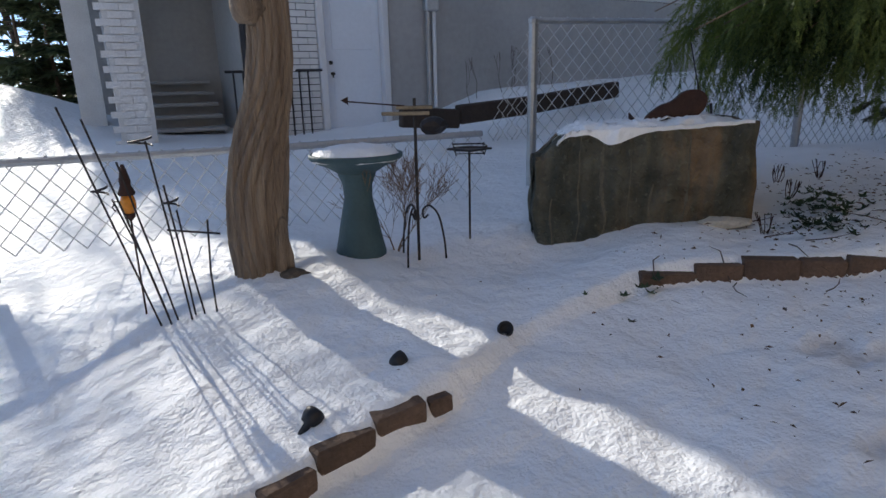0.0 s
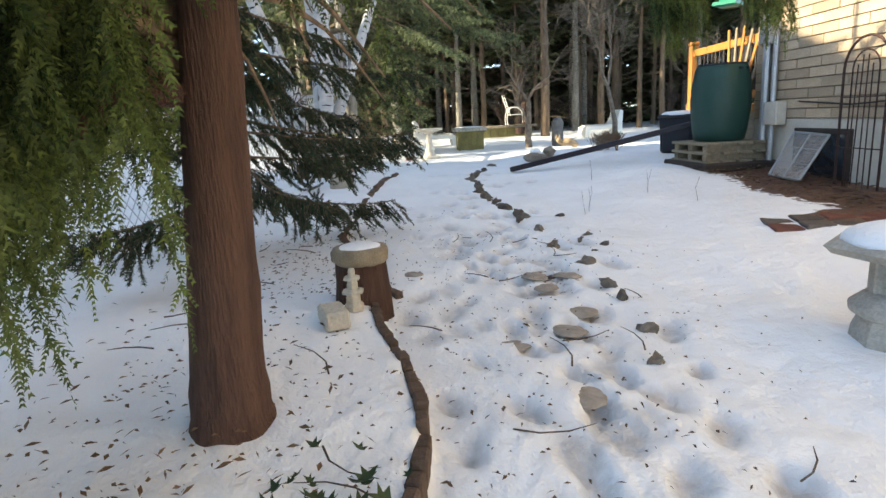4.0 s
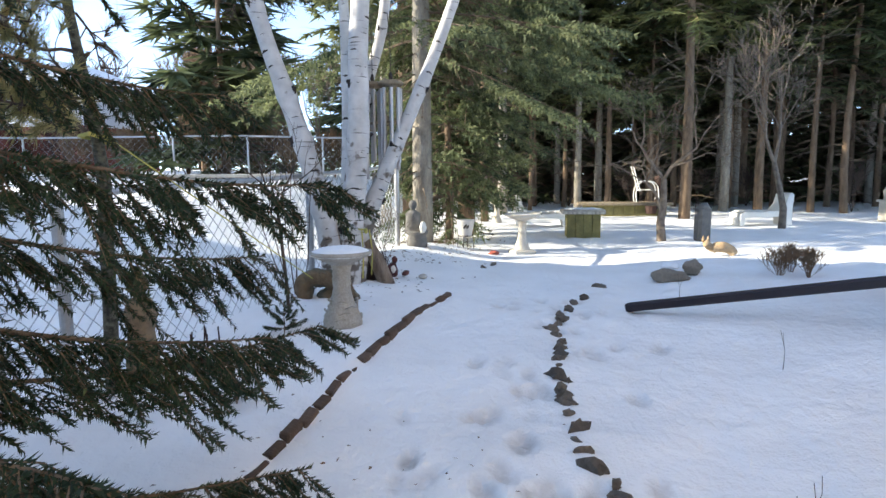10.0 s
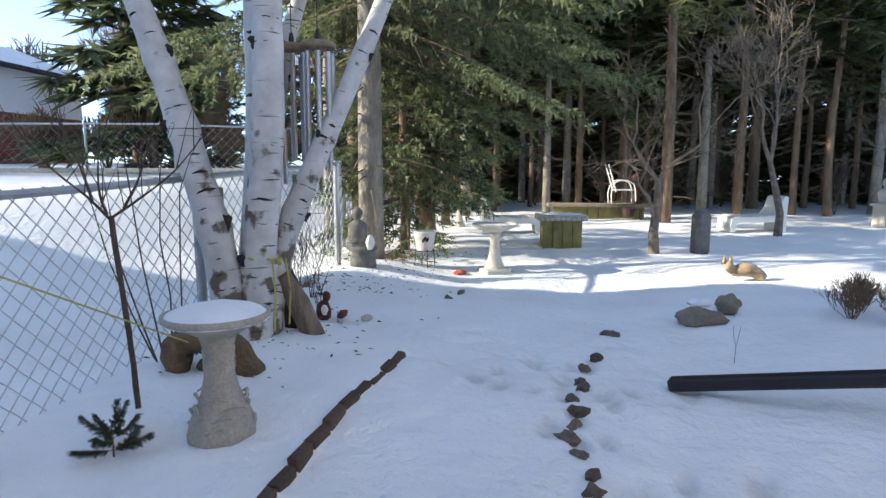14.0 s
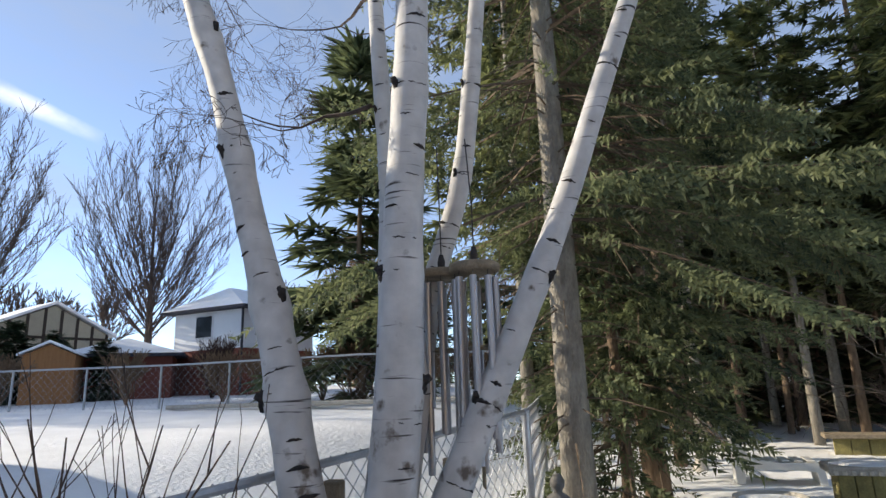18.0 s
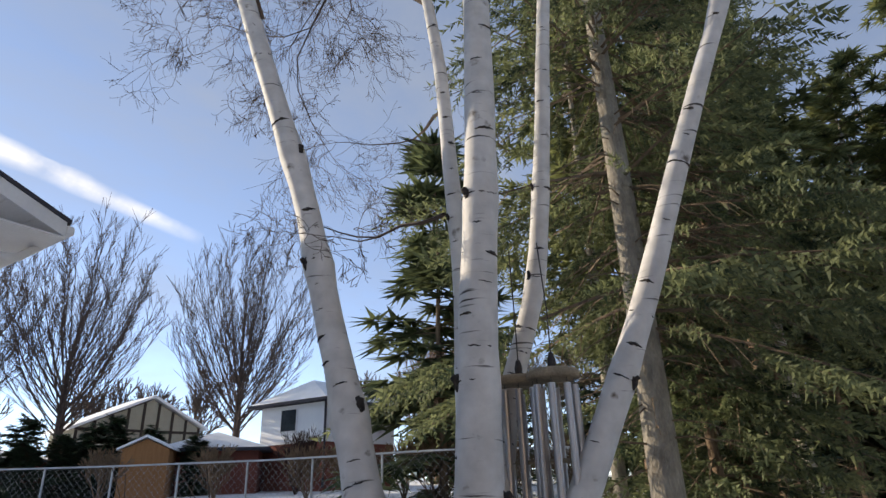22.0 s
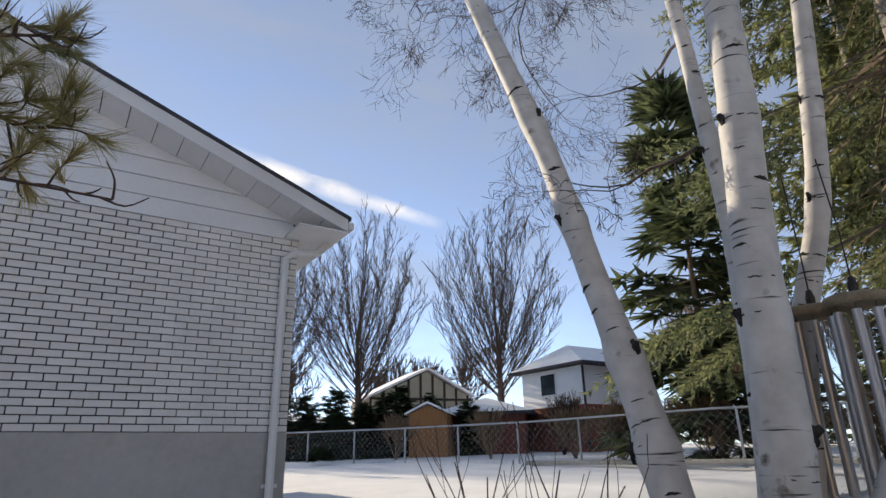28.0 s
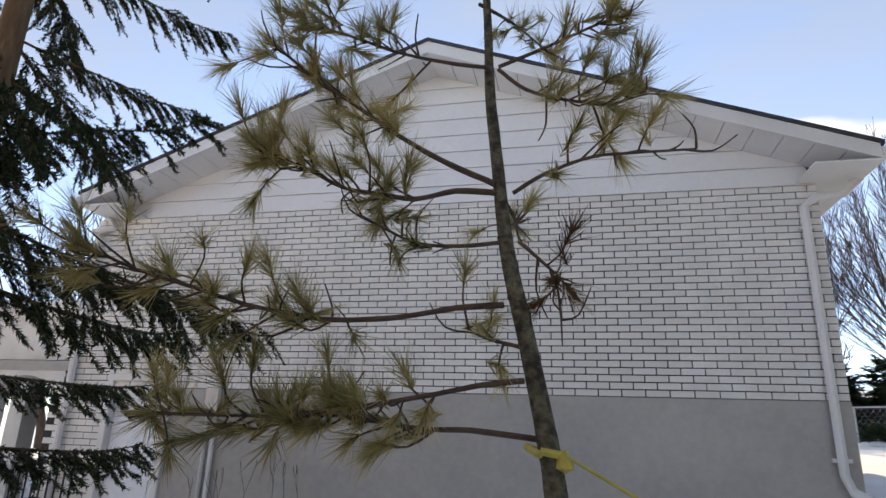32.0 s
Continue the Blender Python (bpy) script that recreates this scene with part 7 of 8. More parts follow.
for k in range(3):
    z = zz - 0.02 - k * 0.105
    for j in range(4):
        part("board", Shape().box((0, -0.3 + 0.2 * j, z), (0.84, 0.17, 0.035), ch=0.006), WOOD_GREY, pl)
    for j in (-1, 0, 1):
        part("bearer", Shape().box((j * 0.33, 0, z - 0.053), (0.08, 0.74, 0.07), ch=0.006), WOOD_GREY, pl)
part("base_board", Shape().box((0, 0, 0.0), (1.0, 0.9, 0.12), ch=0.02), TIMBER_DARK, pl)
bn = thing("black_bin", "black plastic storage bin with snow on its lid", "bin", on(11.25, -2.9), 8)
part("body", Shape().lathe([(0.27, -0.02), (0.3, 0.1), (0.33, 0.44), (0.335, 0.5)], 4).box((0, 0, 0.25), (0.46, 0.46, 0.5), math.pi / 4, 0.05), BLACK_PLASTIC, bn)
part("lid", Shape().box((0, 0, 0.53), (0.52, 0.52, 0.06), math.pi / 4, 0.02), BLACK_PLASTIC, bn)
snow_cap("bin_snow", "snow on the black bin's lid", on(11.25, -2.9, 0.55), 0.27, 0.06, 8)
a, b = Vector((11.42, -0.44, 0.70)), Vector((10.3, -2.7, 1.27))
m = Matrix.Rotation(math.atan2(b.y - a.y, b.x - a.x), 4, "Z") @ Matrix.Rotation(-math.atan2(b.z - a.z, (b.xy - a.xy).length), 4, "Y")
gt = solid("downspout_pipe", Shape().box((a + b) / 2, ((b - a).length, 0.1, 0.075), ch=0.012, m=m), material("dark_brown_painted_metal", (0.03, 0.024, 0.032), (0.02, 0.017, 0.022), 0.4, 4, 40, 0.1), "dark brown downspout pipe sloping from the barrel to the snow", "pipe")
sc = thing("window_screen", "aluminium-framed window screen leaning on the basement wall", "screen", (8.58, -2.92, 0.74))
s_bl, s_br, s_tl, s_tr = Vector((0.16, 0.17, 0.0)), Vector((-0.4, 0.2, 0.0)), Vector((0.42, -0.24, 0.42)), Vector((-0.17, -0.22, 0.4))
for a, b, r_ in ((s_bl, s_br, 0.012), (s_tl, s_tr, 0.012), (s_bl, s_tl, 0.012), (s_br, s_tr, 0.012), (s_bl.lerp(s_br, 0.5), s_tl.lerp(s_tr, 0.5), 0.012), (s_bl.lerp(s_tl, 0.33), s_br.lerp(s_tr, 0.33), 0.005), (s_bl.lerp(s_tl, 0.66), s_br.lerp(s_tr, 0.66), 0.005)):
    part("frame_bar", Shape().tube([a, b], r_, 6), GALV, sc)
mesh = Shape()
for k in range(1, 40):
    t = k / 40
    mesh.tube([s_bl.lerp(s_br, t), s_tl.lerp(s_tr, t)], 0.002, 3)
    mesh.tube([s_bl.lerp(s_tl, t), s_br.lerp(s_tr, t)], 0.002, 3)
part("wire_mesh", mesh, GALV, sc, "fine grey insect mesh", kind="stuff")
tr = thing("arched_trellis", "tall arched rusty wire trellis against the house wall", "trellis", (7.85, -3.02, gz(7.85, -3.0)))
for w_, h_, r_ in ((0.27, 1.32, 0.012), (0.16, 1.2, 0.007)):
    p = [(-w_, 0, -0.05), (-w_, 0, h_ - w_)] + [(-w_ * math.cos(k * math.pi / 10), 0, h_ - w_ + w_ * math.sin(k * math.pi / 10)) for k in range(1, 10)] + [(w_, 0, h_ - w_), (w_, 0, -0.05)]
    part("hoop", Shape().tube(p, r_, 7), RUST, tr)
for k, x in enumerate((-0.1, -0.03, 0.05, 0.12)):
    part("rod", Shape().tube([(x, 0.01, -0.05), (x * 0.8, 0.0, 1.2 - 0.08 * abs(k - 1.5))], 0.006, 6), RUST, tr)
for z in (0.35, 0.8):
    part("cross_bar", Shape().tube([(-0.27, 0, z), (0.27, 0, z)], 0.006, 6), RUST, tr)
fl = thing("wire_flower", "rusty wire flower-shaped garden ornament", "ornament", on(6.5, -2.6))
for k in range(7):
    a = radians(-65 + 22 * k)
    d = Vector((math.sin(a) * 0.75, math.sin(a) * 0.2, math.cos(a)))
    o = Vector((math.cos(a), 0, -math.sin(a)))
    p = [Vector((0, 0, 0.0)) + d * (0.46 * t) + o * (0.055 * math.sin(math.pi * min(1, t * 1.02)) * sgn) for sgn, ts in ((1, [0, 0.3, 0.6, 0.85, 1.0]), (-1, [0.85, 0.6, 0.3, 0])) for t in ts]
    part("petal", Shape().tube(path_points(p, 3), 0.006, 5), RUST, fl)
PAVER_GREY = material("grey_brown_clay_paver", (0.15, 0.12, 0.1), (0.09, 0.075, 0.065), 0.95, 9, 60, 0.5, random=0.2)
for i in range(2):
    for j in range(9):
        pv = Shape().box((0, 0, 0), (0.195, 0.19, 0.05), ch=0.008)
        x, y = 6.9 - 0.2 * i - 0.05 * j, -1.72 + 0.05 * i - 0.195 * j
        grey = (i * 2 + j * 3) % 5 in (0, 3)
        solid("paver", pv, PAVER_GREY if grey else MULCH_RED, "grey-brown clay paver half under the snow" if grey else "red clay paver half under the snow", "paver", False, "pavers by the house", at=on(x, y, -0.022 + 0.004 * ((i + j) % 3)), turn=-14)
deck = thing("deck_railing", "orange stained wooden deck railing with dark balusters", "railing", (0, 0, 0))
for x, y in ((12.2, -3.5), (12.0, -4.6)):
    part("post", Shape().box((x, y, 1.65), (0.11, 0.11, 1.5), ch=0.01).box((x, y, 2.43), (0.14, 0.14, 0.05), ch=0.015), WOOD_ORANGE, deck)
for z in (1.6, 2.28):
    a, b = Vector((12.2, -3.5, z)), Vector((10.2, -3.42, z))
    part("rail", Shape().box((a + b) / 2, ((b - a).length, 0.05, 0.1), math.atan2(b.y - a.y, b.x - a.x), 0.008), WOOD_ORANGE, deck)
for k in range(15):
    x = 12.05 - 0.125 * k
    part("baluster", Shape().tube([(x, -3.5 + 0.04 * (12.2 - x), 1.6), (x, -3.5 + 0.04 * (12.2 - x), 2.28)], 0.012, 6), DARK_IRON, deck)
part("deck_floor", Shape().box((11.0, -4.4, 1.42), (2.6, 1.9, 0.1), ch=0.01), WOOD_ORANGE, deck)
part("deck_skirt", Shape().box((11.0, -3.46, 1.12), (2.4, 0.04, 0.5)), WOOD_GREY, deck)
for k in range(6):
    solid("wooden_stake", Shape().box((0, 0, 0.42), (0.035, 0.025, 0.85), ch=0.005), WOOD_ORANGE if k % 2 else WOOD_GREY, "wooden garden stake leaning behind the barrel", "stake", False, "stakes leaning by the railing", at=(10.15 + 0.09 * k, -3.25, 1.62), turn=20).rotation_euler = (radians(8), radians(-14 + 5 * k), 0.3)
gf = thing("hanging_feeder", "bright green plastic bird feeder hanging from a bracket", "bird feeder", (10.1, -2.92, 2.67))
part("roof", Shape().lathe([(0.2, 0.14), (0.21, 0.15), (0.03, 0.24)], 4), GREEN_PLASTIC, gf)
part("tray", Shape().lathe([(0.13, -0.04), (0.19, -0.02), (0.19, 0.02)], 4), GREEN_PLASTIC, gf)
part("hopper", Shape().lathe([(0.1, 0.0), (0.13, 0.14)], 4), GREEN_PLASTIC, gf)
part("hanger", Shape().tube([(0, 0, 0.22), (0, 0, 0.75)], 0.004, 5), DARK_IRON, gf)
part("bracket_arm", Shape().tube([(-0.7, -0.2, 0.75), (0.3, 0.08, 0.75)], 0.012, 6), DARK_IRON, gf)
for k, (x, y) in enumerate(((8.1, -0.62), (8.2, -0.68), (8.6, -1.4), (9.9, -1.2), (11.9, -1.0), (7.9, -1.6))):
    bare("weed_plant", "single dry weed stem in the snow", on(x, y), 0.28, 0.003, 1, 250 + k, TWIG, 0.4, 0.5, (1, 2), category="plant", min_r=0.0015, first=0.6, group="dry weed stems")

# ---- round the birches ----
wc = thing("wind_chime", "large wind chime of aluminium tubes under a wooden disc", "wind chime", (12.36, 1.97, 2.9))
part("disc", Shape().lathe([(0.12, -0.02), (0.135, -0.01), (0.135, 0.015), (0.12, 0.03), (0.03, 0.035)], 28), WOOD_GREY, wc, "round weathered disc", True)
part("suspension", Shape().tube([(0, 0, 0.03), (0.0, 0, 0.35), (0.02, 0.03, 0.75)], 0.004, 5), DARK_IRON, wc)
part("hook", Shape().lathe([(0.02, 0.03), (0.022, 0.08), (0.012, 0.12)], 10), DARK_IRON, wc)
for k, Ln in enumerate((0.98, 0.78, 0.86, 0.7, 0.92, 0.8, 0.66, 0.88)):
    a = 2 * math.pi * k / 8 + 0.3
    x, y = 0.105 * math.cos(a), 0.105 * math.sin(a)
    tb_ = part("tube", Shape().tube([(x, y, -0.05), (x * 1.05, y * 1.05, -0.05 - Ln)], 0.019, 12), CHIME, wc)
    part("string", Shape().tube([(x, y, -0.02), (x, y, -0.06)], 0.002, 4), DARK_IRON, tb_)
part("clapper", Shape().lathe([(0.05, -0.42), (0.055, -0.41), (0.05, -0.4)], 16), WOOD_GREY, wc)
part("sail", Shape().box((0, 0, -1.02), (0.09, 0.01, 0.13), 0.5, 0.004), WOOD_GREY, wc)
wc2 = copy_thing(wc, pose(12.44, 2.2, 2.9, 0, 0, 140))
t2 = solid("yellow_rope", Shape().tube([(11.82 + 0.0, 2.2, 1.36), (11.95, 2.15, 1.34), (12.1, 2.22, 1.36), (12.1, 2.4, 1.37), (11.9, 2.44, 1.37), (11.8, 2.3, 1.36)], 0.01, 6).tube([(11.86, 2.18, 1.34), (11.84, 2.16, 1.1), (11.8, 2.16, 0.85)], 0.007, 5).tube([(12.0, 2.14, 1.34), (12.03, 2.12, 1.1), (12.01, 2.13, 0.85)], 0.007, 5).rock((11.9, 2.15, 1.33), (0.04, 0.03, 0.03), 3, 0.6, 1), YELLOW, "yellow rope knotted round the birch trunk", "rope")
solid("leaning_log", Shape().tube([(12.2, 2.0, gz(12.2, 2.0) - 0.05), (12.13, 2.1, 0.98), (12.05, 2.2, 1.22)], [0.085, 0.08, 0.06], 12, wobble=0.1), DRIFT, "split grey log leaning against the birches", "log", True)
solid("bark_slab", Shape().tube([(12.3, 2.2, 0.75), (12.25, 2.2, 1.1), (12.2, 2.22, 1.3)], [0.07, 0.06, 0.02], 10, wobble=0.15), RUST, "dark rusty slab behind the leaning log", "slab", True)
arch = Shape().tube(path_points([(11.17, 2.42, 0.66), (11.22, 2.52, 0.67), (11.25, 2.57, 0.77), (11.25, 2.57, 0.88), (11.26, 2.48, 0.94), (11.28, 2.34, 0.93), (11.3, 2.2, 0.85), (11.3, 2.12, 0.7)], 4), [0.035 + 0.055 * min(1.0, k / 9) for k in range(29)], 12, wobble=0.14, seed=12)
solid("arched_stone", arch.rock((11.28, 2.3, 0.74), (0.07, 0.16, 0.12), 14, 0.3, 3), STONE, "brown-grey stone figure of an arched animal", "statue", True)
sq = solid("painted_figurine", Shape().rock((0, 0, 0.08), (0.075, 0.06, 0.1), 2, 0.25, 2).rock((0.02, -0.02, 0.2), (0.04, 0.035, 0.045), 5, 0.2, 2).rock((0.06, -0.14, 0.04), (0.12, 0.04, 0.03), 7, 0.3, 2), material("dark_red_paint", (0.12, 0.03, 0.025), (0.05, 0.02, 0.02), 0.6, 9, 40, 0.2), "small dark red and white animal figurine in the snow", "figurine", True, at=on(12.6, 2.05))
part("chest", Shape().rock((-0.062, -0.025, 0.1), (0.022, 0.03, 0.045), 6, 0.2, 2), WHITE_RESIN, sq, "white chest", True)
solid("flat_rock", Shape().rock((0, 0, 0.02), (0.06, 0.05, 0.03), 30, 0.3, 2), PALE_STONE, "small pale rock lying on the snow", "rock", at=on(12.75, 1.72))
small_sets = [needle_branch(1.1, 35, 80, 0.09), needle_branch(0.95, 36, 80, 0.09)]
sap = thing("sapling", "small bare sapling with upright forked twigs", "tree", on(10.73, 2.5))
part("stem", Shape().tube(path_points([(0, 0, -0.03), (0.0, 0.02, 0.35), (0, 0.05, 0.7), (0, 0.08, 1.04)], 4), 0.014, 8, wobble=0.15), TWIG, sap)
srng = random.Random(77)
for fork in ([(0, 0.08, 1.02), (-0.02, 0.2, 1.15), (-0.03, 0.38, 1.3), (-0.03, 0.55, 1.5)], [(0, 0.08, 1.03), (0.03, -0.08, 1.14), (0.05, -0.26, 1.28), (0.05, -0.44, 1.48)], [(0, 0.1, 1.05), (-0.05, 0.1, 1.2), (-0.09, 0.04, 1.5)], [(0.02, 0.02, 1.08), (0.07, -0.05, 1.25), (0.08, -0.14, 1.52)], [(-0.02, 0.16, 1.12), (-0.04, 0.2, 1.3), (-0.05, 0.3, 1.55)]):
    fork = path_points(fork, 4)
    fork_limb = part("limb", Shape().tube(fork, [0.008 - 0.0065 * k / len(fork) for k in range(len(fork))], 6, wobble=0.2), TWIG, sap)
    for k in range(2, len(fork) - 1, 2):
        s = Shape()
        bare_tree(s, fork[k], Vector((srng.uniform(-0.5, 0.5), srng.uniform(-0.5, 0.5), 1)), srng.uniform(0.12, 0.3), 0.0035, 1, srng, 0.4, 0.4, (1, 2), 0.0015, 5, 0.1)
        part("twig", s, TWIG, fork_limb)
cane = thing("cane_shrub", "thin bare canes standing by the chain-link fence", "shrub", on(11.45, 2.72))
for k in range(5):
    s = Shape()
    a = srng.uniform(0, 6.28)
    bare_tree(s, Vector((0.12 * math.cos(a), 0.1 * math.sin(a), 0.0)), Vector((math.cos(a) * 0.32, math.sin(a) * 0.2, 1)), srng.uniform(0.8, 1.2), 0.007, 2, srng, 0.35, 0.5, (1, 2), 0.002, 5, 0.1, (0.25, 0.45))
    part("cane", s, TWIG, cane)
for k in range(5):
    bare("cane_shrub", "small twiggy shrub behind the birches", on(12.7 + 0.25 * k, 2.5 - 0.02 * k), 0.8, 0.006, 3, 260 + k, TWIG, 0.5, 0.4, (2, 3), category="shrub", min_r=0.0018, first=0.35, stems=3, group="twigs behind the birches")
for k, (x, y, sc_) in enumerate(((10.3, 2.35, 1.0), (9.0, 2.05, 0.9), (9.85, 1.9, 0.0))):
    if sc_:
        seedling = thing("spruce_seedling", "tiny spruce seedling poking out of the snow", "tree", on(x, y), 30 * k)
        part("stem", Shape().tube([(0, 0, -0.02), (0, 0, 0.14)], [0.006, 0.003], 5), BROWN_BARK, seedling)
        for j in range(11):
            wm, lm = small_sets[j % 2]
            b = part("branch", wm, None, seedling)
            b.matrix_basis = pose(0, 0, 0.02 + 0.012 * j, 0, -16 - 5 * j, 137 * j) @ Matrix.Scale((0.18 - 0.006 * j) * sc_, 4)
            part("needles", lm, None, b)
for k in range(10):
    solid("cane_stub", Shape().tube([(0, 0, -0.02), (0.01, 0.005, 0.12)], 0.006, 5), RUST, "dark cut cane stub in the snow", "plant", False, "cut cane stubs", at=on(9.85 + 0.05 * (k % 5), 2.75 + 0.08 * (k // 5) + 0.03 * k % 0.1), turn=36 * k)
solid("fence_birdhouse", Shape().box((0, 0, 0), (0.1, 0.1, 0.2), 0.2, 0.01), WOOD_GREY, "small weathered wooden box fixed behind the birch", "box", at=(12.2, 2.75, 1.75))
# robed statue on the slope beside the pine
solid("garden_statue", Shape().lathe([(0.11, 0), (0.1, 0.1), (0.085, 0.3), (0.1, 0.42), (0.08, 0.5), (0.03, 0.54), (0.035, 0.56), (0.055, 0.6), (0.05, 0.66), (0.02, 0.7)], 16, noise_amp=0.02), material("brown_cast_stone", (0.27, 0.2, 0.125), (0.16, 0.12, 0.08), 0.9, 7, 40, 0.5), "weathered brown stone figure standing in the snow", "statue", True, at=on(9.32, 2.88))

# ---- the far end of the garden ----
bu = solid("buddha_statue", Shape().rock((0, 0, 0.42), (0.16, 0.19, 0.1), 3, 0.1, 3).lathe([(0.15, 0.42), (0.155, 0.52), (0.14, 0.66), (0.15, 0.74), (0.1, 0.79), (0.045, 0.82), (0.05, 0.84), (0.078, 0.88), (0.08, 0.94), (0.05, 0.995), (0.02, 1.01)], 20), GREY_STONE, "dark grey seated stone figure on a round pedestal", "statue", True, at=on(14.75, 2.28, -0.1))
bu.scale = (0.78, 0.78, 0.78)
ped = solid("statue_pedestal", Shape().lathe([(0.2, 0), (0.19, 0.2), (0.17, 0.26), (0.21, 0.3), (0.21, 0.36)], 20), GREY_STONE, "round grey stone pedestal", "pedestal", True, at=on(14.75, 2.22, -0.05))
ped.scale = (0.8, 0.8, 0.78)
solid("marker_stone", Shape().rock((0, 0, 0), (0.1, 0.05, 0.09), 23, 0.2, 2), WHITE_RESIN, "small white rounded stone leaning on the pedestal", "stone", True, at=on(14.62, 2.1, 0.3))
pot = thing("flower_pot", "white flower pot with dark leaf pattern on a wire stand", "pot", on(15.56, 1.58))
part("pot_body", Shape().lathe([(0.1, 0.2), (0.105, 0.22), (0.15, 0.46), (0.155, 0.48), (0.14, 0.48), (0.1, 0.3)], 24), CERAMIC, pot, "", True)
for k in range(5):
    a = math.pi + 0.2 + 0.12 * (k - 2)
    part("leaf_motif", Shape().rock((0.135 * math.cos(a), 0.135 * math.sin(a), 0.36 + 0.02 * (k % 3)), (0.012, 0.016, 0.028), k, 0.2, 1), DARK_IRON, pot)
for k in range(4):
    a = k * math.pi / 2 + 0.4
    part("stand_leg", Shape().tube([(0.14 * math.cos(a), 0.14 * math.sin(a), 0), (0.12 * math.cos(a), 0.12 * math.sin(a), 0.24)], 0.006, 5), DARK_IRON, pot)
part("stand_ring", Shape().tube([(0.125 * math.cos(k * 0.4), 0.125 * math.sin(k * 0.4), 0.22) for k in range(17)], 0.006, 5), DARK_IRON, pot)
tbl = thing("stone_table", "stone-topped garden table with a mossy wooden box base", "table", on(18.5, -0.47), 3)
part("top_slab", Shape().box((0, 0, 0.52), (0.62, 0.86, 0.1), ch=0.02), CONCRETE, tbl)
for k in range(9):
    part("dentil", Shape().box((-0.32, -0.36 + 0.09 * k, 0.5), (0.03, 0.05, 0.05), ch=0.008), PALE_STONE, tbl)
for k in range(4):
    part("slat", Shape().box((-0.25, -0.255 + 0.17 * k, 0.23), (0.04, 0.16, 0.5), ch=0.006), WOOD_MOSS, tbl)
part("base_box", Shape().box((0.02, 0, 0.23), (0.5, 0.66, 0.48), ch=0.01), WOOD_MOSS, tbl)
snow_cap("table_snow", "thin snow on the stone table", on(18.5, -0.47, 0.565), 0.27, 0.03, 6, 0.38)


def lounger(x, y, turn):
    c = thing("lounger", "white moulded resin lounger with raised back, standing in snow", "lounger", on(x, y), turn, "white loungers")
    seat = Shape()
    prof = [(-0.62, 0.02), (-0.6, 0.3), (-0.5, 0.34), (-0.1, 0.33), (0.32, 0.36), (0.44, 0.52), (0.5, 0.74), (0.56, 0.78), (0.62, 0.74), (0.6, 0.4), (0.6, 0.02), (0.48, 0.02), (0.46, 0.24), (0.1, 0.22), (-0.35, 0.22), (-0.5, 0.2), (-0.52, 0.02)]
    n = len(prof)
    for y_ in (-0.28, 0.28):
        seat.v += [(px, y_, pz) for px, pz in prof]
    seat.f = [tuple(range(n))[::-1], tuple(range(n, 2 * n))] + [(k, (k + 1) % n, n + (k + 1) % n, n + k) for k in range(n)]
    part("shell", seat, WHITE_RESIN, c)
    for k in range(5):
        part("slat", Shape().box((-0.45 + 0.17 * k, 0, 0.355), (0.12, 0.5, 0.02), ch=0.006), WHITE_RESIN, c)
    return c


lounger(20.5, 0.4, 95)
lounger(21.2, -4.8, -80)
bench = thing("raised_bed", "long weathered wooden raised platform of heavy planks", "platform", on(24.2, -2.0))
part("top_plank", Shape().box((-0.1, 0, 0.36), (0.55, 2.7, 0.09), ch=0.015), WOOD_GREY, bench)
for k in range(8):
    part("front_board", Shape().box((-0.2, -1.05 + 0.3 * k, 0.16), (0.06, 0.285, 0.34), ch=0.01), WOOD_MOSS, bench)
part("bench_frame", Shape().box((0.05, 0, 0.15), (0.4, 2.3, 0.32)), WOOD_GREY, bench)
ch = thing("patio_chair", "white tubular metal patio chair on the platform", "chair", (24.25, -2.65, gz(24.2, -2.0) + 0.4), 90)
for sx_ in (-0.24, 0.24):
    part("side_frame", Shape().tube(path_points([(0.3, sx_, 0), (0.32, sx_, 0.3), (0.2, sx_, 0.58), (-0.1, sx_, 0.6), (-0.28, sx_, 0.45), (-0.32, sx_, 0)], 5), 0.018, 7), WHITE_RESIN, ch)
    part("back_post", Shape().tube([(0.2, sx_, 0.32), (0.42, sx_, 1.05)], 0.018, 7), WHITE_RESIN, ch)
part("seat", Shape().box((-0.02, 0, 0.36), (0.46, 0.46, 0.03), ch=0.01), WHITE_RESIN, ch)
for k in range(4):
    part("back_slat", Shape().tube([(0.26 + 0.04 * k, -0.24, 0.5 + 0.15 * k), (0.26 + 0.04 * k, 0.24, 0.5 + 0.15 * k)], 0.01, 6), WHITE_RESIN, ch)
solid("iron_lantern", Shape().lathe([(0.12, 0), (0.13, 0.05), (0.1, 0.1), (0.1, 0.62), (0.15, 0.68), (0.15, 0.72), (0.05, 0.8)], 10), RUST, "tall rusty iron lantern on the platform", "lantern", True, at=(24.1, -3.0, gz(24.2, -2.0) + 0.4))
ct = thing("rusty_cart", "small rusty planter cart beside the platform", "cart", on(23.6, -2.7))
part("basket", Shape().lathe([(0.14, 0.1), (0.18, 0.32), (0.16, 0.32)], 12), RUST, ct)
part("wheel", Shape().tube([(0.0 + 0.12 * math.cos(k * 0.42), -0.32, 0.14 + 0.12 * math.sin(k * 0.42)) for k in range(16)], 0.012, 5), RUST, ct)
part("handle", Shape().tube([(0, -0.15, 0.28), (0, -0.42, 0.3)], 0.012, 5), RUST, ct)
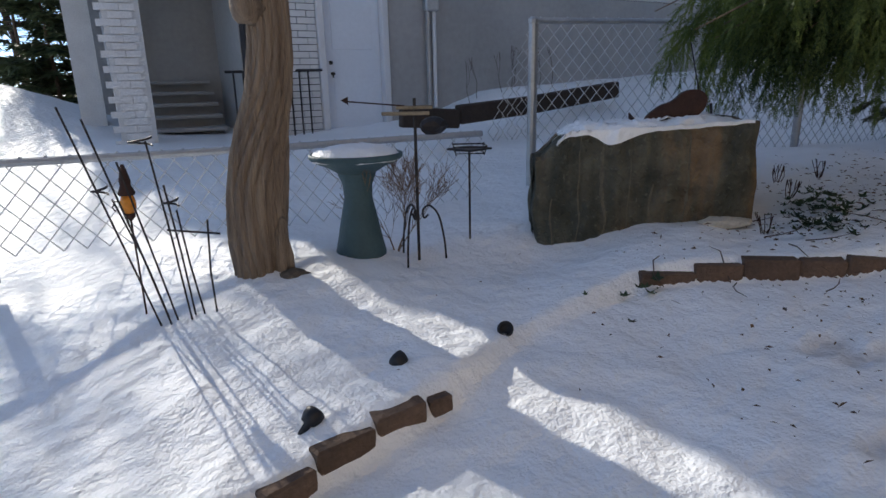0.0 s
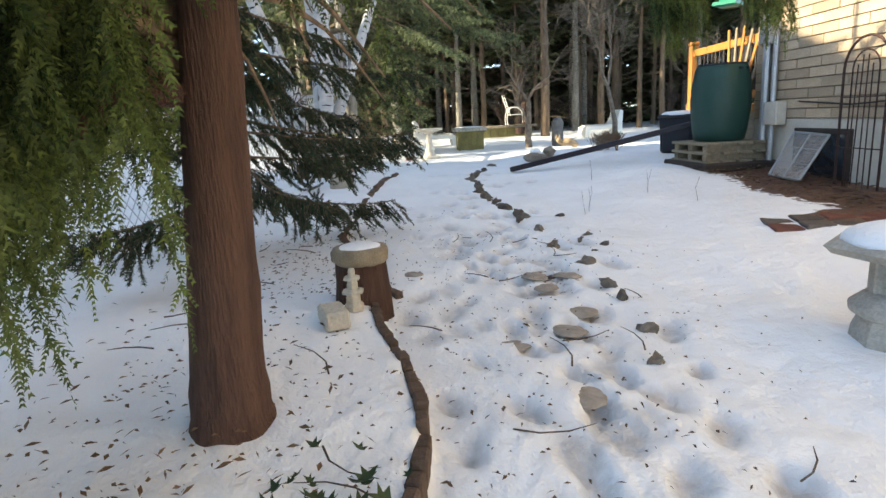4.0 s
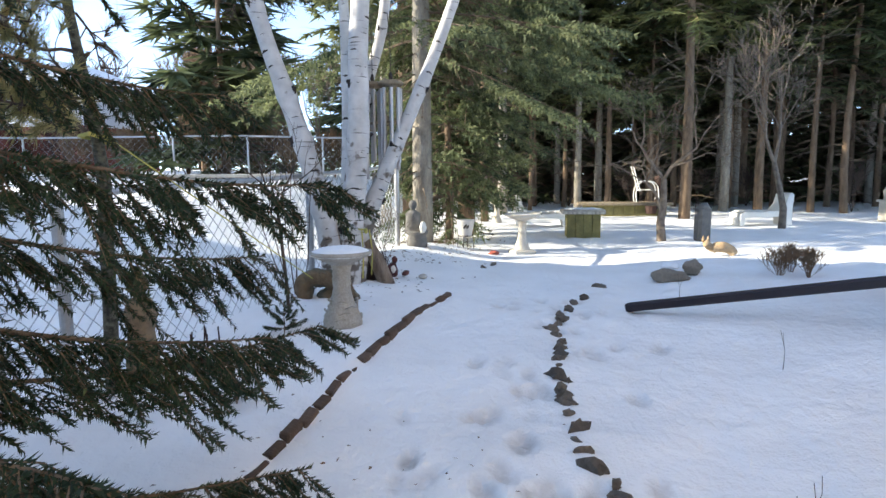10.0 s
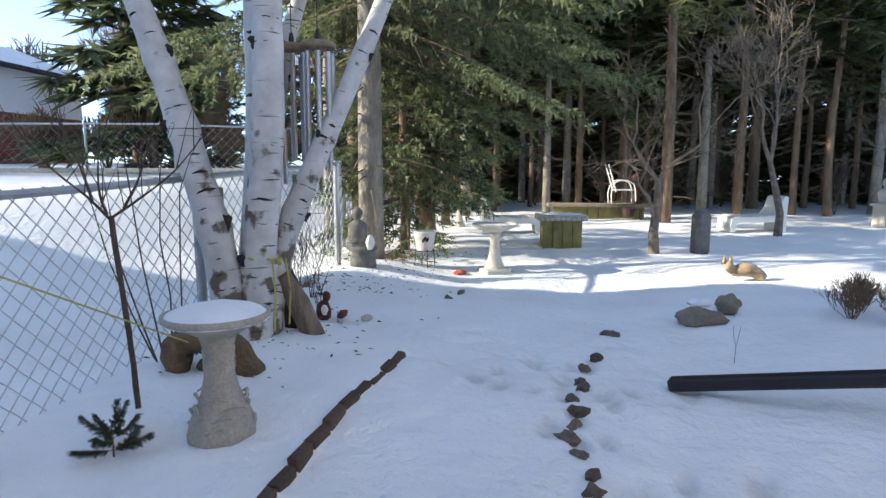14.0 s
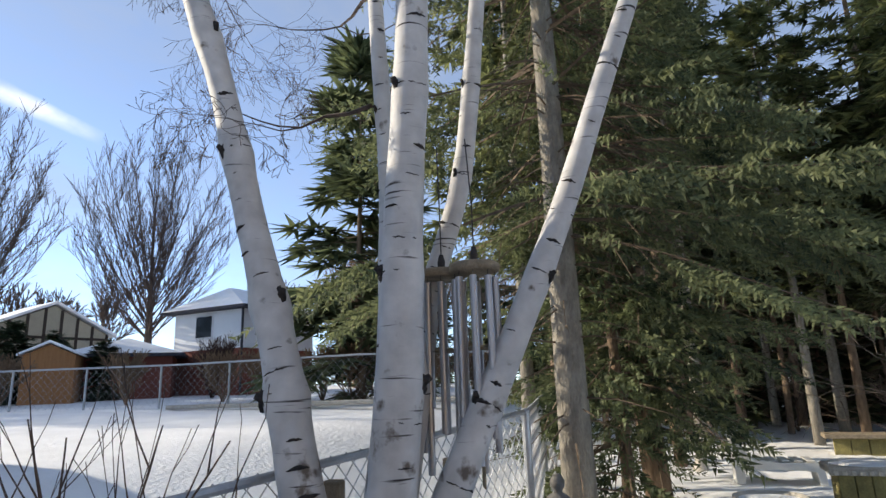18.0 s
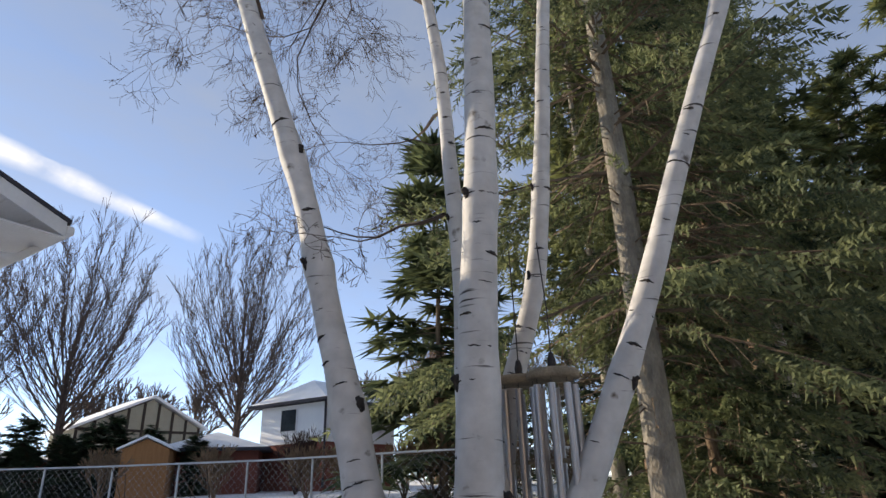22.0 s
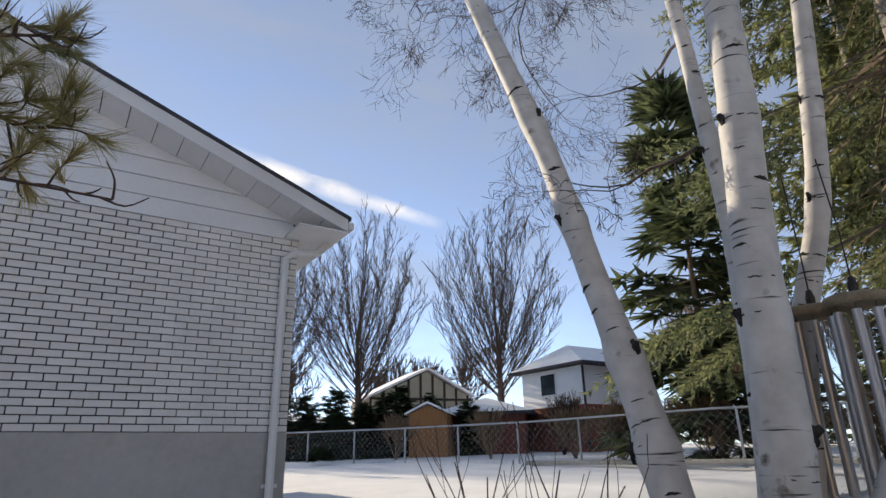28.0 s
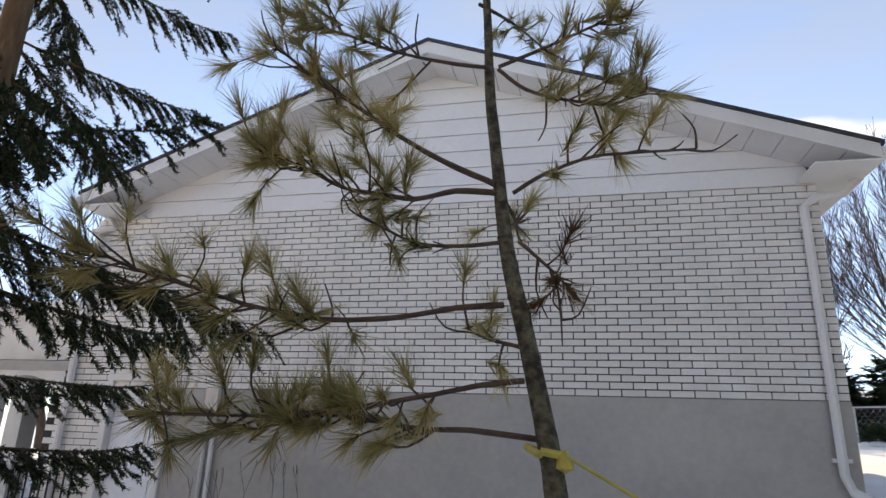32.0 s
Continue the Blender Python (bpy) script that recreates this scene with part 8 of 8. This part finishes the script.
solid("standing_pillar", Shape().box((0, 0, 0.32), (0.24, 0.26, 0.68), 0.3, 0.05).rock((0, 0, 0.62), (0.12, 0.13, 0.1), 3, 0.3, 2), GREY_STONE, "upright grey stone pillar in the snow", "pillar", at=on(17.8, -2.65))
FOX = material("tan_fox_paint", (0.36, 0.225, 0.11), (0.46, 0.36, 0.24), 0.75, 6, 40, 0.3)
fox = Shape().tube(path_points([(0.0, -0.2, 0.02), (0.01, -0.12, 0.09), (0, 0.0, 0.12), (0, 0.1, 0.1), (0, 0.16, 0.12)], 4), [0.03 + 0.045 * math.sin(math.pi * min(1, 0.12 + 0.9 * k / 16)) for k in range(17)], 10, wobble=0.08, seed=4)
fox.tube([(0, 0.14, 0.12), (-0.03, 0.19, 0.17), (-0.08, 0.22, 0.13)], [0.055, 0.05, 0.012], 10)
for y in (0.16, 0.225):
    fox.lathe([(0.028, 0), (0.018, 0.04), (0.002, 0.09)], 7, (-0.01, y, 0.19))
solid("fox_figure", fox, FOX, "tan fox-shaped garden figure lying in the snow", "figurine", True, at=on(14.55, -2.08))
BOULDER = material("tan_grey_boulder", (0.3, 0.255, 0.2), (0.17, 0.15, 0.125), 0.9, 6, 40, 0.6)
solid("garden_boulder", Shape().rock((0, 0, 0.04), (0.11, 0.2, 0.085), 5, 0.35, 3), BOULDER, "low grey-brown boulder in the snow", "boulder", True, at=on(12.95, -1.1))
solid("garden_boulder", Shape().rock((0, 0, 0.08), (0.07, 0.1, 0.09), 15, 0.35, 3), BOULDER, "small grey boulder beside a larger one", "boulder", True, at=on(13.15, -1.4))
snow_cap("boulder_snow", "snow on the boulders", on(13.12, -1.15, 0.12), 0.1, 0.07, 4)
for k, (x, y) in enumerate(((12.75, -2.2), (13.0, -2.4), (12.65, -2.45))):
    bare("dry_perennial", "clump of dry brown perennial stems in the snow", on(x, y), 0.34, 0.0035, 3, 280 + k, BROWN_TWIG, 0.6, 0.35, (3, 4), category="plant", min_r=0.002, first=0.4, stems=12, group="dry perennials")
stt = solid("bust_statue", Shape().lathe([(0.16, 0.55), (0.14, 0.62), (0.17, 0.78), (0.12, 0.86), (0.05, 0.9), (0.05, 0.93), (0.09, 0.98), (0.09, 1.06), (0.04, 1.14)], 18), PALE_STONE, "pale stone bust on a square pedestal", "statue", True, at=on(22.4, -8.2))
solid("bust_pedestal", Shape().box((0, 0, 0.27), (0.34, 0.34, 0.56), 0.3, 0.02).box((0, 0, 0.52), (0.42, 0.42, 0.06), 0.3, 0.01), PALE_STONE, "square pale stone pedestal", "pedestal", at=on(22.4, -8.2))
birdbath("birdbath", "pale urn-shaped birdbath near the woods", 21.6, 1.55, PALE_STONE, 0.6, 0.2, 0.14, 0.06, snow=0.0)
solid("red_cloth", Shape().rock((0, 0, 0.0), (0.12, 0.09, 0.04), 8, 0.5, 2), material("faded_red_cloth", (0.4, 0.1, 0.07), (0.3, 0.08, 0.06), 0.9, 9, 50, 0.4), "faded red scrap lying on the snow", "scrap", at=on(15.4, 1.1))

# undergrowth closing the woods
back_meshes = spruce_meshes("back", 8.5, 2.0, 0.3, 77, BROWN_BARK, SPRUCE_NEAR, 15, 8, 0.42, 0.75, 2, 0.1)
for k, (x, y, sc_) in enumerate(((-0.75, 13.4, 0.42), (-1.3, 14.6, 0.5), (-0.1, 15.2, 0.5))):
    spruce("spruce", "dark evergreen tree beside the neighbour's house", back_meshes, (x, y, gz(x, y) - 0.1), 50 * k, sc_, "evergreens beside the house")
for k in range(9):
    y = 3.6 - k * 2.1
    bare("brush", "thin leafless undergrowth between the trunks", on(26.0 + (k % 3) * 1.5, y), 1.7, 0.012, 3, 300 + k, TWIG, 0.55, 0.3, (2, 4), category="shrub", min_r=0.006, first=0.34, stems=6, group="undergrowth in the woods")
spruce("tall_spruce", "tall sunlit spruce beyond the far fence", back_meshes, (26.5, 12.0, gz(26.5, 12.0) - 0.05), 20, 1.5)
for k in range(34):
    y = 7.0 - (k // 2) * 1.75 - 0.8 * (k % 2)
    spruce("spruce", "dense dark spruce closing the back of the woods", back_meshes, (32.6 + (k % 2) * 1.7, y, gz(30, y) - 0.1), 47 * k, 0.8 + 0.09 * (k * 7 % 5), "dense spruces behind the woods")
for k in range(8):
    x, y = 38 + (k % 3) * 4, 10 - k * 4.0
    spruce("spruce", "distant dark spruce behind the woods", back_meshes, (x, y, gz(x, y) - 0.1), 31 * k, 1.3, "dense spruces behind the woods")

for k, (x, y, sc_) in enumerate(((44, 24, 0.9), (47, 21, 1.0), (43, 14, 0.85), (49, 27, 1.0), (45, 18, 0.8))):
    spruce("spruce", "distant dark spruce beyond the white house", back_meshes, (x, y, gz(x, y) - 0.1), 53 * k, sc_, "distant spruces beyond the houses")

# ---- houses and garden beyond the far fence ----
def hip_house(name, label, x, y, w, d, zb, zr, zt, turn, lower, upper, split):
    h = thing(name, label, "house", (x, y, zb), turn)
    part("lower_wall", Shape().box((0, 0, split / 2 - 0.5), (w, d, split + 1.0)), lower, h)
    part("upper_wall", Shape().box((0, 0, (split + zr) / 2), (w + 0.04, d + 0.04, zr - split)), upper, h)
    o = 0.5
    r = Shape().add([(-w / 2 - o, -d / 2 - o, zr), (w / 2 + o, -d / 2 - o, zr), (w / 2 + o, d / 2 + o, zr), (-w / 2 - o, d / 2 + o, zr), (-w / 4, 0, zt), (w / 4, 0, zt)], [(0, 1, 5, 4), (1, 2, 5), (2, 3, 4, 5), (3, 0, 4), (3, 2, 1, 0)])
    part("roof", r, SNOW_CAP, h, "snow-covered roof")
    part("eave_trim", Shape().box((0, 0, zr - 0.06), (w + 2 * o + 0.06, d + 2 * o + 0.06, 0.13)), SHINGLE, h, "dark eaves")
    return h


wh = hip_house("white_house", "white upper storey over red brick, snow on a dark-edged hip roof", 33.1, 23.4, 5.2, 4.4, 2.2, 4.15, 5.4, 0, RED_BRICK, SIDING, 2.2)
for x, y, w_, hh in ((1.2, -2.22, 0.35, 0.8), (-2.62, 0.2, 1.0, 1.0)):
    tw_ = 0 if y < -2 else 90
    f = part("window", Shape().box((x, y, 3.3), ((w_ + 0.16) if tw_ == 0 else 0.08, 0.08 if tw_ == 0 else w_ + 0.16, hh + 0.16), ch=0.01), SOFFIT, wh)
    part("pane", Shape().box((x - (0.05 if tw_ else 0), y - (0 if tw_ else 0.05), 3.3), (w_ if tw_ == 0 else 0.03, 0.03 if tw_ == 0 else w_, hh)), WINDOW_DARK, f)
part("corner_downspout", Shape().tube([(-2.68, -2.28, 4.1), (-2.68, -2.28, 0.2)], 0.06, 6), SHINGLE, wh)
td = thing("tudor_house", "half-timbered house with dark beams over cream stucco, snow on the roof", "house", (30.6, 36.5, 2.6), -8)
td.scale = (0.78, 0.5, 0.78)
part("wall", Shape().box((0, 4, 1.3), (9.4, 8, 3.6)), TIMBER_DARK, td, "dark lower wall")
part("upper_wall", Shape().add([(-4.7, 0, 2.6), (4.7, 0, 2.6), (4.7, 0, 4.6), (0.6, 0, 6.6), (-4.7, 0, 4.2), (-4.7, 8, 2.6), (4.7, 8, 2.6), (4.7, 8, 4.6), (0.6, 8, 6.6), (-4.7, 8, 4.2)], [(0, 1, 2, 3, 4), (9, 8, 7, 6, 5), (0, 5, 6, 1), (1, 6, 7, 2), (2, 7, 8, 3), (3, 8, 9, 4), (4, 9, 5, 0)]), STUCCO, td, "cream stucco")
for k in range(9):
    x = -4.6 + k * 1.15
    zt_ = 4.25 + (x + 4.7) * 0.45 if x < 0.6 else 6.6 - (x - 0.6) * 0.49
    part("beam", Shape().box((x, -0.05, (2.6 + zt_) / 2), (0.2, 0.1, zt_ - 2.6), ch=0.01), TIMBER_DARK, td)
for z, x0, x1 in ((2.65, -4.7, 4.7), (4.2, -4.7, 4.7)):
    part("beam", Shape().box(((x0 + x1) / 2, -0.06, z), (x1 - x0, 0.1, 0.2), ch=0.01), TIMBER_DARK, td)
for a, b in (((-5.2, 4.05), (0.6, 6.75)), ((0.6, 6.75), (5.2, 4.45))):
    part("roof", Shape().add([(a[0], -0.5, a[1]), (b[0], -0.5, b[1]), (b[0], 8.5, b[1]), (a[0], 8.5, a[1]), (a[0], -0.5, a[1] + 0.22), (b[0], -0.5, b[1] + 0.22), (b[0], 8.5, b[1] + 0.22), (a[0], 8.5, a[1] + 0.22)], [(0, 3, 2, 1), (4, 5, 6, 7), (0, 1, 5, 4), (1, 2, 6, 5), (2, 3, 7, 6), (3, 0, 4, 7)]), SNOW_CAP, td, "snow-covered roof")
tw2 = part("window", Shape().box((0.9, -0.08, 3.7), (0.8, 0.1, 0.9), ch=0.01), TIMBER_DARK, td)
part("pane", Shape().box((0.9, -0.14, 3.7), (0.6, 0.04, 0.7)), SIDING, tw2)
sd = thing("garden_shed", "orange-brown wooden shed with a snowy roof behind the fence", "shed", (24.9, 25.9, gz(24.9, 25.9)), 48)
sd.scale = (0.9, 0.9, 0.9)
part("wall", Shape().box((0, 0, 1.0), (2.3, 2.0, 2.2)), SHED_WOOD, sd)
part("gable", Shape().add([(-1.15, -1.0, 2.1), (1.15, -1.0, 2.1), (1.15, 1.0, 2.1), (-1.15, 1.0, 2.1), (-1.15, 0, 2.55), (1.15, 0, 2.55)], [(0, 1, 5, 4), (2, 3, 4, 5), (0, 4, 3), (1, 2, 5)]), SHED_WOOD, sd)
part("roof", Shape().add([(-1.3, -1.2, 2.06), (1.3, -1.2, 2.06), (1.3, 0, 2.62), (-1.3, 0, 2.62), (1.3, 1.2, 2.06), (-1.3, 1.2, 2.06), (-1.3, -1.2, 2.16), (1.3, -1.2, 2.16), (1.3, 0, 2.74), (-1.3, 0, 2.74), (1.3, 1.2, 2.16), (-1.3, 1.2, 2.16)], [(0, 3, 2, 1), (3, 5, 4, 2), (6, 7, 8, 9), (9, 8, 10, 11), (0, 1, 7, 6), (4, 5, 11, 10), (0, 6, 9, 11, 5, 3), (1, 2, 4, 10, 8, 7)]), SNOW_CAP, sd, "snow-covered roof")
for nm, x, y, w_, d_, tn in (("low_house", 28.9, 26.6, 4.5, 4, 45), ("low_house", 22.0, 40.0, 9, 7, 25)):
    hip_house(nm, "low red brick bungalow with a snowy roof behind the fence", x, y, w_, d_, gz(x, y), 1.9, 2.7, tn, RED_BRICK, RED_BRICK, 1.2)
column = spruce_meshes("column", 2.7, 0.62, 0.12, 78, BROWN_BARK, NEEDLE, 16, 10, 0.14, 0.3, 0, 0.05, power=0.28)
for k, (x, y) in enumerate(((20.9, 27.6), (22.0, 27.4), (23.0, 27.0), (21.4, 29.4), (23.4, 29.4), (26.6, 25.2), (19.6, 28.6), (24.2, 27.6), (20.4, 30.2), (22.6, 28.4), (25.6, 27.2), (18.6, 29.8))):
    spruce("evergreen_shrub", "dark evergreen shrub near a fence", column, (x, y, gz(x, y) - 0.1), 60 * k, 0.75 + 0.14 * (k % 4), "evergreen shrubs beyond the fence")
bush_rng = random.Random(6)
bush = Shape()
for k in range(420):
    d = Vector((bush_rng.gauss(0, 1), bush_rng.gauss(0, 1), abs(bush_rng.gauss(0, 0.9)))).normalized()
    clump(bush, d * 0.42 * bush_rng.uniform(0.7, 1.05) + Vector((0, 0, 0.15)), d, 0.2, bush_rng)
solid("round_bush", bush, NEEDLE, "dark clipped evergreen bush by the far fence", "shrub", at=on(18.4, 23.5))
solid("lawn_kerb", Shape().box((23.0, 11.5, 1.98), (0.35, 9.0, 0.12), 0.16, 0.03), CONCRETE, "low concrete kerb along the lawn by the far fence", "kerb")

# ---- contrail ----
def contrail_material():
    m = bpy.data.materials.new("thin_cloud")
    m.use_nodes = True
    n, l = m.node_tree.nodes, m.node_tree.links
    n.remove(n["Principled BSDF"])
    em, tr_, mx, co, noi, grad, mul = n.new("ShaderNodeEmission"), n.new("ShaderNodeBsdfTransparent"), n.new("ShaderNodeMixShader"), n.new("ShaderNodeTexCoord"), n.new("ShaderNodeTexNoise"), n.new("ShaderNodeAttribute"), n.new("ShaderNodeMath")
    # emission stands in for sunlight on the cloud streak
    em.inputs[0].default_value, em.inputs[1].default_value = (1, 0.99, 0.97, 1), 0.6
    noi.inputs["Scale"].default_value, noi.inputs["Detail"].default_value = 0.02, 6
    l.new(co.outputs["Object"], noi.inputs["Vector"])
    grad.attribute_name = "soft"
    mul.operation = "MULTIPLY"
    mr = n.new("ShaderNodeMapRange")
    mr.inputs[1].default_value, mr.inputs[2].default_value = 0.28, 0.78
    l.new(noi.outputs["Fac"], mr.inputs[0])
    l.new(mr.outputs[0], mul.inputs[0])
    l.new(grad.outputs["Fac"], mul.inputs[1])
    l.new(mul.outputs[0], mx.inputs[0])
    l.new(tr_.outputs[0], mx.inputs[1])
    l.new(em.outputs[0], mx.inputs[2])
    l.new(mx.outputs[0], n["Material Output"].inputs[0])
    return m


def contrail(a, b, width, n=24):
    a, b = Vector(a), Vector(b)
    up = (b - a).cross((a + b) / 2).normalized()
    me_ = bpy.data.meshes.new("contrail")
    vs, soft, m = [], [], 6
    for i in range(n + 1):
        for j in range(m + 1):
            t = j / m - 0.5
            wv = width * (1.25 - 0.6 * i / n) * (1 + 0.25 * noise.noise((i * 0.4, j, 0)))
            vs.append(a.lerp(b, i / n) + up * t * wv)
            soft.append(max(0, 1 - (2 * abs(t)) ** 1.5) * min(1, 6 * (1 - i / n) + 0.1))
    me_.from_pydata(vs, [], [(i * (m + 1) + j, (i + 1) * (m + 1) + j, (i + 1) * (m + 1) + j + 1, i * (m + 1) + j + 1) for i in range(n) for j in range(m)])
    me_.materials.append(contrail_material())
    at_ = me_.attributes.new("soft", "FLOAT", "POINT")
    at_.data.foreach_set("value", soft)
    ob = tagged(new("contrail", me_), "white streak of thin cloud across the sky", "cloud", kind="structure")
    ob.visible_shadow = False


contrail(CLOUD_A, CLOUD_B, 26)

# ---- bricks ----
brick_me = Shape().box((0, 0, 0), (0.249, 0.03, 0.07), ch=0.004).data("brick", WHITE_BRICK)
rest = Shape()
wr = random.Random(2)
COURSE = (BTOP - BASE) / 30
for c in range(30):
    z = BASE + COURSE * (c + 0.5)
    x = X0 - (0.131 if c % 2 else 0)
    while x < X1 - 0.01:
        a, b = max(x, X0), min(x + 0.252, X1)
        y = WALL_Y + 0.02 + wr.uniform(-0.002, 0.002)
        if 7.9 < a and b < 10.4:
            ob = part("brick", brick_me, None, house)
            ob.location = ((a + b) / 2, y, z)
        elif b - a > 0.02:
            rest.box(((a + b) / 2, y, z), (b - a - 0.003, 0.03, 0.07))
        x += 0.262
for c in range(22):
    z = 0.62 + c * 0.086
    for x0, x1 in ((X0 - 0.2, 2.6), (0.03, 0.45), (-2.4, -1.99)):
        x = x0 + (0.131 if c % 2 else 0)
        while x < x1 - 0.05:
            b = min(x + 0.252, x1)
            rest.box(((x + b) / 2, WALL_Y + 0.015 - (0.012 if x0 < 1 else 0), z), (b - x, 0.03, 0.076))
            x += 0.262
part("bricks", rest, WHITE_BRICK, house, "white painted bricks", kind="stuff")
rest = Shape()
tan_me = Shape().box((0, 0, 0), (0.385, 0.03, 0.094), ch=0.005).data("brick", TAN_BRICK)
n_parts = 0
for c in range(46):
    z = 1.3 + 0.052 + c * 0.104
    x = -3.0 + (0.2 if c % 2 else 0) + wr.uniform(-0.02, 0.02)
    while x < OX1 - 0.4:
        if 6.6 < x < 9.6 and c < 22:
            ob = part("brick", tan_me, None, own)
            ob.location = (x + 0.2, OWN_Y - 0.02 + wr.uniform(-0.004, 0.004), z)
        else:
            rest.box((x + 0.2, OWN_Y - 0.02 + wr.uniform(-0.004, 0.004), z), (0.385, 0.03, 0.094))
        x += 0.397
    rest.box((OX1 - 0.1, OWN_Y - 0.02, z), (0.18, 0.03, 0.094))
    for j in range(6):
        rest.box((OX1 - 0.02, OWN_Y - 0.25 - 0.397 * j - (0.2 if c % 2 else 0), z), (0.03, 0.385, 0.094))
part("bricks", rest, TAN_BRICK, own, "tan split-face bricks", kind="stuff")
